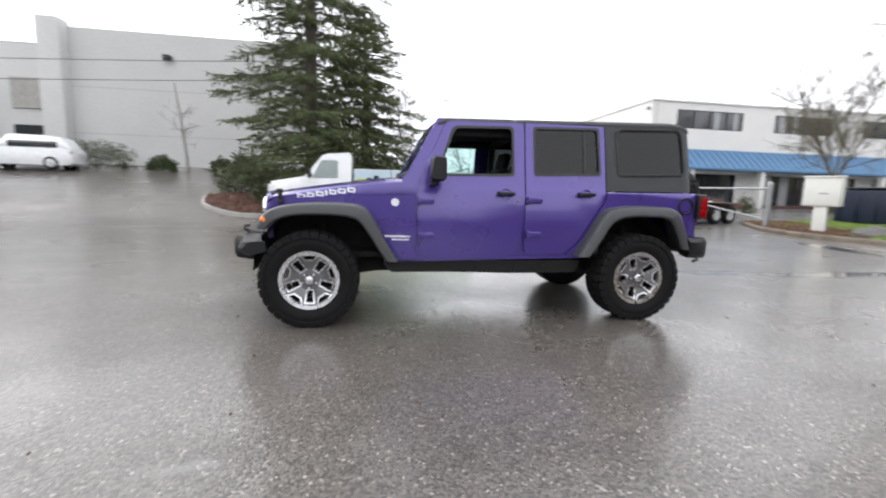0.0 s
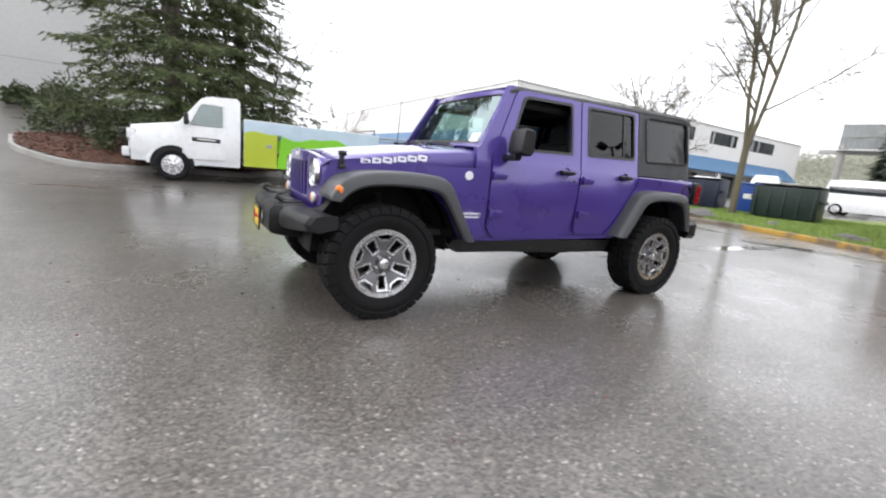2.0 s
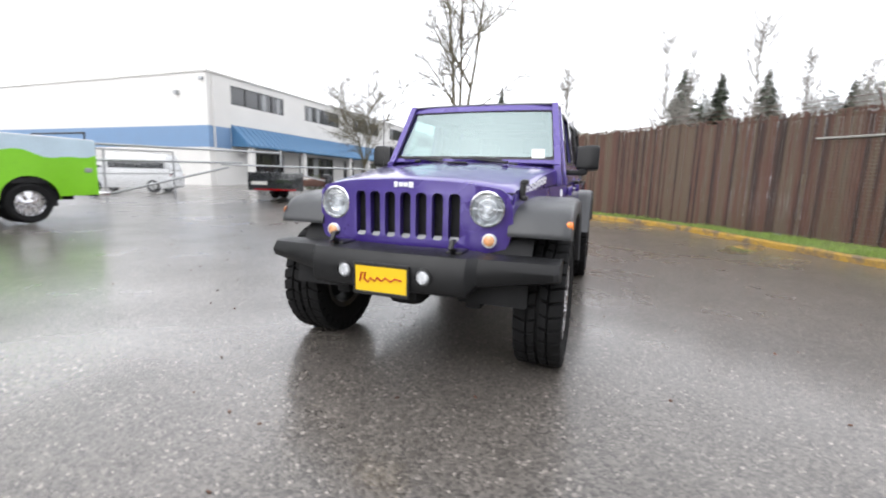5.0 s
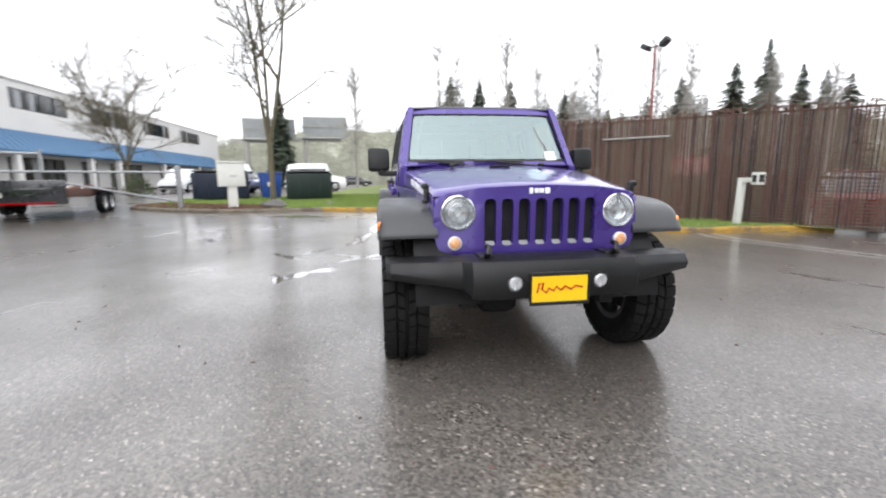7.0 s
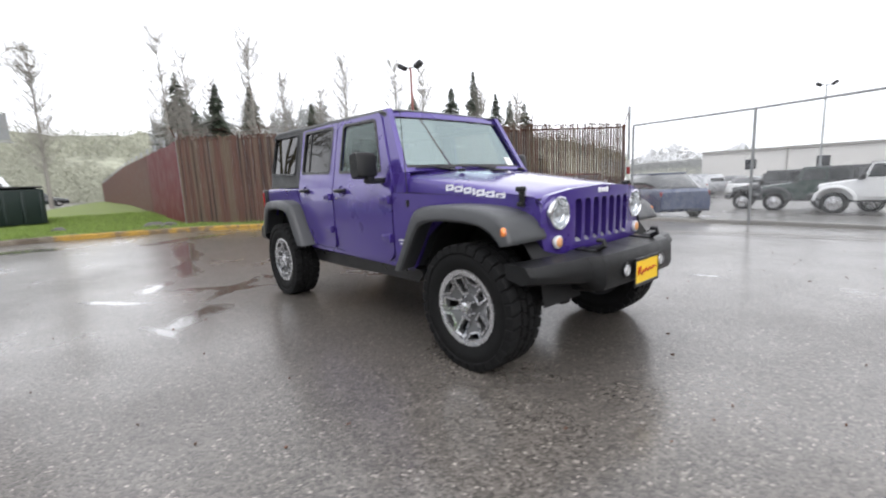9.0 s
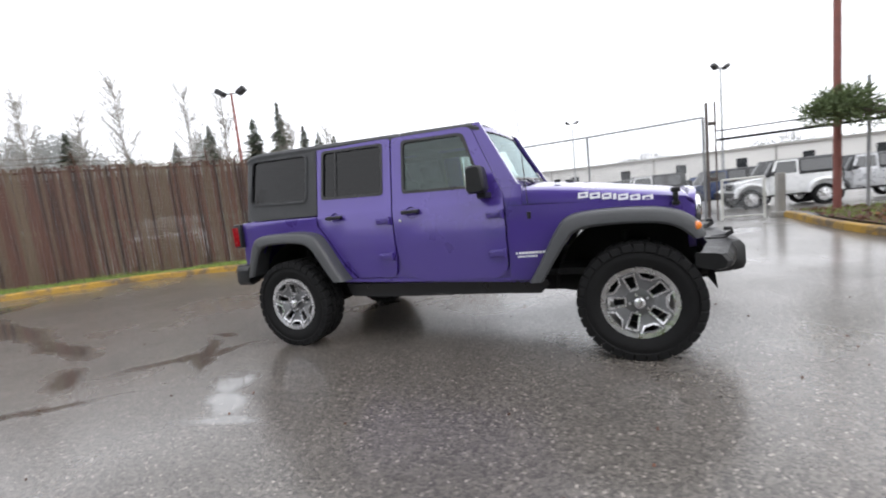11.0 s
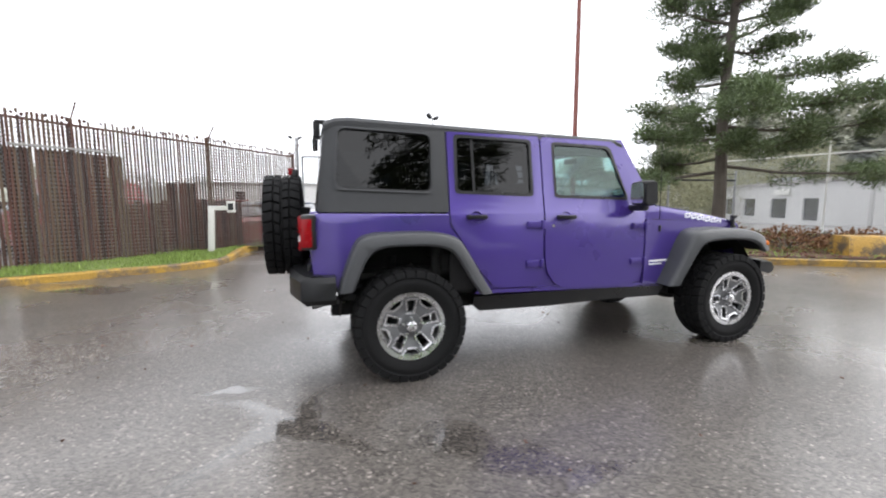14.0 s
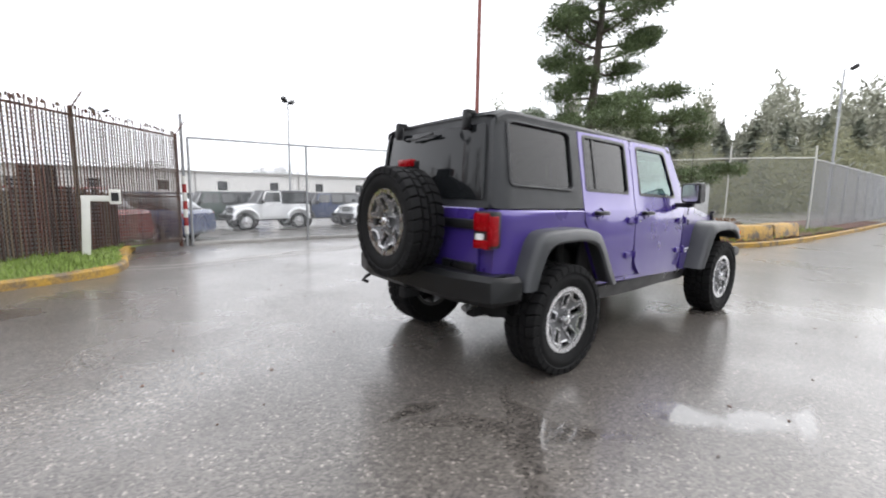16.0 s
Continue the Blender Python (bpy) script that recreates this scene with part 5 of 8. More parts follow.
def chain_fence(points, h, label, material=GALV, wires=True, rails=(1.0,), post_r=0.03, arms=False, step=0.062, extra=0.0, lift=0.0):
    f = thing("chain_link_fence", label, "fence")
    for k, (x, y) in enumerate(points):
        g = ground_z(x, y) + lift
        part("post", tube([(x, y, g - 0.1), (x, y, g + h + extra)], post_r, 8), material, f)
        if arms:
            part("barb_arm", tube([(x, y, g + h), (x - 0.1, y + 0.22, g + h + 0.25)], 0.014, 5), material, f)
    for (x0, y0), (x1, y1) in zip(points, points[1:]):
        g0, g1 = ground_z(x0, y0) + lift, ground_z(x1, y1) + lift
        for t in rails:
            part("rail", tube([(x0, y0, g0 + h * t), (x1, y1, g1 + h * t)], 0.028 if t > 0.95 else 0.02, 6), material, f)
        if wires:
            mesh_wires((x0, y0, (g0 + g1) / 2 + 0.05), (x1, y1, (g0 + g1) / 2 + 0.05), h - 0.07, "wire_mesh", f, step)
    return f


FENCE_A, FENCE_B = Vector((11.5, 0.0)), Vector((2.5, -9.35))


def slat_fence():
    fence = thing("slatted_fence", "tall weathered brown slatted security fence with ragged top", "fence")
    d = (FENCE_B - FENCE_A)
    ln = d.length
    d /= ln
    ang = math.atan2(d.y, d.x)
    nrm = Vector((-d.y, d.x))
    rng = random.Random(3)
    meshes = []
    for hgt in (2.46, 2.52, 2.56, 2.60):
        o = part("slat", box((0, 0, hgt / 2), (0.055, 0.009, hgt), 0.003, 1), SLAT)
        meshes.append(o.data)
        bpy.data.objects.remove(o)
    o = part("board", box((0, 0, 0.5), (0.128, 0.014, 1.0), 0.004, 1), PLANK)
    board = o.data
    bpy.data.objects.remove(o)
    tip = part("slat_tip", box((0, 0, 0.04), (0.05, 0.016, 0.10), 0.006, 1), SLAT)
    tip_mesh = tip.data
    bpy.data.objects.remove(tip)
    turn = math.degrees(ang)
    n = int(ln / 0.066)
    for k in range(n):
        u = 0.05 + k * 0.066
        p = FENCE_A + d * u
        g = ground_z(p.x, p.y) + 0.10
        far_end = smooth_step(3.0, 7.0, u)
        under("slat", meshes[rng.randrange(4)], fence, m=pose(p.x, p.y, g, rng.gauss(0, 0.15), rng.gauss(0, 0.12), turn + 20 + 9 * far_end + rng.gauss(0, 1.5)))
        q = p + nrm * 0.05
        if k % 2 == 0 and (u < 2.6 or 6.9 < u < 11.2):
            tall = 2.0 if 6.9 < u < 8.5 else 1.55 if 9.3 < u < 10.0 else rng.uniform(1.05, 1.2)
            under("plank", board, fence, m=pose(q.x, q.y, g, 0, rng.gauss(0, 0.4), turn + rng.gauss(0, 1)) @ Matrix.Diagonal((1, 1, tall, 1)))
        if k % 2 == 0 and u < 6.9:
            foot = (1.22 if u < 2.6 else 1.3) + rng.uniform(-0.05, 0.05)
            under("plank", board, fence, m=pose(q.x, q.y, g + foot, 0, rng.gauss(0, 0.4), turn + rng.gauss(0, 1)) @ Matrix.Diagonal((1, 1, 2.3 + 0.12 * noise.noise((u * 2.1, 3.3, 0)) - foot, 1)))
        if 2.6 < u < 6.9 and rng.random() < 0.35:
            under("plank", board, fence, m=pose(q.x, q.y, g, 0, rng.gauss(0, 0.8), turn + rng.gauss(0, 1)) @ Matrix.Diagonal((0.55, 1, rng.uniform(0.5, 1.2), 1)))
        if rng.random() < 0.7:
            under("slat_tip", tip_mesh, fence, m=pose(p.x + rng.gauss(0, 0.01), p.y, ground_z(p.x, p.y) + 2.64 + rng.gauss(0, 0.02), rng.gauss(0, 6), rng.gauss(0, 10), turn + rng.uniform(-30, 30)) @ Matrix.Diagonal((rng.uniform(0.5, 1.2), 1, rng.uniform(0.4, 0.9), 1)))
    for k in range(6):
        p = FENCE_A + d * (ln * k / 5) + nrm * 0.07
        g = ground_z(p.x, p.y) + 0.05
        part("post", tube([(p.x, p.y, g - 0.1), (p.x, p.y, g + 2.62)], 0.04, 8), RUST if 0 < k else GALV, fence)
        part("barb_arm", tube([(p.x, p.y, g + 2.6), (p.x - nrm.x * 0.25, p.y - nrm.y * 0.25, g + 2.9)], 0.014, 5), RUST, fence)
    a, b = FENCE_A + d * 6.9 - nrm * 0.03, FENCE_A + d * 8.5 - nrm * 0.03
    part("cap_rail", tube([(a.x, a.y, ground_z(*a) + 2.14), (b.x, b.y, ground_z(*b) + 2.16)], 0.022, 6), CONCRETE, fence, "pale capping rail")
    for z in (0.18, 1.2, 2.6):
        a, b = FENCE_A + nrm * 0.07, FENCE_B + nrm * 0.07
        part("rail", tube([(a.x, a.y, ground_z(*a) + z), (b.x, b.y, ground_z(*b) + z)], 0.024, 6), RUST, fence)
    for j in range(3):
        a, b = FENCE_A - nrm * (0.08 + 0.08 * j), FENCE_B - nrm * (0.08 + 0.08 * j)
        pts = [(lerp(a.x, b.x, t / 20), lerp(a.y, b.y, t / 20), ground_z(lerp(a.x, b.x, t / 20), lerp(a.y, b.y, t / 20)) + 2.66 + 0.1 * j - 0.03 * math.sin(math.pi * (t % 4) / 4)) for t in range(21)]
        part("barbed_wire", tube(pts, 0.005, 4), RUST, fence)
    mesh_wires((FENCE_A.x + nrm.x * 0.02, FENCE_A.y + nrm.y * 0.02, 0.3), (FENCE_B.x + nrm.x * 0.02, FENCE_B.y + nrm.y * 0.02, 0.05), 2.4, "wire_mesh", fence, 0.07, 0.006)
    return fence


slat_fence()


def red_fence():
    fence = thing("panel_fence", "dark red and brown steel panel fence running beside the verge", "fence")
    x0, n = 11.6, 26
    for k in range(n):
        wd = 2.4
        xa = x0 + k * wd
        ya, yb = -0.028 * (xa - x0), -0.028 * (xa + wd - x0)
        g = ground_z(xa, ya) + 0.12
        rings = []
        for j in range(13):
            t = j / 12
            off = 0.018 if j % 2 else -0.018
            rings.append([(xa + wd * t, lerp(ya, yb, t) + off + o, g + z) for o, z in ((0, 0), (0.008, 0), (0.008, 2.45), (0, 2.45))])
        part("panel", loft(rings), RED_PANEL if k < 3 else SLAT_J, fence)
        part("post", tube([(xa, ya - 0.06, g - 0.1), (xa, ya - 0.06, g + 2.7)], 0.04, 6), GALV, fence)
    part("barbed_wire", join(*[tube([(x0, -0.1, ground_z(x0, 0) + z), (x0 + 60, -1.78, ground_z(30, 0) + z)], 0.006, 4) for z in (2.72, 2.82, 2.92)]), GALV, fence)


red_fence()
gate_post = thing("striped_gate_post", "red and white striped steel gate post at the fence end", "post")
gx, gy = 2.42, -9.42
part("post", tube([(gx, gy, ground_z(gx, gy) - 0.1), (gx, gy, ground_z(gx, gy) + 3.15)], 0.036, 10), GALV, gate_post)
for k in range(7):
    part("stripe", lathe([(0.048, 0.0), (0.048, 0.2)], 12, "z"), CAR_RED if k % 2 else BOX_WHITE, gate_post, m=pose(gx, gy, ground_z(gx, gy) + 0.3 + 0.2 * k))
chain_fence([(2.3, -9.42), (-0.55, -9.25), (-3.35, -8.85)], 2.62, "galvanised chain-link fence with a top rail before the car lot", rails=(1.0,), step=0.058)
tagged(part("gate_track", join(box((0.85, -9.40, ground_z(0.8, -9.4) + 0.02), (2.9, 0.16, 0.14), 0.02, 1, Matrix.Rotation(-0.024, 3, "Z")), box((-1.95, -9.15, ground_z(-1.9, -9.15) + 0.02), (2.9, 0.16, 0.14), 0.02, 1, Matrix.Rotation(-0.143, 3, "Z"))), CONCRETE), "low dark concrete sill under the chain-link fence", "sill", kind="structure")
tall = thing("gate_posts", "pair of tall rusty gate posts with hinges", "post")
for x, y, r in ((-3.42, -8.8, 0.036), (-3.60, -8.78, 0.020)):
    part("post", tube([(x, y, ground_z(x, y) - 0.1), (x, y, ground_z(x, y) + 2.95)], r, 8), RUST_DARK, tall)
part("hinge", box((-3.54, -8.78, 2.38), (0.16, 0.08, 0.09), 0.02), RUST_DARK, tall)
part("hinge", box((-3.54, -8.78, 1.0), (0.16, 0.08, 0.09), 0.02), RUST_DARK, tall)
chain_fence([(-3.7, -8.78), (-4.55, -8.66)], 1.0, "low chain-link gate panel beside the tall posts", BOX_WHITE, rails=(0.08, 1.0), step=0.05)
stub = thing("timber_post", "short weathered pale post beside the low gate", "post", pose(-4.85, -8.62, ground_z(-4.85, -8.62), 0, 0, 8))
part("post", box((0, 0, 0.5), (0.17, 0.15, 1.1), 0.015), CONCRETE, stub)
part("foot", box((0, 0, 0.06), (0.34, 0.3, 0.14), 0.03), CONCRETE, stub)
slide = thing("sliding_gate_rail", "double dark steel rail of a sliding gate on posts", "gate")
for z in (2.06, 2.28):
    part("rail", box((-7.9, -8.3, z - 0.1), (8.6, 0.06, 0.06 if z < 2.2 else 0.03), 0.005, 1, Matrix.Rotation(-0.12, 3, "Z")), TRIM, slide)
for x in (-6.4, -9.6, -12.2):
    y = -8.3 - 0.12 * (x + 7.9)
    part("post", tube([(x, y, -0.3), (x, y, 2.9 if x == -6.4 else 2.3)], 0.035, 8), GALV, slide)
chain_fence([(-13.6, -9.6), (-15.4, -6.9), (-16.1, -3.9), (-17.6, -1.5)], 2.85, "tall chain-link fence beside the planted bed", BOX_WHITE, rails=(1.0,), step=0.075, lift=0.05, extra=0.45)
wires = thing("barbed_wire", "strands of barbed wire above the chain-link fence", "wire")
for k in range(4):
    part("strand", tube([(x, y, ground_z(x, y) + 2.98 + 0.1 * k) for x, y in ((-13.6, -9.6), (-15.4, -6.9), (-16.1, -3.9), (-17.6, -1.5))], 0.006, 4), GALV, wires)
chain_fence([(-17.6, -1.52)] + [(-17.6 - 3.05 * k, -1.5 + 0.01 * k) for k in range(1, 8)], 2.75, "galvanised chain-link fence along the kerb with barbed-wire arms", rails=(1.0,), arms=True, step=0.07, lift=0.1)
chain_fence([(-3.0, 16.5), (0.0, 16.2), (3.0, 15.9), (6.0, 15.5), (8.4, 15.2)], 1.9, "chain-link fence before the white building", rails=(0.55, 1.0), step=0.08)

# ---- trees ----


def grow(bm, p, d, length, r, level, rng, tips=None, gnarl=0.22, up=0.05, kids=(3, 5), n=5, ratio=0.62, first=0.25, tight=1.0):
    steps = 5 if level > 1 else 3
    pts, q, dd = [p], p.copy(), d.copy()
    for _ in range(steps):
        dd = (dd + Vector((rng.gauss(0, gnarl), rng.gauss(0, gnarl), rng.gauss(0, gnarl) + up)) * 0.5).normalized()
        q = q + dd * length / steps
        pts.append(q.copy())
    end = r * (0.35 if level > 0 else 0.2)
    add_tube(bm, pts, [lerp(r, end, k / steps) for k in range(steps + 1)], n if level > 1 else 3)
    if level == 0:
        if tips is not None:
            tips.append((q, dd))
        return
    for _ in range(rng.randint(*kids)):
        t = rng.uniform(first, 1.0)
        k = min(int(t * steps), steps - 1)
        base = pts[k].lerp(pts[k + 1], t * steps - k)
        axis = (pts[k + 1] - pts[k]).normalized()
        a = rng.uniform(0, 6.28)
        out_v = (axis.orthogonal().normalized() * math.cos(a) + axis.cross(axis.orthogonal().normalized()) * math.sin(a))
        nd = (axis * rng.uniform(0.5, 1.0) * tight + out_v * rng.uniform(0.6, 1.0)).normalized()
        grow(bm, base, nd, length * ratio * rng.uniform(0.7, 1.15) * (1.15 - 0.4 * t), r * 0.5 * (1.1 - 0.4 * t), level - 1, rng, tips, gnarl, up, kids, n, ratio, 0.15, tight)


def bare_tree(x, y, h, r, seed, label, material, levels=4, stems=1, kids=(4, 6), lift=0.12, spread=0.25, tight=1.0, ratio=0.42):
    rng = random.Random(seed)
    t = thing("bare_tree", label, "tree", pose(x, y, ground_z(x, y) + lift))
    bm = bmesh.new()
    add_tube(bm, [(0, 0, -0.15), (0, 0, 0.0), (0, 0, 0.18), (0, 0, h * 0.2)], [r * 1.7, r * 1.5, r * 1.1, r], 10)
    part("trunk", bm, material, t)
    bm = bmesh.new()
    for k in range(stems):
        a = 2 * math.pi * k / max(stems, 1) + rng.uniform(-0.4, 0.4)
        d = Vector((math.cos(a) * spread, math.sin(a) * spread, 1)).normalized() if stems > 1 else Vector((0, 0, 1))
        grow(bm, Vector((0, 0, h * 0.18)), d, h * 0.8 * rng.uniform(0.85, 1.0), r * (0.7 if stems > 1 else 0.95), levels, rng, None, 0.13, 0.10, kids, 6, ratio, 0.12, tight)
    part("crown", bm, material, t, "bare twiggy branches")
    return t


def slim_tree(x, y, h, seed):
    """A tall thin far-off tree: one straight stem, many fine upswept branches and twigs."""
    rng = random.Random(seed)
    t = thing("slender_tree", "distant tall slender bare tree with fine pale twigs", "tree", pose(x, y, ground_z(x, y) - 0.3), "distant bare trees")
    lean = Vector((rng.gauss(0, 0.02), rng.gauss(0, 0.02), 1))
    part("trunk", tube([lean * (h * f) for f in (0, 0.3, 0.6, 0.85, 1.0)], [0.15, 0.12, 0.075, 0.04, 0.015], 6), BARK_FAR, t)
    bm = bmesh.new()
    for _ in range(110):
        f = rng.uniform(0.22, 0.98)
        a = rng.uniform(0, 6.28)
        ln = h * (0.25 - 0.15 * f) * rng.uniform(0.5, 1.3)
        p = lean * (h * f)
        out_v = Vector((math.cos(a), math.sin(a), 0))
        tip = p + out_v * ln * 0.62 + Vector((0, 0, ln * 0.85))
        mid = p.lerp(tip, 0.5) + out_v * ln * 0.08
        add_tube(bm, [p, mid, tip], [0.030, 0.020, 0.010], 4)
        for _ in range(11):
            q = p.lerp(mid, rng.random()) if rng.random() < 0.4 else mid.lerp(tip, rng.random())
            e = q + Vector((rng.gauss(0, 0.22), rng.gauss(0, 0.22), rng.uniform(0.1, 0.4))) * ln * 0.75
            add_tube(bm, [q, e], [0.015, 0.007], 3)
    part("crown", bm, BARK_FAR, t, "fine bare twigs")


def quad(vs, fs, p, a, b):
    """A small pointed leaf or needle clump from p along a, b wide."""
    i = len(vs)
    vs += [tuple(p), tuple(p + a * 0.45 + b), tuple(p + a), tuple(p + a * 0.45 - b)]
    fs.append((i, i + 1, i + 2, i + 3))


def cards(name, vs, fs, material, parent=None, label=""):
    me = bpy.data.meshes.new(name)
    me.from_pydata(vs, [], fs)
    me.materials.append(material)
    return under(name, me, parent, label)


def fir(x, y, h, radius, seed, label, boughs=150, dens=1.0, z0=0.06, base_lift=0.12, shape=0.75):
    rng = random.Random(seed)
    t = thing("fir_tree", label, "tree", pose(x, y, ground_z(x, y) + base_lift))
    part("trunk", tube([(0, 0, -0.2), (0, 0, 0.4), (0.05, 0, h * 0.5), (0, 0, h)], [0.36, 0.28, 0.17, 0.03], 10), BARK, t)
    vs, fs = [], []
    limbs = bmesh.new()
    for k in range(boughs):
        f = (k + rng.random()) / boughs
        z = h * lerp(z0, 0.98, f)
        ln = radius * min(1.0, 0.72 + 2.2 * f) * (1 - f) ** shape * rng.uniform(0.5, 1.15) + 0.35
        a = k * 2.399 + rng.gauss(0, 0.25)
        dirv = Vector((math.cos(a), math.sin(a), 0))
        pts, n = [], 7
        for j in range(n + 1):
            u = j / n
            pts.append(Vector((0, 0, z)) + dirv * ln * u + Vector((0, 0, ln * (0.10 * u - 0.36 * u * u + 0.16 * u ** 3))))
        add_tube(limbs, pts, [lerp(0.05, 0.008, j / n) for j in range(n + 1)], 4)
        side_v = dirv.cross(Vector((0, 0, 1)))
        sprays = int((10 + ln * 6.5) * dens)
        for _ in range(sprays):
            u = rng.uniform(0.18, 1.0)
            j = min(int(u * n), n - 1)
            p = pts[j].lerp(pts[j + 1], u * n - j)
            s = rng.choice((-1, 1))
            reach = (0.20 + 0.24 * (1 - u)) * ln * rng.uniform(0.5, 1.1) + 0.12
            sd = (side_v * s * rng.uniform(0.5, 1.0) + dirv * rng.uniform(0.3, 0.9) + Vector((0, 0, rng.uniform(-0.45, 0.02)))).normalized()
            m = max(5, int(reach * 24))
            for q in range(m):
                b = p + sd * reach * (q + rng.random()) / m
                nd = (sd * 0.8 + Vector((rng.gauss(0, 0.45), rng.gauss(0, 0.45), rng.gauss(-0.35, 0.35)))).normalized()
                w = nd.cross(Vector((rng.gauss(0, 1), rng.gauss(0, 1), rng.gauss(0, 1)))).normalized()
                quad(vs, fs, b, nd * rng.uniform(0.12, 0.26), w * rng.uniform(0.012, 0.027))
    part("branchwork", limbs, BARK, t)
    cards("crown", vs, fs, NEEDLE, t, "drooping dark green needle sprays")
    return t


def pine(x, y, h, seed, label):
    rng = random.Random(seed)
    t = thing("pine_tree", label, "tree", pose(x, y, ground_z(x, y) + 0.12))
    part("trunk", tube([(0, 0, -0.2), (0.03, 0.05, 1.2), (0.1, 0.0, h * 0.35), (-0.1, 0.1, h * 0.7), (0.05, 0, h)], [0.23, 0.17, 0.14, 0.09, 0.03], 10), BARK, t)
    vs, fs = [], []
    limbs = bmesh.new()
    for k in range(50):
        f = (k + rng.random()) / 50
        z = h * lerp(0.17, 0.99, f)
        ln = lerp(4.7, 3.0, smooth_step(0.04, 0.26, f)) * (1 - 0.62 * f ** 0.9) * rng.uniform(0.35, 1.25)
        a = k * 2.399 + rng.gauss(0, 0.3)
        dirv = Vector((math.cos(a), math.sin(a), 0))
        side_v = dirv.cross(Vector((0, 0, 1)))
        droop = -0.20 if f < 0.3 else 0.02

        def along(u):
            return Vector((0, 0, z)) + dirv * ln * u + Vector((0, 0, ln * (droop * u + 0.20 * u * u)))
        add_tube(limbs, [along(u) for u in (0, 0.3, 0.6, 0.85, 1.0)], [0.055, 0.04, 0.03, 0.02, 0.012], 5)
        for _ in range(int(5 + ln * 3.4)):
            u = 1.0 - 0.62 * rng.random() ** 1.4
            off = rng.gauss(0, 0.20) * ln * (1.15 - u * 0.6)
            c = along(u) + side_v * off + Vector((0, 0, rng.gauss(0.05, 0.13)))
            add_tube(limbs, [along(max(0.1, u - 0.16)), c], [0.016, 0.006], 4)
            rx, rz = rng.uniform(0.26, 0.52), rng.uniform(0.14, 0.30)
            for _ in range(300):
                q = Vector((rng.gauss(0, 1), rng.gauss(0, 1), rng.gauss(0, 1))).normalized() * rng.random() ** 0.45
                nd = (Vector((q.x, q.y, q.z * 0.6 + 0.35)) + Vector((rng.gauss(0, 0.5), rng.gauss(0, 0.5), rng.gauss(0, 0.4)))).normalized()
                w = nd.cross(Vector((rng.gauss(0, 1), rng.gauss(0, 1), rng.gauss(0, 1)))).normalized()
                quad(vs, fs, c + Vector((q.x * rx, q.y * rx, q.z * rz)), nd * rng.uniform(0.09, 0.18), w * rng.uniform(0.008, 0.016))
    part("branchwork", limbs, BARK, t)
    cards("crown", vs, fs, NEEDLE_PINE, t, "flat tufted pads of green needles")
    return t


def shrub(name, x, y, rx, ry, h, seed, material, label, count=2200, lift=0.1, leaf=0.07):
    rng = random.Random(seed)
    t = thing(name, label, "shrub", pose(x, y, ground_z(x, y) + lift))
    bm = bmesh.new()
    for _ in range(14):
        a = rng.uniform(0, 6.28)
        add_tube(bm, [(0, 0, -0.05), (rx * 0.4 * math.cos(a), ry * 0.4 * math.sin(a), h * 0.5), (rx * 0.75 * math.cos(a), ry * 0.75 * math.sin(a), h * 0.85)], [0.02, 0.014, 0.006], 4)
    part("stem_cluster", bm, BARK, t)
    vs, fs = [], []
    for _ in range(count):
        d = Vector((rng.gauss(0, 1), rng.gauss(0, 1), abs(rng.gauss(0, 1)))).normalized()
        k = (0.55 + 0.45 * rng.random()) * (1 + 0.35 * noise.noise(d * 2.3 + Vector((seed, 0, 0))))
        p = Vector((d.x * rx * k, d.y * ry * k, max(0.02, d.z * h * k)))
        nd = (d + Vector((rng.gauss(0, 0.6), rng.gauss(0, 0.6), rng.gauss(0, 0.6)))).normalized()
        w = nd.cross(Vector((rng.gauss(0, 1), rng.gauss(0, 1), rng.gauss(0, 1)))).normalized()
        quad(vs, fs, p, nd * leaf * rng.uniform(0.7, 1.5), w * leaf * rng.uniform(0.25, 0.5))
    cards("foliage", vs, fs, material, t)
    return t


fir(-3.4, 13.9, 18.5, 3.3, 11, "large dark green fir with drooping boughs in a mulch island", 175, 1.3, 0.05, shape=0.45)
fir(-1.3, 16.0, 8.6, 3.2, 12, "smaller dark fir behind the large one", 100, 1.0, 0.03)
pine(-9.4, -6.0, 11.5, 21, "tall pine with tufted pads of needles over the planted bed")
bare_tree(15.5, 5.6, 13.0, 0.115, 31, "mossy bare tree with three upright stems on the verge", BARK_MOSS, 3, 3, (10, 14), spread=0.15, tight=1.1, ratio=0.38)
bare_tree(24.8, 16.2, 9.0, 0.075, 32, "bare spreading tree before the white building", BARK_MOSS, 3, 6, (11, 14), spread=0.5, ratio=0.42)
bare_tree(0.2, 18.0, 7.0, 0.055, 33, "bare twiggy tree behind the fir", BARK, 3, 5, (9, 12), spread=0.5)
bare_tree(5.5, 25.0, 4.6, 0.045, 34, "small bare twiggy tree behind the truck", BARK, 3, 4, (8, 10), spread=0.4)
sap = thing("birch_sapling", "thin pale leaning sapling before the grey wall", "tree", pose(-11.0, 21.5, ground_z(-11.0, 21.5)))
bm = bmesh.new()
add_tube(bm, [Vector(p) for p in ((0, 0, -0.1), (-0.03, 0, 0.9), (-0.12, 0.02, 1.6), (-0.18, 0, 2.3), (-0.22, 0, 3.0), (-0.34, 0, 3.7), (-0.46, 0, 4.7))], [0.085, 0.075, 0.065, 0.06, 0.055, 0.05, 0.03], 8)
part("trunk", bm, BARK_FAR, sap)
bm = bmesh.new()
rg = random.Random(8)
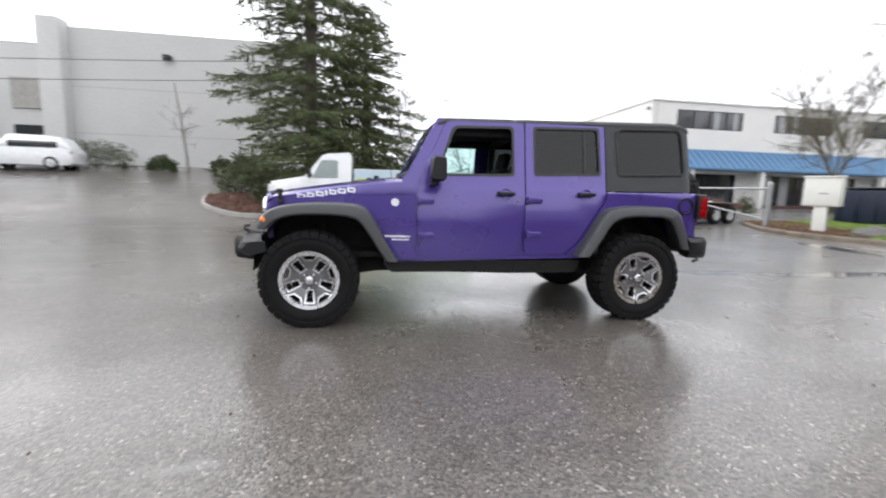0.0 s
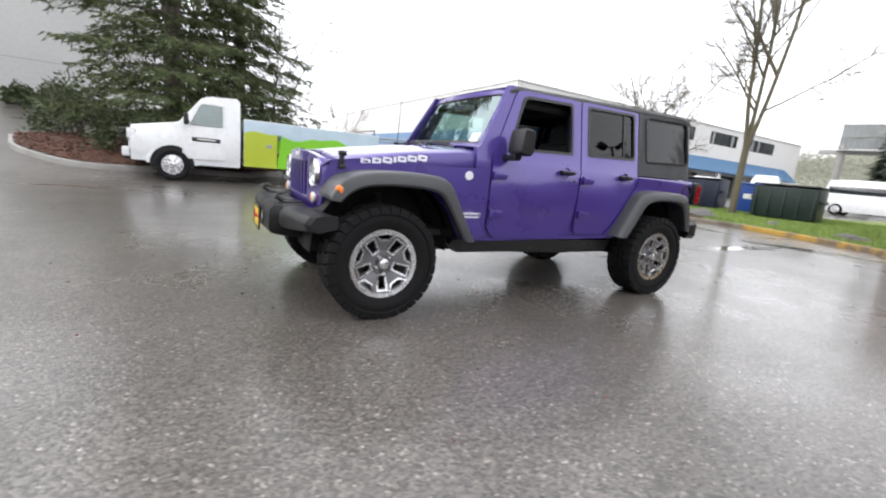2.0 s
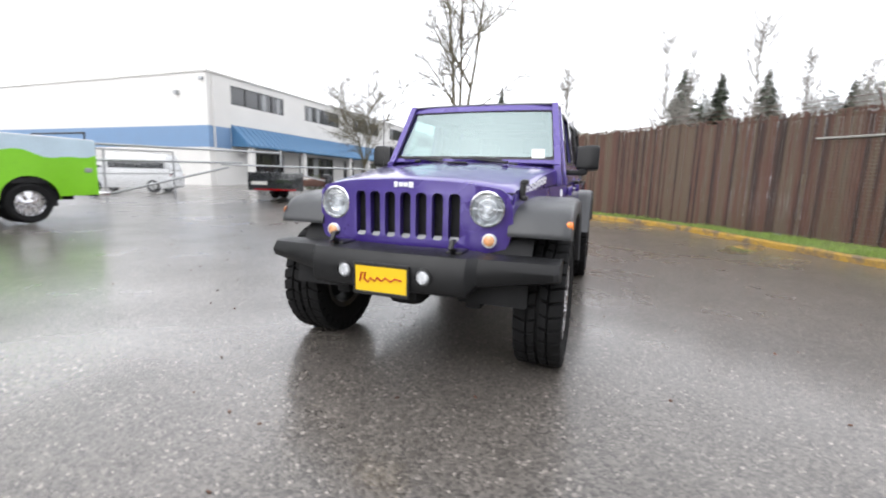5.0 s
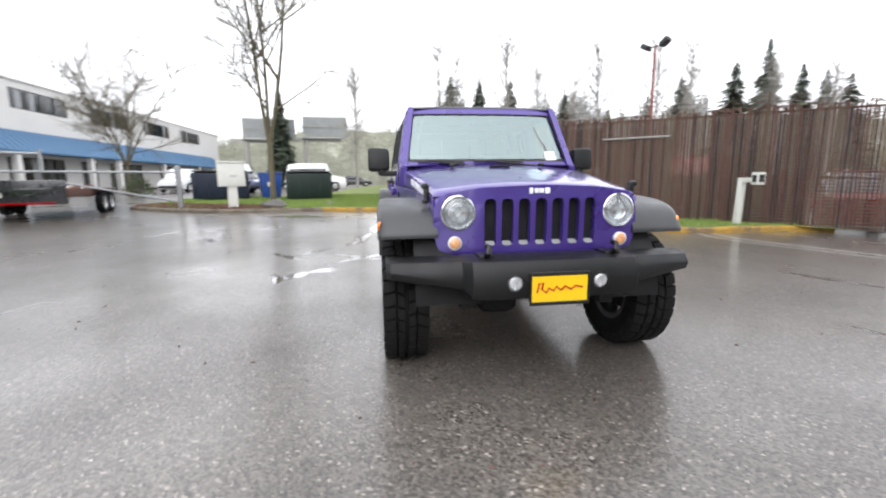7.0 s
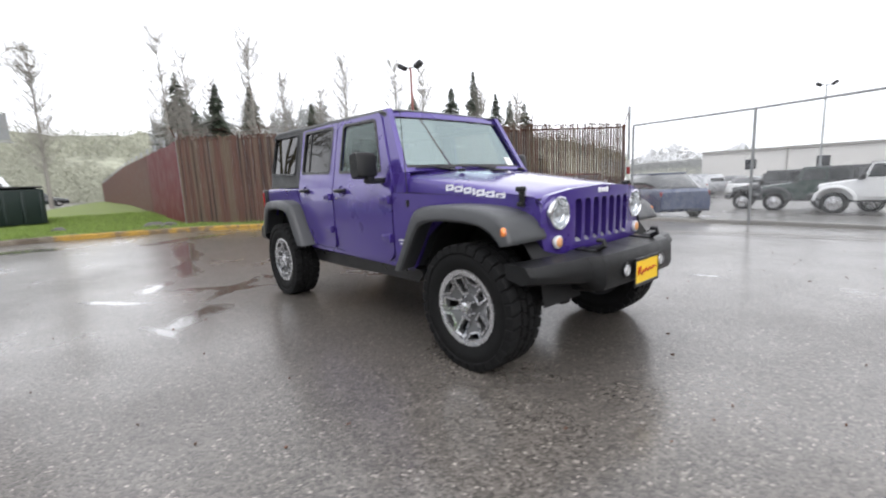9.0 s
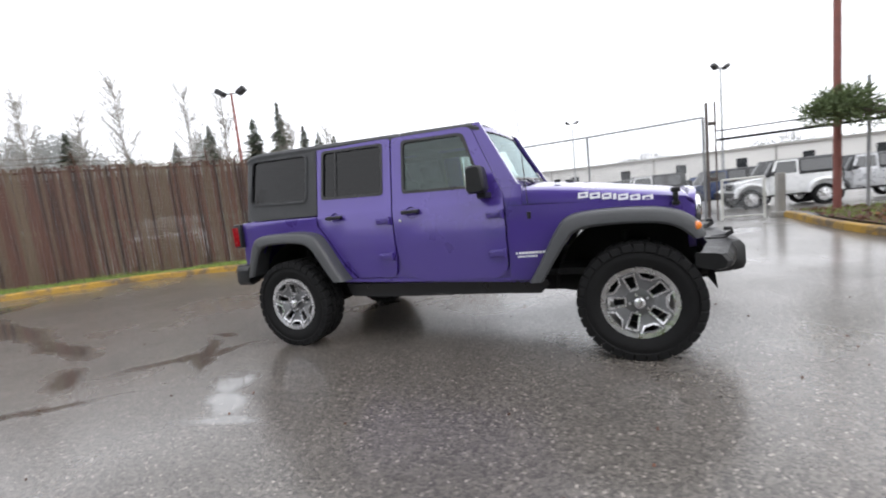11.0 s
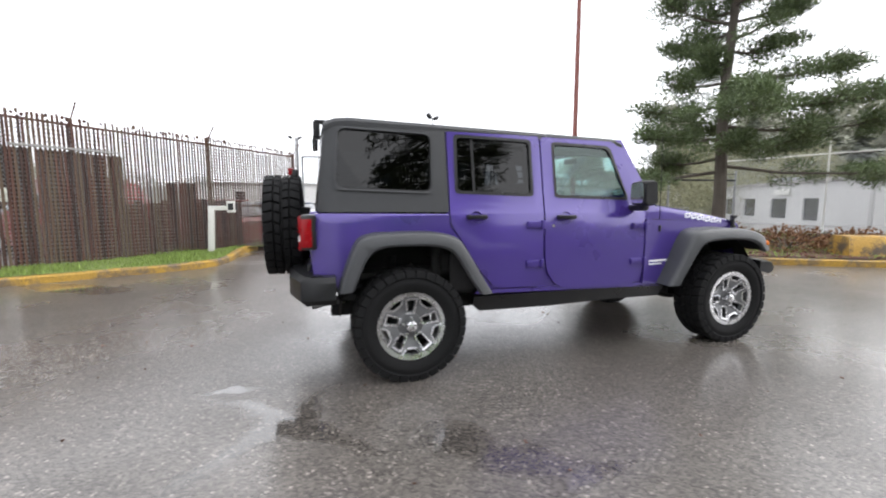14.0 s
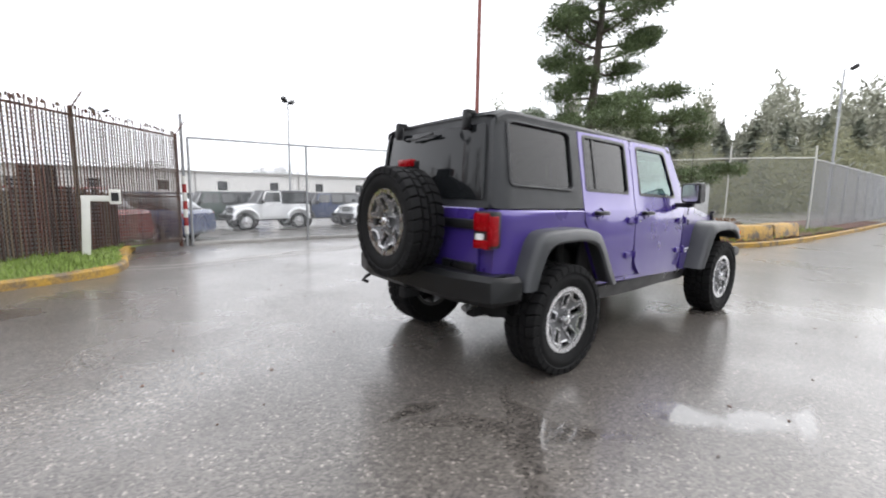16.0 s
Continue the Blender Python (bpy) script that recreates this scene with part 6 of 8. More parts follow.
for k in range(16):
    a = rg.uniform(0, 6.28)
    z = rg.uniform(1.4, 3.2)
    grow(bm, Vector((-0.06 * z, 0, z)), Vector((math.cos(a), math.sin(a), 0.5)), rg.uniform(0.5, 1.3), 0.014, 2, rg, None, 0.25, 0.05, (3, 5), 4, 0.5, 0.3)
part("twigs", bm, BARK, sap)
for k, (x, y, rx, h) in enumerate(((-12.3, 21.5, 0.85, 0.75), (-9.2, 21.5, 0.65, 0.75), (-8.0, 21.3, 0.85, 0.95), (-6.6, 17.9, 1.4, 1.7), (-6.2, 15.0, 1.3, 1.5), (-4.4, 12.8, 1.2, 1.5), (-2.4, 13.0, 1.8, 2.6), (-0.8, 13.8, 1.7, 2.3))):
    shrub("shrub", x, y, rx, rx * 0.7, h, 40 + k, SHRUB, "dark green rounded shrub beside the grey wall", 1500, 0.05, 0.11)
for k, (x, y, rx, h) in enumerate(((-7.2, -4.3, 1.1, 0.5), (-8.8, -3.6, 1.2, 0.55), (-10.4, -3.0, 1.1, 0.5), (-6.3, -5.4, 1.0, 0.5), (-8.2, -5.2, 1.2, 0.6), (-11.8, -2.6, 1.0, 0.5))):
    shrub("low_shrub", x, y, rx, rx * 0.8, h, 60 + k, SHRUB_RED, "low russet shrub on the planted bed", 1300, 0.1, 0.075)
shrub("hedge", -15.9, 22.2, 2.1, 0.8, 1.5, 73, SHRUB, "dark clipped hedge against the warehouse wall", 2600, 0.05, 0.09)
shrub("shrub", 24.2, 15.4, 0.9, 0.8, 1.2, 71, SHRUB, "round green shrub at the foot of the bare tree", 900, 0.1, 0.1)
shrub("shrub", 20.6, 17.6, 0.7, 0.5, 1.0, 72, SHRUB, "small green shrub before the shop front", 600, 0.05, 0.09)


def far_fir(bm_vs, bm_fs, x, y, z0, h, r, rng):
    tiers = rng.uniform(0, 3)
    for k in range(int(600 + h * 90)):
        f = rng.random() ** 1.25
        z = z0 + h * (0.06 + 0.94 * f)
        tier = 0.62 + 0.38 * abs(math.sin(f * h * 1.35 + tiers))
        ln = r * (1 - f) ** 0.8 * tier * rng.uniform(0.35, 1.15) + 0.12
        a = rng.uniform(0, 6.28)
        d = Vector((math.cos(a), math.sin(a), rng.uniform(-0.45, -0.05)))
        w = Vector((-math.sin(a), math.cos(a), rng.uniform(-0.3, 0.3)))
        quad(bm_vs, bm_fs, Vector((x, y, z)) + d * ln * 0.1, d * ln, w * (0.10 * ln + 0.09))


def far_firs(spots, label, needles=NEEDLE_FAR):
    for k, (x, y, h, r) in enumerate(spots):
        rng = random.Random(200 + k)
        t = thing("distant_fir", label, "tree", pose(x, y, 0), group="distant firs")
        g = ground_z(x, y) + 0.0
        part("trunk", tube([(0, 0, g - 0.3), (0, 0, g + h * 0.95)], [0.2, 0.03], 5), BARK, t)
        vs, fs = [], []
        far_fir(vs, fs, 0, 0, g, h * 1.08, r * 1.5, rng)
        cards("crown", vs, fs, needles, t)


def at(az, dist, ox=-3.2, oy=2.2):
    return ox + dist * math.cos(radians(az)), oy + dist * math.sin(radians(az))


FIRS = []
for az, dist, h, r in ((-10.6, 60, 13.6, 3.4), (-12.3, 64, 10.5, 2.6), (-14.4, 58, 12.5, 2.6), (-18.1, 66, 14.5, 3.0), (-25, 60, 11.5, 2.2), (-30, 64, 10.0, 2.4), (-34.4, 62, 11.0, 2.2), (-37.8, 60, 12.5, 2.4), (-42.8, 64, 14.0, 3.4), (-45.6, 60, 15.0, 2.6), (-48.4, 62, 12.5, 2.6), (-50.2, 64, 12.0, 2.2), (-52, 62, 11.0, 2.8)):
    FIRS.append((*at(az, dist), h, r))
far_firs(FIRS, "distant dark fir standing above the fence line")
FIRS_WEST = []
for az, dist, h, r in ((196, 66, 10.5, 2.6), (199, 70, 11.5, 2.6), (201.5, 68, 10.0, 2.4), (204, 66, 12.5, 2.8), (207.5, 70, 11.5, 2.6), (210, 74, 13.5, 2.4), (193.5, 72, 11, 2.8), (190.5, 76, 12, 3.0), (188, 70, 10, 2.6), (216, 72, 14, 2.8)):
    FIRS_WEST.append((*at(az, dist, 4, 2.6), h, r))
far_firs(FIRS_WEST, "conifer in the treeline across the street, paled in colour for haze", NEEDLE_HAZE_TINT)
cyp = thing("cypress_tree", "slim dark conical conifer beside the overpass", "tree", pose(74.5, 17.7, 0.4))
rng_c = random.Random(77)
vs, fs = [], []
for h_c, r_c in ((18.0, 3.0), (17.0, 3.3), (12.0, 3.6), (9.0, 3.9)):
    far_fir(vs, fs, 0, 0, 0, h_c, r_c, rng_c)
cards("crown", vs, fs, NEEDLE_FAR, cyp)
part("trunk", tube([(0, 0, -0.5), (0, 0, 17)], [0.3, 0.03], 5), BARK, cyp)

for k, (az, dist, h) in enumerate(((1.5, 46, 12.5), (-9.5, 52, 16), (-11.5, 55, 16), (-18.5, 48, 17.5), (-22, 56, 15), (-29.5, 50, 15.5), (-35.5, 54, 16), (-38.8, 50, 14.5), (-47, 56, 14), (-51, 58, 12.5), (-26, 58, 14), (-14, 60, 15))):
    x, y = at(az, dist)
    slim_tree(x, y, h, 300 + k)


def woods(name, arc, dist, h, material, label, seed, count, ox=0.0, oy=0.0, depth=10, leaf=0.9, base=0.0, thick=0.10):
    """A far belt of trees seen as one mass of twigs and leaves with an uneven top."""
    rng = random.Random(seed)
    vs, fs = [], []
    for _ in range(count):
        az = rng.uniform(*arc)
        dd = dist + rng.uniform(-depth, depth)
        top = h * (0.62 + 0.40 * noise.noise((az * 0.22 + seed, 0.3, seed)) + 0.16 * noise.noise((az * 0.9, 1.3, seed)) + 0.14 * noise.noise((az * 2.7, dd * 0.3, seed)))
        z = base + max(0.5, top) * rng.random() ** 0.95
        x, y = ox + dd * math.cos(radians(az)), oy + dd * math.sin(radians(az))
        d = Vector((rng.gauss(0, 0.5), rng.gauss(0, 0.5), rng.gauss(0.5, 0.7))).normalized()
        w = d.cross(Vector((rng.gauss(0, 1), rng.gauss(0, 1), rng.gauss(0, 1)))).normalized()
        quad(vs, fs, Vector((x, y, z)), d * leaf * rng.uniform(0.6, 1.6), w * leaf * thick)
    return tagged(cards(name, vs, fs, material), label, "woods", kind="stuff")


woods("woodland", (-9, 24), 96, 13.0, WOODS_OLIVE_HAZE_TINT, "distant woodland on a slope, coloured pale for haze", 1, 90000, leaf=0.34)
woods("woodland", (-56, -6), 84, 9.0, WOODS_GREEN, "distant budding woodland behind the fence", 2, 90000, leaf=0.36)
woods("woodland", (-140, -62), 150, 11, WOODS_HAZE_TINT, "far treeline beyond the car lot, in a haze-greyed colour", 3, 40000, leaf=0.8)
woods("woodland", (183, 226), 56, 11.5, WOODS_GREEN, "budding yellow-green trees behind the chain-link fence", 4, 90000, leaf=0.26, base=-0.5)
woods("woodland", (180, 226), 92, 25.0, WOODS_OLIVE_HAZE_TINT, "woodland on the slope across the street, coloured pale for haze", 7, 70000, leaf=0.9, base=-0.5, thick=0.2)
woods("woodland", (-40, -7), 104, 26.0, WOODS_HAZE_TINT, "wooded slope above the slatted fence, in a haze-greyed colour", 8, 90000, leaf=0.7, thick=0.16)
woods("woodland", (214, 240), 75, 8.0, WOODS, "grey-brown bare woodland across the street", 5, 26000, leaf=0.5)
woods("woodland", (84, 100), 60, 7, WOODS, "bare trees far behind the truck", 6, 3000, leaf=0.8)


def ridge(arc, dist, h, name, label, seed, slope=1.0):
    rings = []
    for k in range(161):
        az = lerp(arc[0], arc[1], k / 160)
        e = math.sin(math.pi * k / 160) ** 0.4
        hh = h * (lerp(1.0, slope, k / 160) + 0.16 * noise.noise((az * 0.06, seed, 0)) + 0.05 * noise.noise((az * 0.7, seed, 2))) * e + 0.1
        c, s = math.cos(radians(az)), math.sin(radians(az))
        rings.append([(dd * c, dd * s, z) for dd, z in ((dist - 40, -3), (dist - 12, hh * 0.6), (dist, hh), (dist + 30, hh * 0.8), (dist + 60, -3))])
    tagged(part(name, loft(rings, closed=False), HILL_HAZE_TINT), label, "hill", kind="structure")
    rng = random.Random(int(seed * 10))
    vs, fs = [], []
    for _ in range(36000):
        r, t = rings[rng.randrange(2, 159)], rng.random()
        p = Vector(r[1]).lerp(Vector(r[2]), t) + Vector((rng.gauss(0, 1.2), rng.gauss(0, 1.2), rng.uniform(-1.0, 2.2)))
        d = Vector((rng.gauss(0, 0.4), rng.gauss(0, 0.4), 1)).normalized()
        w = d.cross(Vector((rng.gauss(0, 1), rng.gauss(0, 1), 0.1))).normalized()
        k = dist / 170
        quad(vs, fs, p, d * rng.uniform(0.5, 1.3) * k, w * rng.uniform(0.07, 0.16) * k)
    tagged(cards("hill_trees", vs, fs, WOODS_HAZE_TINT if seed > 2.5 else WOODS_OLIVE_HAZE_TINT), "dense trees covering the " + label, "woods", kind="stuff")


ridge((-66, 40), 170, 27, "backdrop_hill", "low wooded hill on the horizon", 1.0, 0.62)
ridge((178, 232), 150, 14, "backdrop_hill", "wooded hillside behind the street, coloured pale for haze", 2.0)
ridge((-150, -60), 320, 10, "backdrop_hill", "far wooded ridge coloured pale for haze", 3.0)

# ---- buildings ----


def wall_box(name, x0, y0, z0, x1, y1, z1, material, parent, label=""):
    return part(name, box(((x0 + x1) / 2, (y0 + y1) / 2, (z0 + z1) / 2), (x1 - x0, y1 - y0, z1 - z0)), material, parent, label)


def strip_window(parent, x0, x1, y, z0, z1, n, seed=0):
    """A window in a wall that faces -y: a frame, panes and a sill."""
    w = part("window", panel(rect(x0, z0, x1, z1), [rect(lerp(x0, x1, k / n) + 0.05, z0 + 0.06, lerp(x0, x1, (k + 1) / n) - 0.05, z1 - 0.06) for k in range(n)], lambda u, v, q: (u, y - 0.05 + q, v), 0.10), TRIM, parent, "dark-framed strip window")
    rng = random.Random(seed)
    for k in range(n):
        a, b = lerp(x0, x1, k / n) + 0.05, lerp(x0, x1, (k + 1) / n) - 0.05
        part("pane", panel(rect(a, z0 + 0.06, b, z1 - 0.06), [], lambda u, v, q: (u, y + 0.0 + q, v), 0.01), DARK_WIN, w)
        if rng.random() < 0.5:
            part("blind", box(((a + b) / 2 + rng.uniform(-0.2, 0.2), y - 0.004, (z0 + z1) / 2), ((b - a) * rng.uniform(0.2, 0.5), 0.004, z1 - z0 - 0.14)), GALV, w)
    return w


def white_building():
    x0, x1, y0, y1, zt = 20.95, 72.0, 27.2, 80.0, 8.75
    b = thing("office_building", "white two-storey commercial building with blue metal awning and strip windows", "building")
    wins = [(22.9, 28.9), (31.9, 37.7), (40.8, 46.6), (49.8, 55.6), (58.9, 64.8)]
    doors = [(24.6, 28.8), (30.9, 36.6), (38.6, 40.8), (42.6, 48.6), (52.5, 58.5), (61.0, 66.0)]
    part("front_wall", panel(rect(x0, -0.3, x1, zt), [rect(a, 6.72, c, 8.16) for a, c in wins] + [rect(a, 0.5, c, 3.2) for a, c in doors], lambda u, v, q: (u, y0 + q, v), 0.25), WHITE_WALL, b, "white painted wall")
    for k, (a, c) in enumerate(wins):
        strip_window(b, a, c, y0 + 0.06, 6.72, 8.16, 4, k)
    for k, (a, c) in enumerate(doors):
        strip_window(b, a, c, y0 + 0.1, 0.5, 3.2, 3 if c - a > 3 else 2, 20 + k)
    wall_box("side_wall", x0 - 0.25, y0, -0.3, x0, y1, zt, WHITE_WALL, b)
    wall_box("back_wall", x0, y1, -0.3, x1, y1 + 0.25, zt, WHITE_WALL, b)
    wall_box("east_wall", x1, y0, -0.3, x1 + 0.25, y1, zt, WHITE_WALL, b)
    wall_box("roof", x0 - 0.1, y0 + 0.05, zt - 0.25, x1 + 0.1, y1, zt - 0.05, CONCRETE, b)
    part("parapet", join(box(((x0 + x1) / 2, y0 + 0.10, zt + 0.04), (x1 - x0 + 0.7, 0.44, 0.16), 0.03), box((x0 - 0.12, (y0 + y1) / 2, zt + 0.04), (0.44, y1 - y0, 0.16), 0.03)), WHITE_WALL, b)
    wall_box("blue_band", x0 - 0.262, y0 - 0.012, 3.25, x0 - 0.25, y1 - 1, 4.85, BLUE_PAINT, b, "blue painted band")
    wall_box("blue_band", x0 - 0.262, y0 - 0.012, 3.25, 22.75, y0, 4.85, BLUE_PAINT, b, "blue painted band")
    aw = part("awning", hexa([(22.8, 25.45, 3.42), (69.0, 25.45, 3.42), (69.0, 27.18, 3.46), (22.8, 27.18, 3.46), (22.8, 25.45, 3.56), (69.0, 25.45, 3.56), (69.0, 27.18, 5.12), (22.8, 27.18, 5.12)]), BLUE_ROOF, b, "blue standing-seam awning")
    slope = math.atan2(1.56, 1.73)
    for k in range(77):
        part("seam", box((22.85 + k * 0.6, 26.30, 4.36), (0.05, 2.30, 0.07), 0, rot=Matrix.Rotation(slope, 3, "X")), BLUE_ROOF, aw)
    for x in (23.4, 29.8, 37.6, 41.6, 50.4, 60.0):
        part("column", box((x, 25.8, 1.7), (0.42, 0.42, 3.5), 0.02), WHITE_WALL, b)
    part("brick_base", box((42.0, 27.1, 0.45), (26, 0.18, 0.6), 0.02), BRICK_RED, b, "low red-brown brick base")
    part("wall_lamp", box((x0 - 0.35, 30.2, 7.3), (0.25, 0.35, 0.3), 0.03), GALV, b)
    part("corner_lamp", box((x0 - 0.35, 27.6, 8.2), (0.25, 0.3, 0.25), 0.03), GALV, b)
    part("downpipe", tube([(21.15, 27.1, 0), (21.15, 27.1, 8.6)], 0.07, 6), WHITE_WALL, b)
    part("pavement_slab", box((46, 25.6, 0.1), (46, 3.0, 0.6), 0.03), CONCRETE, b)


white_building()


def grey_building():
    b = thing("warehouse", "large plain grey concrete warehouse wall", "building")
    gz = 1.0
    wall_box("wall", -18.4, 24.0, gz - 0.6, -5.6, 24.4, 9.7, GREY_WALL, b, "plain grey concrete wall")
    wall_box("east_wall", -5.6, 24.0, gz - 0.6, -5.2, 60, 9.7, GREY_WALL, b)
    part("pier", box((-18.4, 23.7, 5.4), (1.1, 1.0, 9.3), 0.04), GREY_WALL, b)
    wall_box("set_back_wall", -70, 26.5, gz - 0.6, -18.4, 26.9, 9.4, GREY_WALL, b)
    wall_box("return_wall", -18.8, 24.21, gz - 0.6, -18.41, 26.49, 9.4, GREY_WALL, b)
    for k in range(7):
        x = -19.6 - 4.4 * k
        wall_box("window", x - 3.0, 26.40, 2.2, x, 26.5, 4.6, DARK_WIN, b, "dark glazed bay")
        wall_box("panel_band", x - 3.0, 26.38, 5.6, x, 26.5, 7.4, CONCRETE, b)
        part("mullion", tube([(x + 0.5, 26.2, 1), (x + 0.5, 26.2, 7.6)], 0.09, 6), WHITE_WALL, b)
    wall_box("roof", -70, 26.6, 9.41, -18.41, 60, 9.5, CONCRETE, b)
    wall_box("roof", -18.4, 24.45, 9.41, -5.65, 60, 9.5, CONCRETE, b)
    part("coping", box((-11.9, 24.25, 9.75), (12.6, 0.5, 0.12), 0.02), GREY_WALL, b)
    part("wall_lamp", join(box((-12.7, 23.8, 8.45), (0.4, 0.35, 0.28), 0.05), box((-12.7, 23.95, 8.5), (0.2, 0.2, 0.2), 0.02)), TRIM, b, "dark wall-mounted lamp")
    for z in (4.0, 6.6):
        part("joint_line", box((-11.75, 23.996, z), (12.1, 0.012, 0.025)), CONCRETE, b)


grey_building()
for z in (6.33, 5.38):
    tagged(part("power_line", tube([(-60 + 7 * j, 20.2 if j else 26.5, z + 0.0009 * (7 * j - 15) ** 2) for j in range(9)], 0.018, 4), TRIM), "thin black overhead cable", "cable")


def far_shed():
    b = thing("low_warehouse", "long low white warehouse beyond the car lot", "building")
    x0, x1, y, zb, zt = -62.0, 15.5, -56.0, -1.2, 3.35
    wins = [(x1 - 5.5 - 6.2 * k, x1 - 4.4 - 6.2 * k) for k in range(11)]
    part("front_wall", panel(rect(x0, zb, x1, zt), [rect(a, 1.2, c, 2.3) for a, c in wins], lambda u, v, q: (u, y - q, v), 0.2), WHITE_WALL, b, "pale wall")
    for a, c in wins:
        wall_box("window", a, y - 0.12, 1.2, c, y - 0.08, 2.3, DARK_WIN, b)
    wall_box("roof", x0, y - 20, zt - 0.1, x1, y + 0.25, zt + 0.12, CONCRETE, b)
    wall_box("east_wall", x1 - 0.2, y - 20, zb, x1, y - 0.2, zt, GREY_WALL, b)
    for k in range(6):
        part("downpipe", tube([(x1 - 8.2 - 12.4 * k, y + 0.08, zb), (x1 - 8.2 - 12.4 * k, y + 0.08, zt)], 0.08, 6), CONCRETE, b)


far_shed()


def street_building():
    b = thing("low_commercial_building", "low grey commercial building across the street", "building")
    m = pose(-36, -24, -1.3, 0, 0, 58)
    holes = [(-9, -6.6), (-4.4, -2.0), (1, 3.6), (6, 8)]
    part("front_wall", panel(rect(-13, 0, 13, 3.85), [rect(a, 1.1, c, 2.7) for a, c in holes], lambda u, v, q: (u, q, v), 0.25), GREY_WALL, b, m=m)
    for a, c in holes:
        part("window", box(((a + c) / 2, 0.12, 1.9), (c - a, 0.05, 1.6)), DARK_WIN, b, m=m)
    part("roof", box((0, 2.3, 3.95), (26.4, 5.0, 0.2)), CONCRETE, b, m=m)
    for u in (-13, 13):
        part("side_wall", box((u, 2.3, 1.92), (0.25, 4.2, 3.84)), GREY_WALL, b, m=m)
    part("sign_board", box((3, -0.1, 3.2), (2.4, 0.1, 0.45), 0.02), BOX_WHITE, b, "plain white sign board", m=m)
    part("roof_vent", box((-2, 2.5, 4.3), (2.6, 1.4, 0.5), 0.05), GALV, b, m=m)


street_building()


def billboard(x, y, yaw, w, z0, z1, label):
    b = thing("billboard", label, "billboard", pose(x, y, 0.4, 0, 0, yaw))
    part("board", box((0, 0, (z0 + z1) / 2), (0.12, w, z1 - z0), 0.02), BOARD, b)
    for k in range(int(w / 0.6) + 1):
        part("rib", box((-0.1, -w / 2 + 0.1 + k * 0.6, (z0 + z1) / 2), (0.1, 0.08, z1 - z0 + 0.2)), BOARD, b)
    for z in (z0 - 0.12, (z0 + z1) / 2, z1 + 0.08):
        part("rail", box((-0.18, 0, z), (0.1, w + 0.3, 0.1)), CONCRETE, b)
    part("walkway", box((-0.5, 0, z0 - 0.3), (0.8, w + 0.4, 0.08)), GALV, b)
    part("column", tube([(0.3, w * 0.45, -1.0), (0.3, w * 0.45, z0 + 0.5)], 0.42, 10), CONCRETE, b)
    part("beam", box((0.3, w * 0.2, z0 - 0.5), (0.5, w * 1.1, 0.6), 0.05), CONCRETE, b)


billboard(77.5, 10.6, 4, 7.7, 8.8, 12.2, "grey back of a roadside billboard on a column")
billboard(75.8, 19.8, 10, 8.5, 8.4, 11.6, "grey back of a second roadside billboard on a column")

# ---- vehicles ----


def simple_wheel():
    bm = lathe([(0.22, -0.10), (0.31, -0.115), (0.345, -0.08), (0.35, 0.0), (0.345, 0.08), (0.31, 0.115), (0.22, 0.10)], 28)
    t = part("tyre", bm, RUBBER)
    bm = lathe([(0.225, 0.095), (0.215, 0.06), (0.08, 0.075), (0.05, 0.095), (0.0, 0.098)], 28)
    for k in range(6):
        a = 2 * math.pi * k / 6
        add_box(bm, (0.14 * math.cos(a), 0.083, 0.14 * math.sin(a)), (0.14, 0.02, 0.05), Matrix.Rotation(-a, 3, "Y"))
    r = part("rim", bm, ALLOY)
    out = (t.data, r.data)
    bpy.data.objects.remove(t)
    bpy.data.objects.remove(r)
    return out


SIMPLE = simple_wheel()


def add_wheels(car, xs, half, r=0.35):
    for x in xs:
        for s in (-1, 1):
            k = r / 0.35
            t = under("tyre", SIMPLE[0], car, m=pose(x, s * half, r, 0, 0, 0 if s > 0 else 180) @ Matrix.Diagonal((k, 1, k, 1)))
            under("rim", SIMPLE[1], t)


def section_body(rows):
    """A body lofted along x from rows of (x, half width low, half width high, z low, z mid, z high)."""
    rings = []
    for x, wl, wh, zl, zm, zh in rows:
        half = [(wl * 0.96, zl), (wl, lerp(zl, zm, 0.5)), (wl * 0.985, zm), (wh, zh - 0.03), (wh * 0.93, zh), (wh * 0.5, zh + 0.012)]
        rings.append([(x, y, z) for y, z in half] + [(x, -y, z) for y, z in half[::-1]])
    return loft(rings)


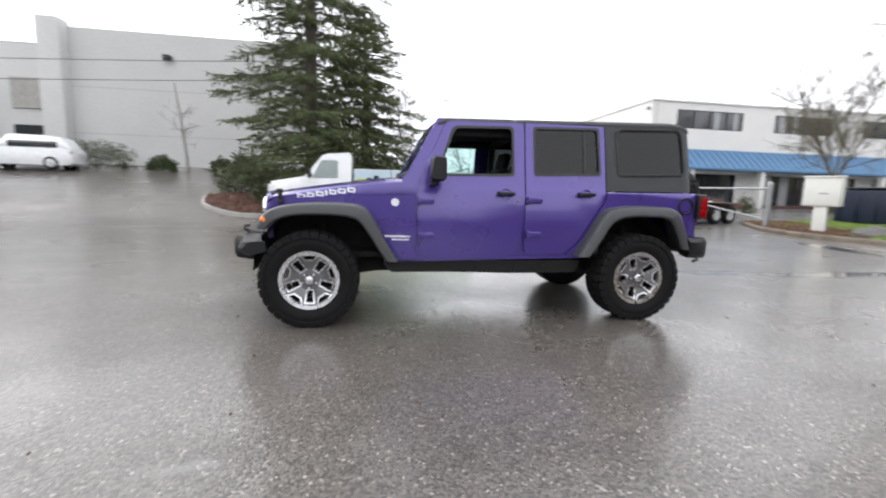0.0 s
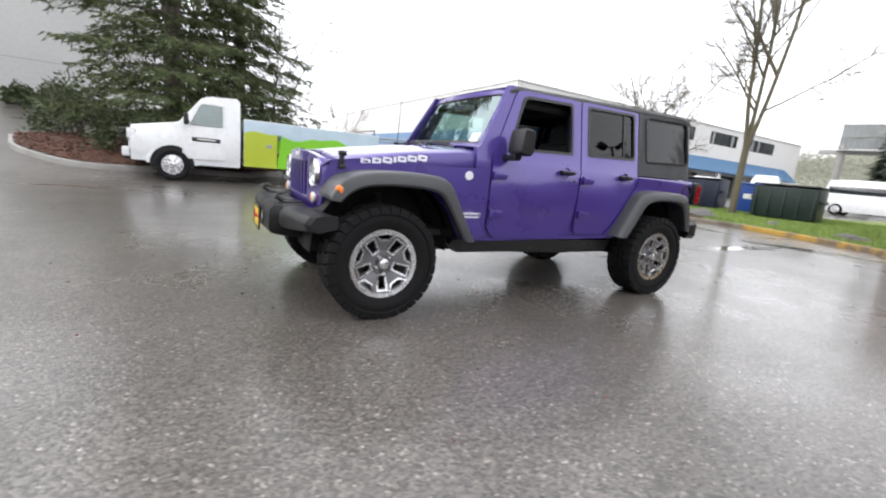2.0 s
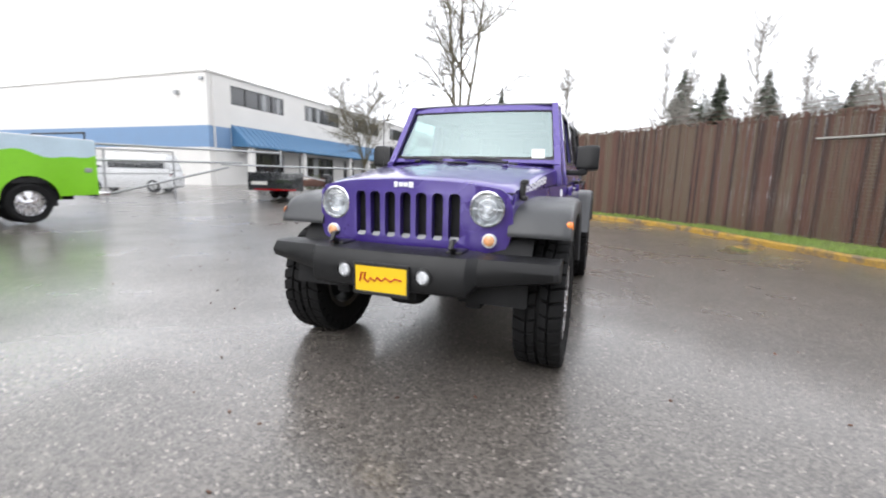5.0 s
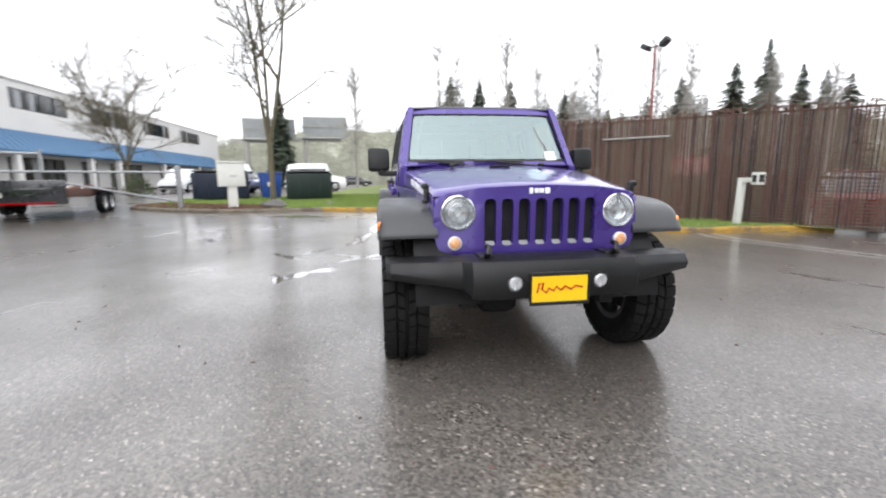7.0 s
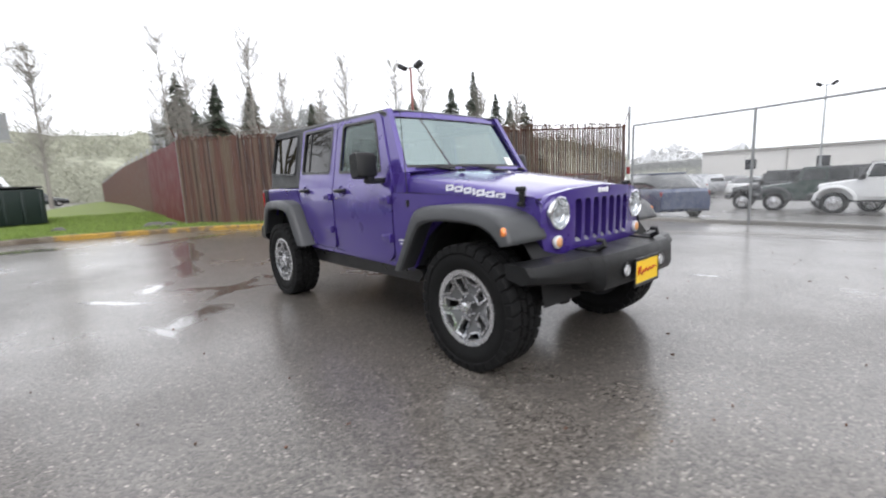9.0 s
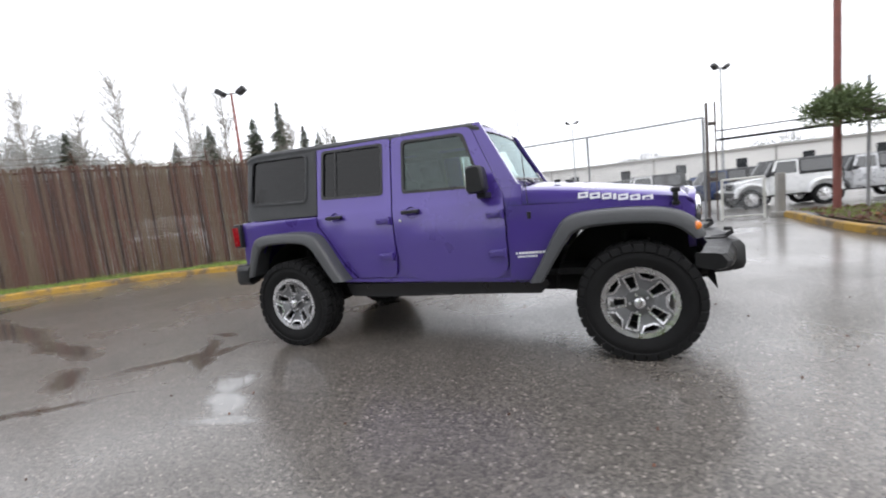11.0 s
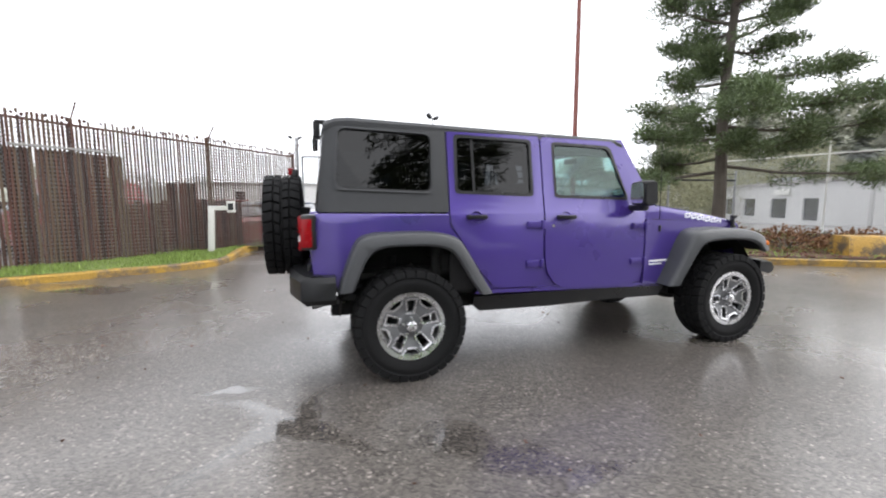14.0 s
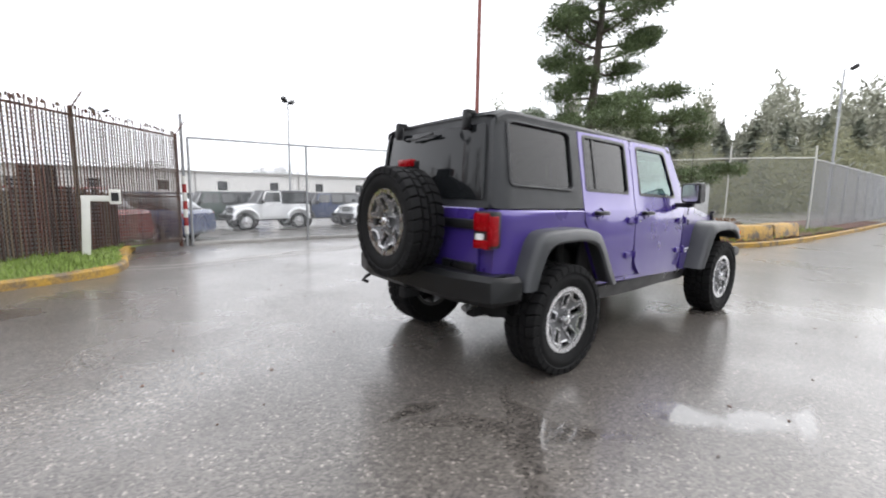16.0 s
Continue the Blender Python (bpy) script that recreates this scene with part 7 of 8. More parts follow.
def parked_car(x, y, yaw, paint, label, kind="car", group="parked cars", dz=0.0):
    """A parked saloon, hatch or van, its nose towards its own -x."""
    car = thing("parked_" + kind, label, kind, pose(x, y, ground_z(x, y) + dz, 0, 0, yaw), group)
    tall = {"car": 0.0, "suv": 0.22, "van": 0.55}[kind]
    part("body", section_body([(-2.25, 0.70, 0.60, 0.32, 0.55, 0.62), (-2.15, 0.84, 0.72, 0.24, 0.6, 0.74 + tall * 0.3), (-1.4, 0.89, 0.8, 0.22, 0.7, 0.88 + tall * 0.4), (-0.9, 0.9, 0.82, 0.22, 0.75, 0.95 + tall * 0.45), (1.7, 0.9, 0.82, 0.22, 0.78, 0.98 + tall * 0.45), (2.1, 0.86, 0.78, 0.24, 0.72, 0.95 + tall * 0.45), (2.22, 0.78, 0.7, 0.34, 0.6, 0.85)]), paint, car)
    zt, zb = 1.44 + tall, 0.93 + tall * 0.45
    back = {"car": 1.9, "suv": 2.1, "van": 2.15}[kind]
    cabin = [(-1.0 - tall * 0.3, 0.78, 0.70, zb, zb + 0.01, zb + 0.03), (-0.3 - tall * 0.9, 0.78, 0.62, zb, lerp(zb, zt, 0.5), zt), (0.9, 0.78, 0.62, zb, lerp(zb, zt, 0.5), zt), (back - 0.55 + tall * 0.6, 0.77, 0.6, zb, lerp(zb, zt, 0.5), zt - 0.05), (back, 0.72, 0.62, zb, zb + 0.02, zb + 0.06)]
    part("cabin", section_body(cabin), paint if kind != "car" else DARK_WIN, car)
    part("window_band", section_body([(a + (0.06 if a < 0 else -0.06), wl + 0.012, wh + 0.012, z0 + 0.04, z1, lerp(z0, z2, 0.82)) for a, wl, wh, z0, z1, z2 in cabin[1:4]]), DARK_WIN, car)
    part("roof", box((0.45, 0, zt + 0.005), (1.6 + tall, 1.16, 0.05), 0.02), paint, car)
    add_wheels(car, (-1.38, 1.35), 0.80, 0.33)
    for s in (-1, 1):
        part("headlamp", box((-2.12, s * 0.62, 0.68 + tall * 0.2), (0.14, 0.3, 0.12), 0.03), CLEAR_LENS, car)
        part("tail_lamp", box((2.13, s * 0.68, 0.80 + tall * 0.2), (0.12, 0.2, 0.16), 0.03), RED_LENS, car)
        part("mirror", box((-0.75 - tall * 0.6, s * 0.95, zb + 0.08), (0.12, 0.16, 0.12), 0.04), TRIM, car)
    part("bumper", box((-2.2, 0, 0.4), (0.14, 1.5, 0.2), 0.05), TRIM, car)
    return car


def lot_off_roader(x, y, yaw, paint, label, four=False, dz=0.0):
    """A parked boxy off-roader, its nose towards its own -x."""
    car = thing("parked_off_roader", label, "car", pose(x, y, ground_z(x, y) + dz, 0, 0, yaw), "off-roaders in the lot")
    wb = 1.47 if four else 1.21
    L = wb - 1.21
    tub = [(-1.65 - L, 0.60, 0.58, 0.52, 0.9, 1.06), (-0.75 - L, 0.72, 0.68, 0.52, 1.0, 1.20), (-0.55 - L, 0.76, 0.74, 0.50, 1.05, 1.2), (1.75 + L, 0.76, 0.75, 0.52, 1.05, 1.2), (1.82 + L, 0.74, 0.72, 0.55, 1.0, 1.18)]
    part("body", soften(section_body(tub), 0.01, 1), paint, car)
    cab = [(-0.66 - L, 0.72, 0.70, 1.18, 1.19, 1.22), (-0.34 - L, 0.72, 0.63, 1.18, 1.45, 1.8), (1.68 + L, 0.73, 0.64, 1.18, 1.45, 1.82), (1.78 + L, 0.72, 0.64, 1.18, 1.4, 1.7)]
    part("hardtop", soften(section_body(cab), 0.01, 1), HARDTOP, car)
    for s in (-1, 1):
        doors = [(-0.45, 0.35), (0.5, 1.55)] if not four else [(-0.7, 0.1), (0.22, 0.9), (1.05, 1.8)]
        for a, c in doors:
            part("window", panel(rounded([(a, 1.3), (c, 1.3), (c, 1.72), (a + (0.14 if a < 0 else 0), 1.72)], 0.04), [], lambda u, v, q: (u, s * (0.775 - (v - 1.17) * 0.17 + 0.0 - q), v), 0.02), DARK_WIN, car)
        part("door_frame", panel(rounded([(-0.52 - L, 0.6), (0.42 - L, 0.6), (0.42 - L, 1.78), (-0.32 - L, 1.78), (-0.52 - L, 1.25)], 0.04), [rounded([(-0.42 - L, 1.28), (0.36 - L, 1.28), (0.36 - L, 1.72), (-0.27 - L, 1.72)], 0.04)], lambda u, v, q: (u, s * (0.782 - max(0, v - 1.17) * 0.17 - q), v), 0.02, [("v", 1.17)]), paint, car)
        for cx in (-wb, wb):
            pts_o = [(cx + 0.60 * math.cos(t) * (1.0), 0.50 + 0.53 * math.sin(t)) for t in [math.pi * k / 10 for k in range(11)]]
            pts_i = [(cx + 0.49 * math.cos(t), 0.50 + 0.43 * math.sin(t)) for t in [math.pi * k / 10 for k in range(11)]]
            arch(pts_o, pts_i, s, 0.62, 0.90, "flare", car, paint if paint is WHITE_PAINT else FLARE, "wheel-arch flare")
        part("headlamp", lathe([(0.09, 0.0), (0.07, -0.03), (0, -0.04)], 16, "x"), LENS, car, m=pose(-1.66 - L, s * 0.46, 0.95))
        part("mirror", box((-0.5 - L, s * 0.92, 1.3), (0.12, 0.2, 0.17), 0.04), TRIM, car)
    for k in range(7):
        part("grille_slot", box((-1.66 - L, -0.27 + 0.09 * k, 0.9), (0.02, 0.05, 0.25), 0.01), BLACK, car)
    part("windscreen", panel(rect(-0.6, 0.08, 0.6, 0.92), [], lambda u, v, q: (lerp(-0.665, -0.345, v) - L - 0.01 + q, u, lerp(1.2, 1.78, v) + 0.0), 0.012), DARK_WIN, car)
    part("front_bumper", box((-1.85 - L, 0, 0.62), (0.2, 1.6, 0.18), 0.04), TRIM, car)
    part("rear_bumper", box((1.9 + L, 0, 0.62), (0.16, 1.6, 0.18), 0.04), TRIM, car)
    part("underside", box((0, 0, 0.5), (3.0 + 2 * L, 1.2, 0.14)), BLACK, car)
    add_wheels(car, (-wb, wb), 0.76, 0.395)
    part("spare_tyre", lathe([(0.2, -0.1), (0.36, -0.11), (0.395, 0), (0.36, 0.11), (0.2, 0.1), (0, 0.08)], 24, "x"), RUBBER, car, m=pose(2.0 + L, 0, 1.05))
    return car


lot_off_roader(-2.2, -18.6, 184, WHITE_PAINT, "white two-door off-roader parked behind the chain-link fence")
lot_off_roader(-0.3, -20.8, 186, CAR_GREEN, "dark green off-roader parked in the lot", True)
lot_off_roader(1.4, -23.0, 188, CAR_DARK, "black off-roader parked in the lot", True)
lot_off_roader(-7.0, -17.0, 190, WHITE_PAINT, "white two-door off-roader parked behind the gate")
lot_off_roader(-5.6, -20.2, 188, CAR_BLUE, "dark blue off-roader parked in the lot", True)
lot_off_roader(-10.4, -19.2, 194, CAR_SILVER, "silver off-roader parked in the lot", True)
rng_l = random.Random(17)
paints = [WHITE_PAINT, CAR_SILVER, WHITE_PAINT, CAR_DARK, CAR_BLUE, CAR_SILVER, CAR_SILVER, WHITE_PAINT]
for k in range(20):
    parked_car(27.0 - 2.9 * k + rng_l.uniform(-0.3, 0.3), -39.5 + rng_l.uniform(-0.5, 0.5), 78 + rng_l.uniform(-4, 4), paints[k % 8], "car parked in a far row of the wet lot", "suv" if k % 3 == 0 else "car")
for k in range(12):
    parked_car(24.5 - 3.1 * k, -45.5 + rng_l.uniform(-0.5, 0.5), 80, paints[(k * 3 + 1) % 8], "car parked in the back row of the wet lot", "car" if k % 2 else "suv")
for x, y, yaw, p, kd, lb in ((1.9, 19.2, 70, WHITE_PAINT, "van", "white van parked behind the chain-link fence"), (11.6, 22.4, -60, WHITE_PAINT, "van", "white van parked beside the white building"), (30.5, 15.6, 4, WHITE_PAINT, "suv", "white vehicle before the shop front"),
                              (28.5, 10.6, 30, CAR_BLUE, "car", "blue car parked beyond the verge"), (30.5, 11.5, 20, WHITE_PAINT, "van", "white van parked beyond the verge"), (30.0, 5.8, 96, WHITE_PAINT, "van", "white van parked across the drive beyond the verge"), (44, 9.0, 15, WHITE_PAINT, "car", "white car parked on the far drive"), (52, 7.0, 10, CAR_SILVER, "car", "silver car parked on the far drive"),
                              (58, 4.5, 100, CAR_DARK, "car", "dark car parked on the far drive"), (-24.5, 22.6, 10, WHITE_PAINT, "suv", "white vehicle parked by the warehouse"), (-29.5, 22.8, 5, WHITE_PAINT, "suv", "white vehicle parked by the warehouse"), (-18.2, 20.9, 5, WHITE_PAINT, "suv", "white car parked by the warehouse wall"),
                              (10.8, -4.8, 135, CAR_SILVER, "car", "silver car parked behind the slatted fence"), (7.4, -8.3, 135, CAR_RED, "suv", "red vehicle parked behind the slatted fence"), (5.2, -11.0, 138, CAR_RED, "car", "red car parked behind the slatted fence"), (3.4, -13.2, 140, CAR_BLUE, "car", "blue car parked behind the slatted fence"),
                              (-27.5, 1.6, 178, CAR_DARK, "car", "dark car on the street by the fence")):
    parked_car(x, y, yaw, p, lb, kd)


def service_truck():
    """A cab-and-service-body truck, its nose towards -x."""
    t = thing("utility_truck", "white cab utility truck with lime green and sky blue service body", "truck", pose(-3.25, 10.95, 0.03) @ Matrix.Diagonal((1.09, 1.09, 1.09, 1)))
    cab = [(-0.88, 0.80, 0.66, 0.55, 0.85, 1.12), (-0.82, 0.95, 0.80, 0.42, 0.95, 1.22), (-0.3, 0.98, 0.86, 0.42, 1.05, 1.32), (0.05, 0.99, 0.88, 0.42, 1.05, 1.38), (0.14, 0.99, 0.90, 0.40, 1.05, 1.41), (0.62, 0.99, 0.80, 0.40, 1.15, 2.02), (0.80, 0.99, 0.80, 0.40, 1.15, 2.08), (1.40, 0.99, 0.82, 0.40, 1.15, 2.12), (1.48, 0.97, 0.80, 0.40, 1.15, 2.06)]
    part("cab", section_body(cab), WHITE_PAINT, t, "white truck cab")
    for s in (-1, 1):
        sw = lambda u, v, q: (u, s * (1.0 - max(0, v - 1.15) * 0.19 - q), v)
        # The cab is solid, so the see-through brightness is painted on the pane.
        part("door_window", panel(rounded([(0.36, 1.36), (1.08, 1.36), (1.08, 1.86), (0.62, 1.86)], 0.05), [], sw, 0.02), CAB_WIN, t, "side window painted pale teal for the daylight behind it")
        part("door", panel(rounded([(0.20, 0.55), (1.14, 0.55), (1.14, 1.94), (0.58, 1.94), (0.24, 1.36)], 0.06), [rounded([(0.34, 1.34), (1.10, 1.34), (1.10, 1.88), (0.61, 1.88)], 0.05)], lambda u, v, q: (u, s * (1.003 - max(0, v - 1.15) * 0.19 - q), v), 0.02, [("v", 1.15)]), WHITE_PAINT, t, "white cab door")
        part("door_sign", box((0.72, s * 1.004, 1.02), (0.62, 0.006, 0.10), 0.002, 1), CAR_DARK, t, "dark bar-shaped sign")
        part("door_sign_line", box((0.72, s * 1.008, 1.03), (0.40, 0.006, 0.03)), BOX_WHITE, t)
        part("mirror", join(box((0.30, s * 1.2, 1.47), (0.10, 0.22, 0.26), 0.04), tube([(0.36, s * 0.98, 1.42), (0.32, s * 1.15, 1.42)], 0.02, 6)), TRIM, t, "black door mirror")
        part("headlamp", box((-0.81, s * 0.80, 1.02), (0.18, 0.26, 0.24), 0.04), CLEAR_LENS, t, "clear headlamp")
        wa = [(0.54 * math.cos(a), 0.38 + 0.54 * math.sin(a)) for a in [math.pi * k / 12 for k in range(13)]]
        wi = [(0.45 * math.cos(a), 0.38 + 0.45 * math.sin(a)) for a in [math.pi * k / 12 for k in range(13)]]
        arch(wa, wi, s, 0.8, 0.968, "wheel_arch", t, WHITE_PAINT, "white wheel arch")
        # Flat black sheet on the uncut cab side imitates the shaded wheel opening.
        part("wheel_well", panel(wi + [(-0.45, 0.3), (0.45, 0.3)], [], lambda u, v, q: (u, s * (0.994 - q), v), 0.02), BLACK, t)
        # service body
        f = lambda u, v, q: (u, s * (1.02 - q), v)
        x0, x1 = 1.56, 5.16
        wave = [(x0 + (x1 - x0) * k / 24, 1.30 + 0.06 * math.sin(k * 0.55) + 0.03 * math.sin(k * 1.3)) for k in range(25)]
        wh = [(4.0 + 0.47 * math.cos(a), 0.42 + 0.47 * math.sin(a)) for a in [math.pi - math.pi * k / 12 for k in range(13)]]
        left = [p for p in wave if p[0] <= 2.36]
        part("body_side", panel([(x0, 0.46), (2.36, 0.46), (2.36, left[-1][1]), *left[::-1]], [], f, 0.03), LIME_Y, t, "yellow-green wrapped compartment")
        right = [p for p in wave if p[0] >= 2.36]
        part("body_side", panel([(2.36, 0.46), (3.53, 0.46), *wh, (4.47, 0.50), (x1, 0.52), *right[::-1]], [], f, 0.03), LIME, t, "lime green wrapped compartments")
        part("body_upper", panel([*wave, (x1, 1.62), (x0, 1.62)], [], f, 0.03), SKY_WRAP, t, "pale sky blue upper band")
        for k, (a, c) in enumerate(((1.62, 2.34), (2.40, 2.98), (3.02, 3.46), (4.52, 5.10))):
            part("compartment_door", panel(rect(a, 0.52 if k != 3 else 0.58, c, 1.24, 0.03), [rect(a + 0.012, 0.532 if k != 3 else 0.592, c - 0.012, 1.228, 0.025)], lambda u, v, q: (u, s * (1.023 - q), v), 0.012), LIME_Y if k == 0 else LIME, t)
            part("latch", box(((a + c) / 2 + 0.18, s * 1.028, 1.02), (0.13, 0.02, 0.09), 0.006), GALV, t, "steel paddle latch")
        part("inner_well", panel(wh + [(4.47, 0.3), (3.53, 0.3)], [], lambda u, v, q: (u, s * (0.9 - q), v), 0.02), BLACK, t)
        part("tail_lamp", box((5.17, s * 0.92, 0.75), (0.03, 0.1, 0.2), 0.01), RED_LENS, t)
    part("windscreen", panel(rect(-0.78, 0.05, 0.78, 0.95, 0.05), [], lambda u, v, q: (lerp(0.165, 0.60, v) - 0.012 + q, u * lerp(1, 0.92, v), lerp(1.40, 2.0, v)), 0.02), DARK_WIN, t, "dark windscreen")
    part("grille", join(box((-0.89, 0, 1.0), (0.05, 0.9, 0.22), 0.02), box((-0.90, 0, 0.92), (0.05, 0.9, 0.03), 0.01)), TRIM, t)
    part("front_bumper", box((-0.92, 0, 0.60), (0.16, 1.86, 0.22), 0.04), WHITE_PAINT, t)
    part("bumper_step", box((-0.90, 0, 0.46), (0.14, 1.7, 0.08), 0.02), TRIM, t)
    part("body_floor", box((3.36, 0, 0.80), (3.58, 1.98, 0.10)), BLACK, t)
    part("body_front", box((1.58, 0, 1.05), (0.05, 2.0, 1.14)), WHITE_PAINT, t)
    part("body_rear", box((5.14, 0, 0.95), (0.04, 1.9, 0.85)), LIME, t)
    part("body_top", box((3.36, 0.72, 1.625), (3.58, 0.58, 0.03), 0.01), WHITE_PAINT, t)
    part("body_top", box((3.36, -0.72, 1.625), (3.58, 0.58, 0.03), 0.01), WHITE_PAINT, t)
    part("rear_bumper", box((5.30, 0, 0.52), (0.24, 1.9, 0.10), 0.02), CHROME, t)
    part("ladder_rack", tube([(5.05, -0.9, 1.6), (5.05, -0.9, 1.78), (5.05, 0.9, 1.78), (5.05, 0.9, 1.6)], 0.02, 6), TRIM, t)
    part("chassis", box((2.2, 0, 0.5), (5.6, 0.9, 0.2)), BLACK, t)
    add_wheels(t, (0.0,), 0.935, 0.375)
    add_wheels(t, (3.98,), 0.90, 0.375)
    add_wheels(t, (3.98,), 0.62, 0.375)


service_truck()


def flat_trailer():
    t = thing("flatbed_trailer", "low rusty dark flatbed equipment trailer loaded with scrap", "trailer", pose(11.7, 11.8, ground_z(11.7, 9.4) + 0.02, 0, 0, 17) @ Matrix.Diagonal((1.06, 1.06, 1.06, 1)))
    part("deck", box((0.2, 0, 0.62), (4.6, 2.1, 0.10), 0.02), BRICK_RED, t)
    for s in (-1, 1):
        part("side_rail", box((0.2, s * 1.05, 0.70), (4.6, 0.08, 0.22), 0.02), RUST, t)
        part("fender", box((0.9, s * 1.22, 0.78), (1.7, 0.26, 0.05), 0.02), TRIM, t)
        for x in (0.45, 1.3):
            w = under("tyre", SIMPLE[0], t, m=pose(x, s * 1.2, 0.34, 0, 0, 0 if s > 0 else 180))
            under("rim", SIMPLE[1], w)
    part("tail_panel", box((-2.12, 0, 0.72), (0.08, 2.1, 0.66), 0.02), CAR_DARK, t)
    part("tail_light_bar", box((-2.17, 0, 0.42), (0.03, 1.6, 0.06), 0.01), RED_LENS, t)
    part("number_board", box((-2.17, 0.6, 0.66), (0.02, 0.6, 0.14), 0.01), BOX_WHITE, t)
    part("ramp", box((-1.6, 0.1, 0.78), (1.2, 1.7, 0.12), 0.02), CAR_DARK, t)
    part("drawbar", tube([(2.4, 0.5, 0.55), (3.7, 0, 0.5), (2.4, -0.5, 0.55)], 0.05, 6), RUST, t)
    rg = random.Random(4)
    for k in range(9):
        part("scrap", box((rg.uniform(-0.6, 2.0), rg.uniform(-0.7, 0.7), 0.74 + 0.05), (rg.uniform(0.3, 0.9), rg.uniform(0.1, 0.4), rg.uniform(0.1, 0.22)), 0.02, 1, Euler((rg.gauss(0, 0.15), rg.gauss(0, 0.15), rg.uniform(0, 3))).to_matrix()), (RUST, BOX_WHITE, BRICK_RED)[k % 3], t)


flat_trailer()

# ---- street furniture ----


def twin_lamp(x, y, h, yaw, label, material, heads=(-1, 1)):
    g = ground_z(x, y)
    t = thing("street_lamp", label, "lamp", pose(x, y, g, 0, 0, yaw))
    part("pole", tube([(0, 0, -0.2), (0, 0, h)], [0.10, 0.06], 8), material, t)
    for s in heads:
        part("arm", tube([(0, 0, h), (s * 0.42, 0, h - 0.02)], 0.035, 6), TRIM, t)
        part("lamp_head", box((s * 0.52, 0, h + 0.08), (0.48, 0.36, 0.26), 0.06, 2, Matrix.Rotation(-s * 0.55, 3, "Y")), TRIM, t, "dark floodlight head")


twin_lamp(16.0, -12.4, 7.45, 20, "twin floodlight on a thin pole behind the slatted fence", RED_POLE)
twin_lamp(-8.0, -32.0, 9.0, 40, "twin floodlight on a grey pole in the car lot", GALV)
twin_lamp(3.5, -48.0, 9.0, 10, "distant twin floodlight in the car lot", GALV)
twin_lamp(-37.0, -4.3, 10.3, 100, "grey street lamp by the chain-link fence", GALV, (1,))
pole = thing("steel_pole", "tall red-brown steel flood pole by the gate", "pole", pose(-5.6, -7.75, -0.05))
part("shaft", tube([(0, 0, -0.2), (0, 0, 6), (0, 0, 15)], [0.075, 0.065, 0.045], 10), RED_POLE, pole)
part("base_collar", lathe([(0.13, 0), (0.13, 0.12), (0.08, 0.16)], 14, "z"), RUST, pole)

cab = thing("utility_cabinet", "off-white utility cabinet on a white pedestal behind the kerb", "cabinet", pose(11.98, 6.15, ground_z(11.98, 6.15) + 0.1, 0, 0, 26))
part("pedestal", box((0, 0, 0.38), (0.26, 0.30, 0.8), 0.02), BOX_WHITE, cab)
body = part("box", box((0, 0, 1.18), (0.36, 0.86, 0.82), 0.02), BOX_WHITE, cab)
part("door_panel", box((-0.185, 0, 1.18), (0.012, 0.78, 0.74), 0.01), BOX_WHITE, body)
part("rain_cap", box((-0.01, 0, 1.61), (0.42, 0.92, 0.05), 0.015), BOX_WHITE, body)
part("notice", box((-0.194, -0.05, 1.13), (0.006, 0.22, 0.035)), GALV, body)

boll = thing("gate_post", "grey steel gate post with pipe barrier arm", "post", pose(12.0, 7.9, ground_z(12.0, 7.9) + 0.1))
part("post", tube([(0, 0, -0.1), (0, 0, 1.45)], 0.085, 10), GALV, boll)
part("post_cap", lathe([(0.09, 1.45), (0.06, 1.5), (0, 1.52)], 12, "z"), GALV, boll)
part("top_pipe", tube([(0, 0, 1.28), (-2.0, 3.2, 1.28), (-3.2, 5.2, 1.28)], 0.035, 8), GALV, boll)
part("brace_pipe", tube([(0, 0, 0.25), (-1.6, 2.6, 0.95)], 0.03, 8), GALV, boll)
leaf = thing("pipe_gate", "open grey pipe gate leaf beside the trailer", "gate")
part("top_pipe", tube([(2.6, 13.0, 1.87), (7.2, 8.8, 1.87)], 0.035, 8), GALV, leaf)
part("mid_pipe", tube([(2.6, 13.05, 1.40), (6.4, 9.6, 1.52)], 0.03, 8), GALV, leaf)
part("brace_pipe", tube([(3.6, 12.2, 0.4), (6.2, 9.95, 1.38)], 0.03, 8), GALV, leaf)
part("end_post", tube([(7.2, 8.8, 1.45), (7.2, 8.8, 1.98)], 0.04, 8), GALV, leaf)
part("hinge_post", tube([(2.6, 13.0, -0.1), (2.6, 13.0, 2.0)], 0.07, 10), GALV, leaf)


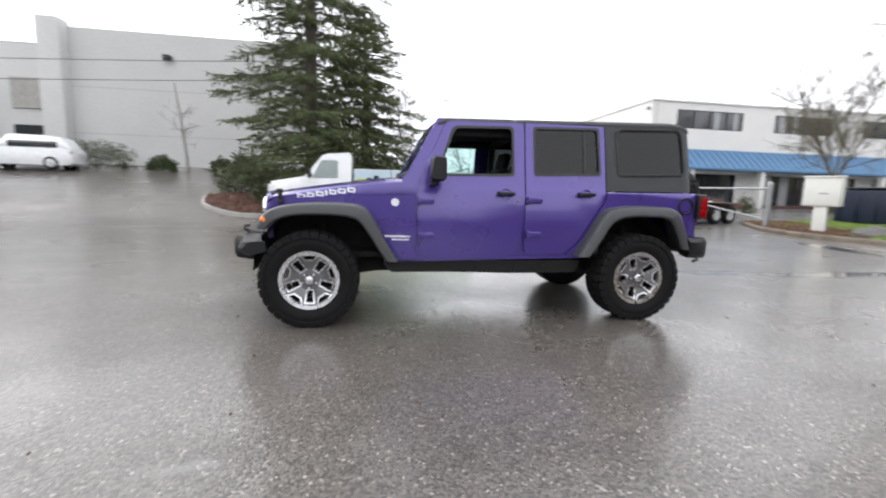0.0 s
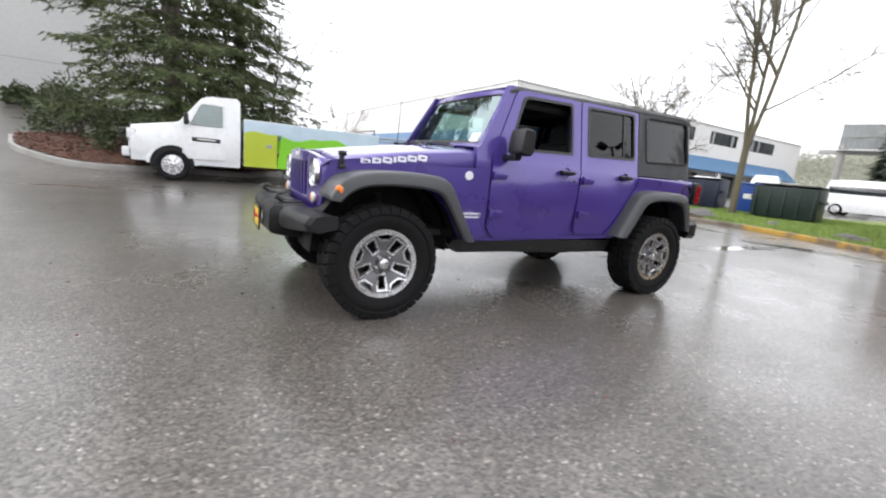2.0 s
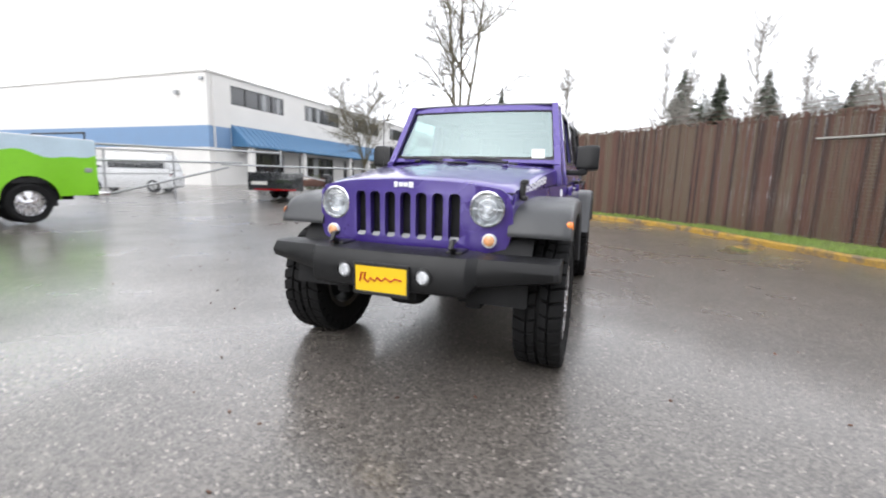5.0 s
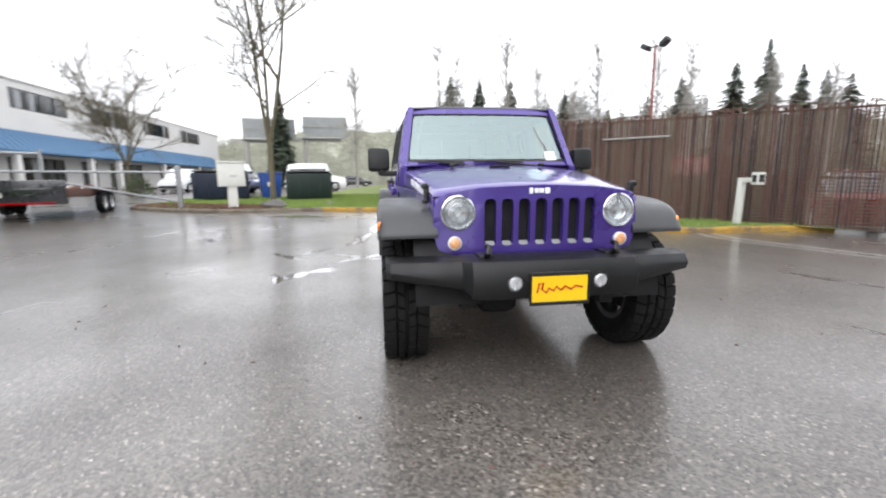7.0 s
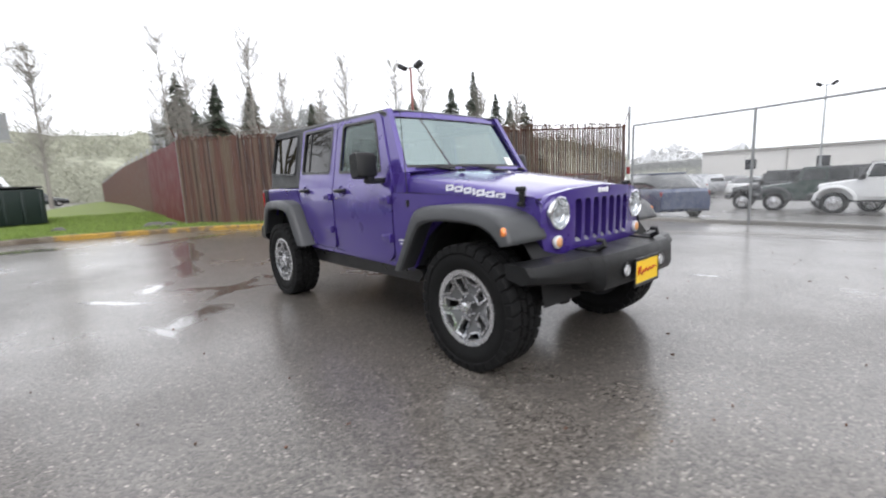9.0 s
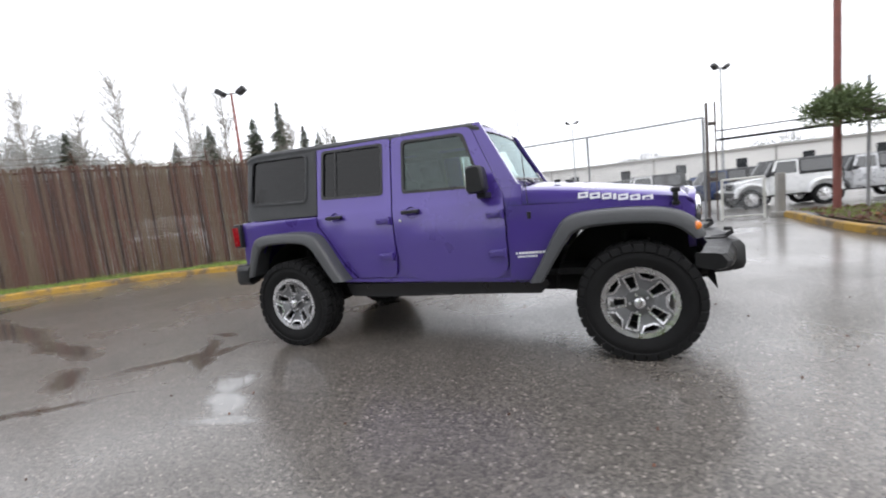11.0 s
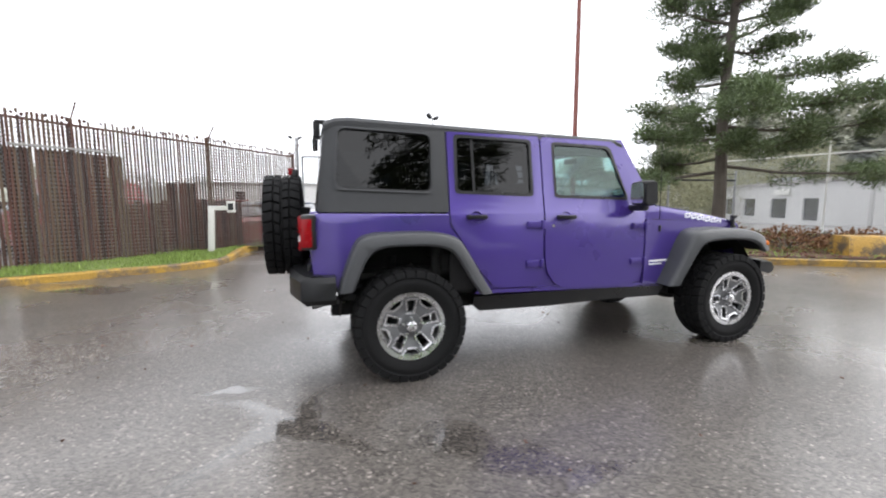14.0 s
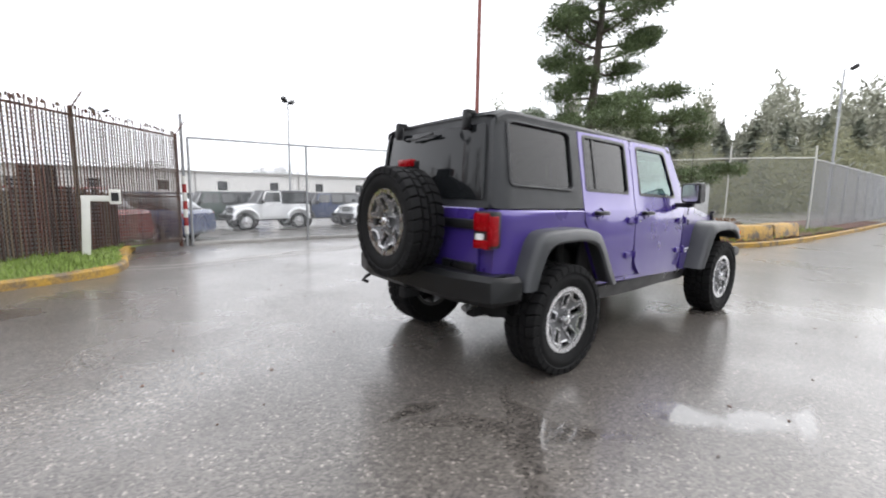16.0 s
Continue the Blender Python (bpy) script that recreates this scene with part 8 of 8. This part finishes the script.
def dumpster(x, y, yaw, w, d, h, material, label):
    t = thing("dumpster", label, "dumpster", pose(x, y, ground_z(x, y) + 0.1, 0, 0, yaw))
    b = part("body", hexa([(-w / 2, -d / 2 + 0.12, 0.08), (w / 2, -d / 2 + 0.12, 0.08), (w / 2, d / 2, 0.08), (-w / 2, d / 2, 0.08), (-w / 2, -d / 2, h - 0.06), (w / 2, -d / 2, h - 0.06), (w / 2, d / 2, h), (-w / 2, d / 2, h)], 0.015), material, t)
    for k in range(5):
        part("rib", box((lerp(-w / 2 + 0.1, w / 2 - 0.1, k / 4), -d / 2 + 0.03, h * 0.5), (0.07, 0.07, h * 0.8), 0.01), material, b)
    part("lid", box((-w / 4, 0, h + 0.02), (w / 2 - 0.02, d + 0.06, 0.05), 0.02), TRIM, t, "black plastic lid")
    part("lid", box((w / 4, 0, h + 0.02), (w / 2 - 0.02, d + 0.06, 0.05), 0.02), TRIM, t, "black plastic lid")
    for s in (-1, 1):
        part("side_sleeve", box((s * (w / 2 + 0.05), 0, h * 0.6), (0.1, d * 0.7, 0.12), 0.02), material, t)
        part("caster", lathe([(0.0, -0.03), (0.07, -0.03), (0.07, 0.03), (0, 0.03)], 12), RUBBER, t, m=pose(s * (w / 2 - 0.15), 0, 0.07))


dumpster(16.4, 4.2, -80, 1.95, 1.35, 1.25, DUMP_GREEN, "dark green steel dumpster on the verge")
dumpster(17.3, 8.3, -75, 2.3, 1.6, 1.3, DUMP_NAVY, "navy blue steel dumpster behind the cabinet")
rb_ = thing("recycling_bin", "blue plastic recycling bin with pale label", "bin", pose(18.0, 6.3, ground_z(18.0, 6.3) + 0.05, 0, 0, 20))
part("body", hexa([(-0.4, -0.4, 0.02), (0.4, -0.4, 0.02), (0.4, 0.4, 0.02), (-0.4, 0.4, 0.02), (-0.5, -0.5, 1.2), (0.5, -0.5, 1.2), (0.5, 0.5, 1.25), (-0.5, 0.5, 1.25)], 0.05), BIN_BLUE, rb_)
part("lid", box((0, 0, 1.27), (1.06, 1.06, 0.07), 0.03), BIN_BLUE, rb_)
part("label", box((-0.47, 0, 0.75), (0.02, 0.36, 0.2), 0.005, 1), BOX_WHITE, rb_)


def rock(x, y, r, seed, label="rough grey boulder on the verge"):
    bm = bmesh.new()
    bmesh.ops.create_icosphere(bm, subdivisions=3, radius=r)
    for v in bm.verts:
        k = 1 + 0.35 * noise.noise(v.co / r * 1.1 + Vector((seed, 0, 0))) + 0.15 * noise.noise(v.co / r * 3 + Vector((seed, 4, 0)))
        v.co = Vector((v.co.x * 1.3 * k, v.co.y * k, max(-0.1 * r, v.co.z * 0.62 * k)))
    ob = part("boulder", bm, ROCK, None, m=pose(x, y, ground_z(x, y) + 0.12, 0, 0, seed * 50))
    tagged(ob, label, "rock")


for k, (x, y, r) in enumerate(((12.0, 4.7, 0.45), (11.6, 0.75, 0.26), (11.2, 0.5, 0.24), (12.6, 2.9, 0.2), (6.9, -4.6, 0.1))):
    rock(x, y, r, k + 1)

key = thing("card_reader_post", "white bent card reader post at the gate drive", "post", pose(4.25, -6.95, ground_z(4.25, -6.95) + 0.1))
part("post", soften(add_box(add_box(bmesh.new(), (0.01, 0, 0.50), (0.12, 0.12, 1.02), Matrix.Rotation(-0.05, 3, "Y")), (-0.16, 0, 1.0), (0.42, 0.11, 0.10)), 0.012), BOX_WHITE, key)
part("reader", box((-0.42, 0, 1.03), (0.17, 0.18, 0.26), 0.02), BOX_WHITE, key, "white card reader box")
part("reader_face", box((-0.42, 0.092, 1.03), (0.11, 0.012, 0.15), 0.005, 1), TRIM, key)
part("reader_shroud", box((-0.508, 0, 1.03), (0.012, 0.12, 0.16), 0.005, 1), TRIM, key)


BLOCKS = ((-9.15, -2.15, -25, 1.25), (-10.55, -1.5, -15, 1.55), (-12.7, -1.3, -4, 2.0))


def barrier(x, y, yaw, ln, label):
    t = thing("concrete_barrier", label, "barrier", pose(x, y, ground_z(x, y) + 0.1, 0, 0, yaw), "barriers on the kerb")
    rings = [[(u, -0.32, 0), (u, -0.30, 0.1), (u, -0.26, 0.38), (u, -0.22, 0.43), (u, 0.22, 0.43), (u, 0.26, 0.38), (u, 0.30, 0.1), (u, 0.32, 0)] for u in (-ln / 2, -ln / 2 + 0.03, ln / 2 - 0.03, ln / 2)]
    part("block", loft(rings), BARRIER_Y, t)
    for u in (-ln * 0.25, ln * 0.25):
        part("lifting_slot", box((u, -0.3, 0.05), (0.22, 0.08, 0.09), 0.01), TRIM, t)


for x, y, yaw, ln in BLOCKS:
    barrier(x, y, yaw, ln, "worn yellow concrete barrier block behind the kerb")

# ---- the main subject ----
purple_car()
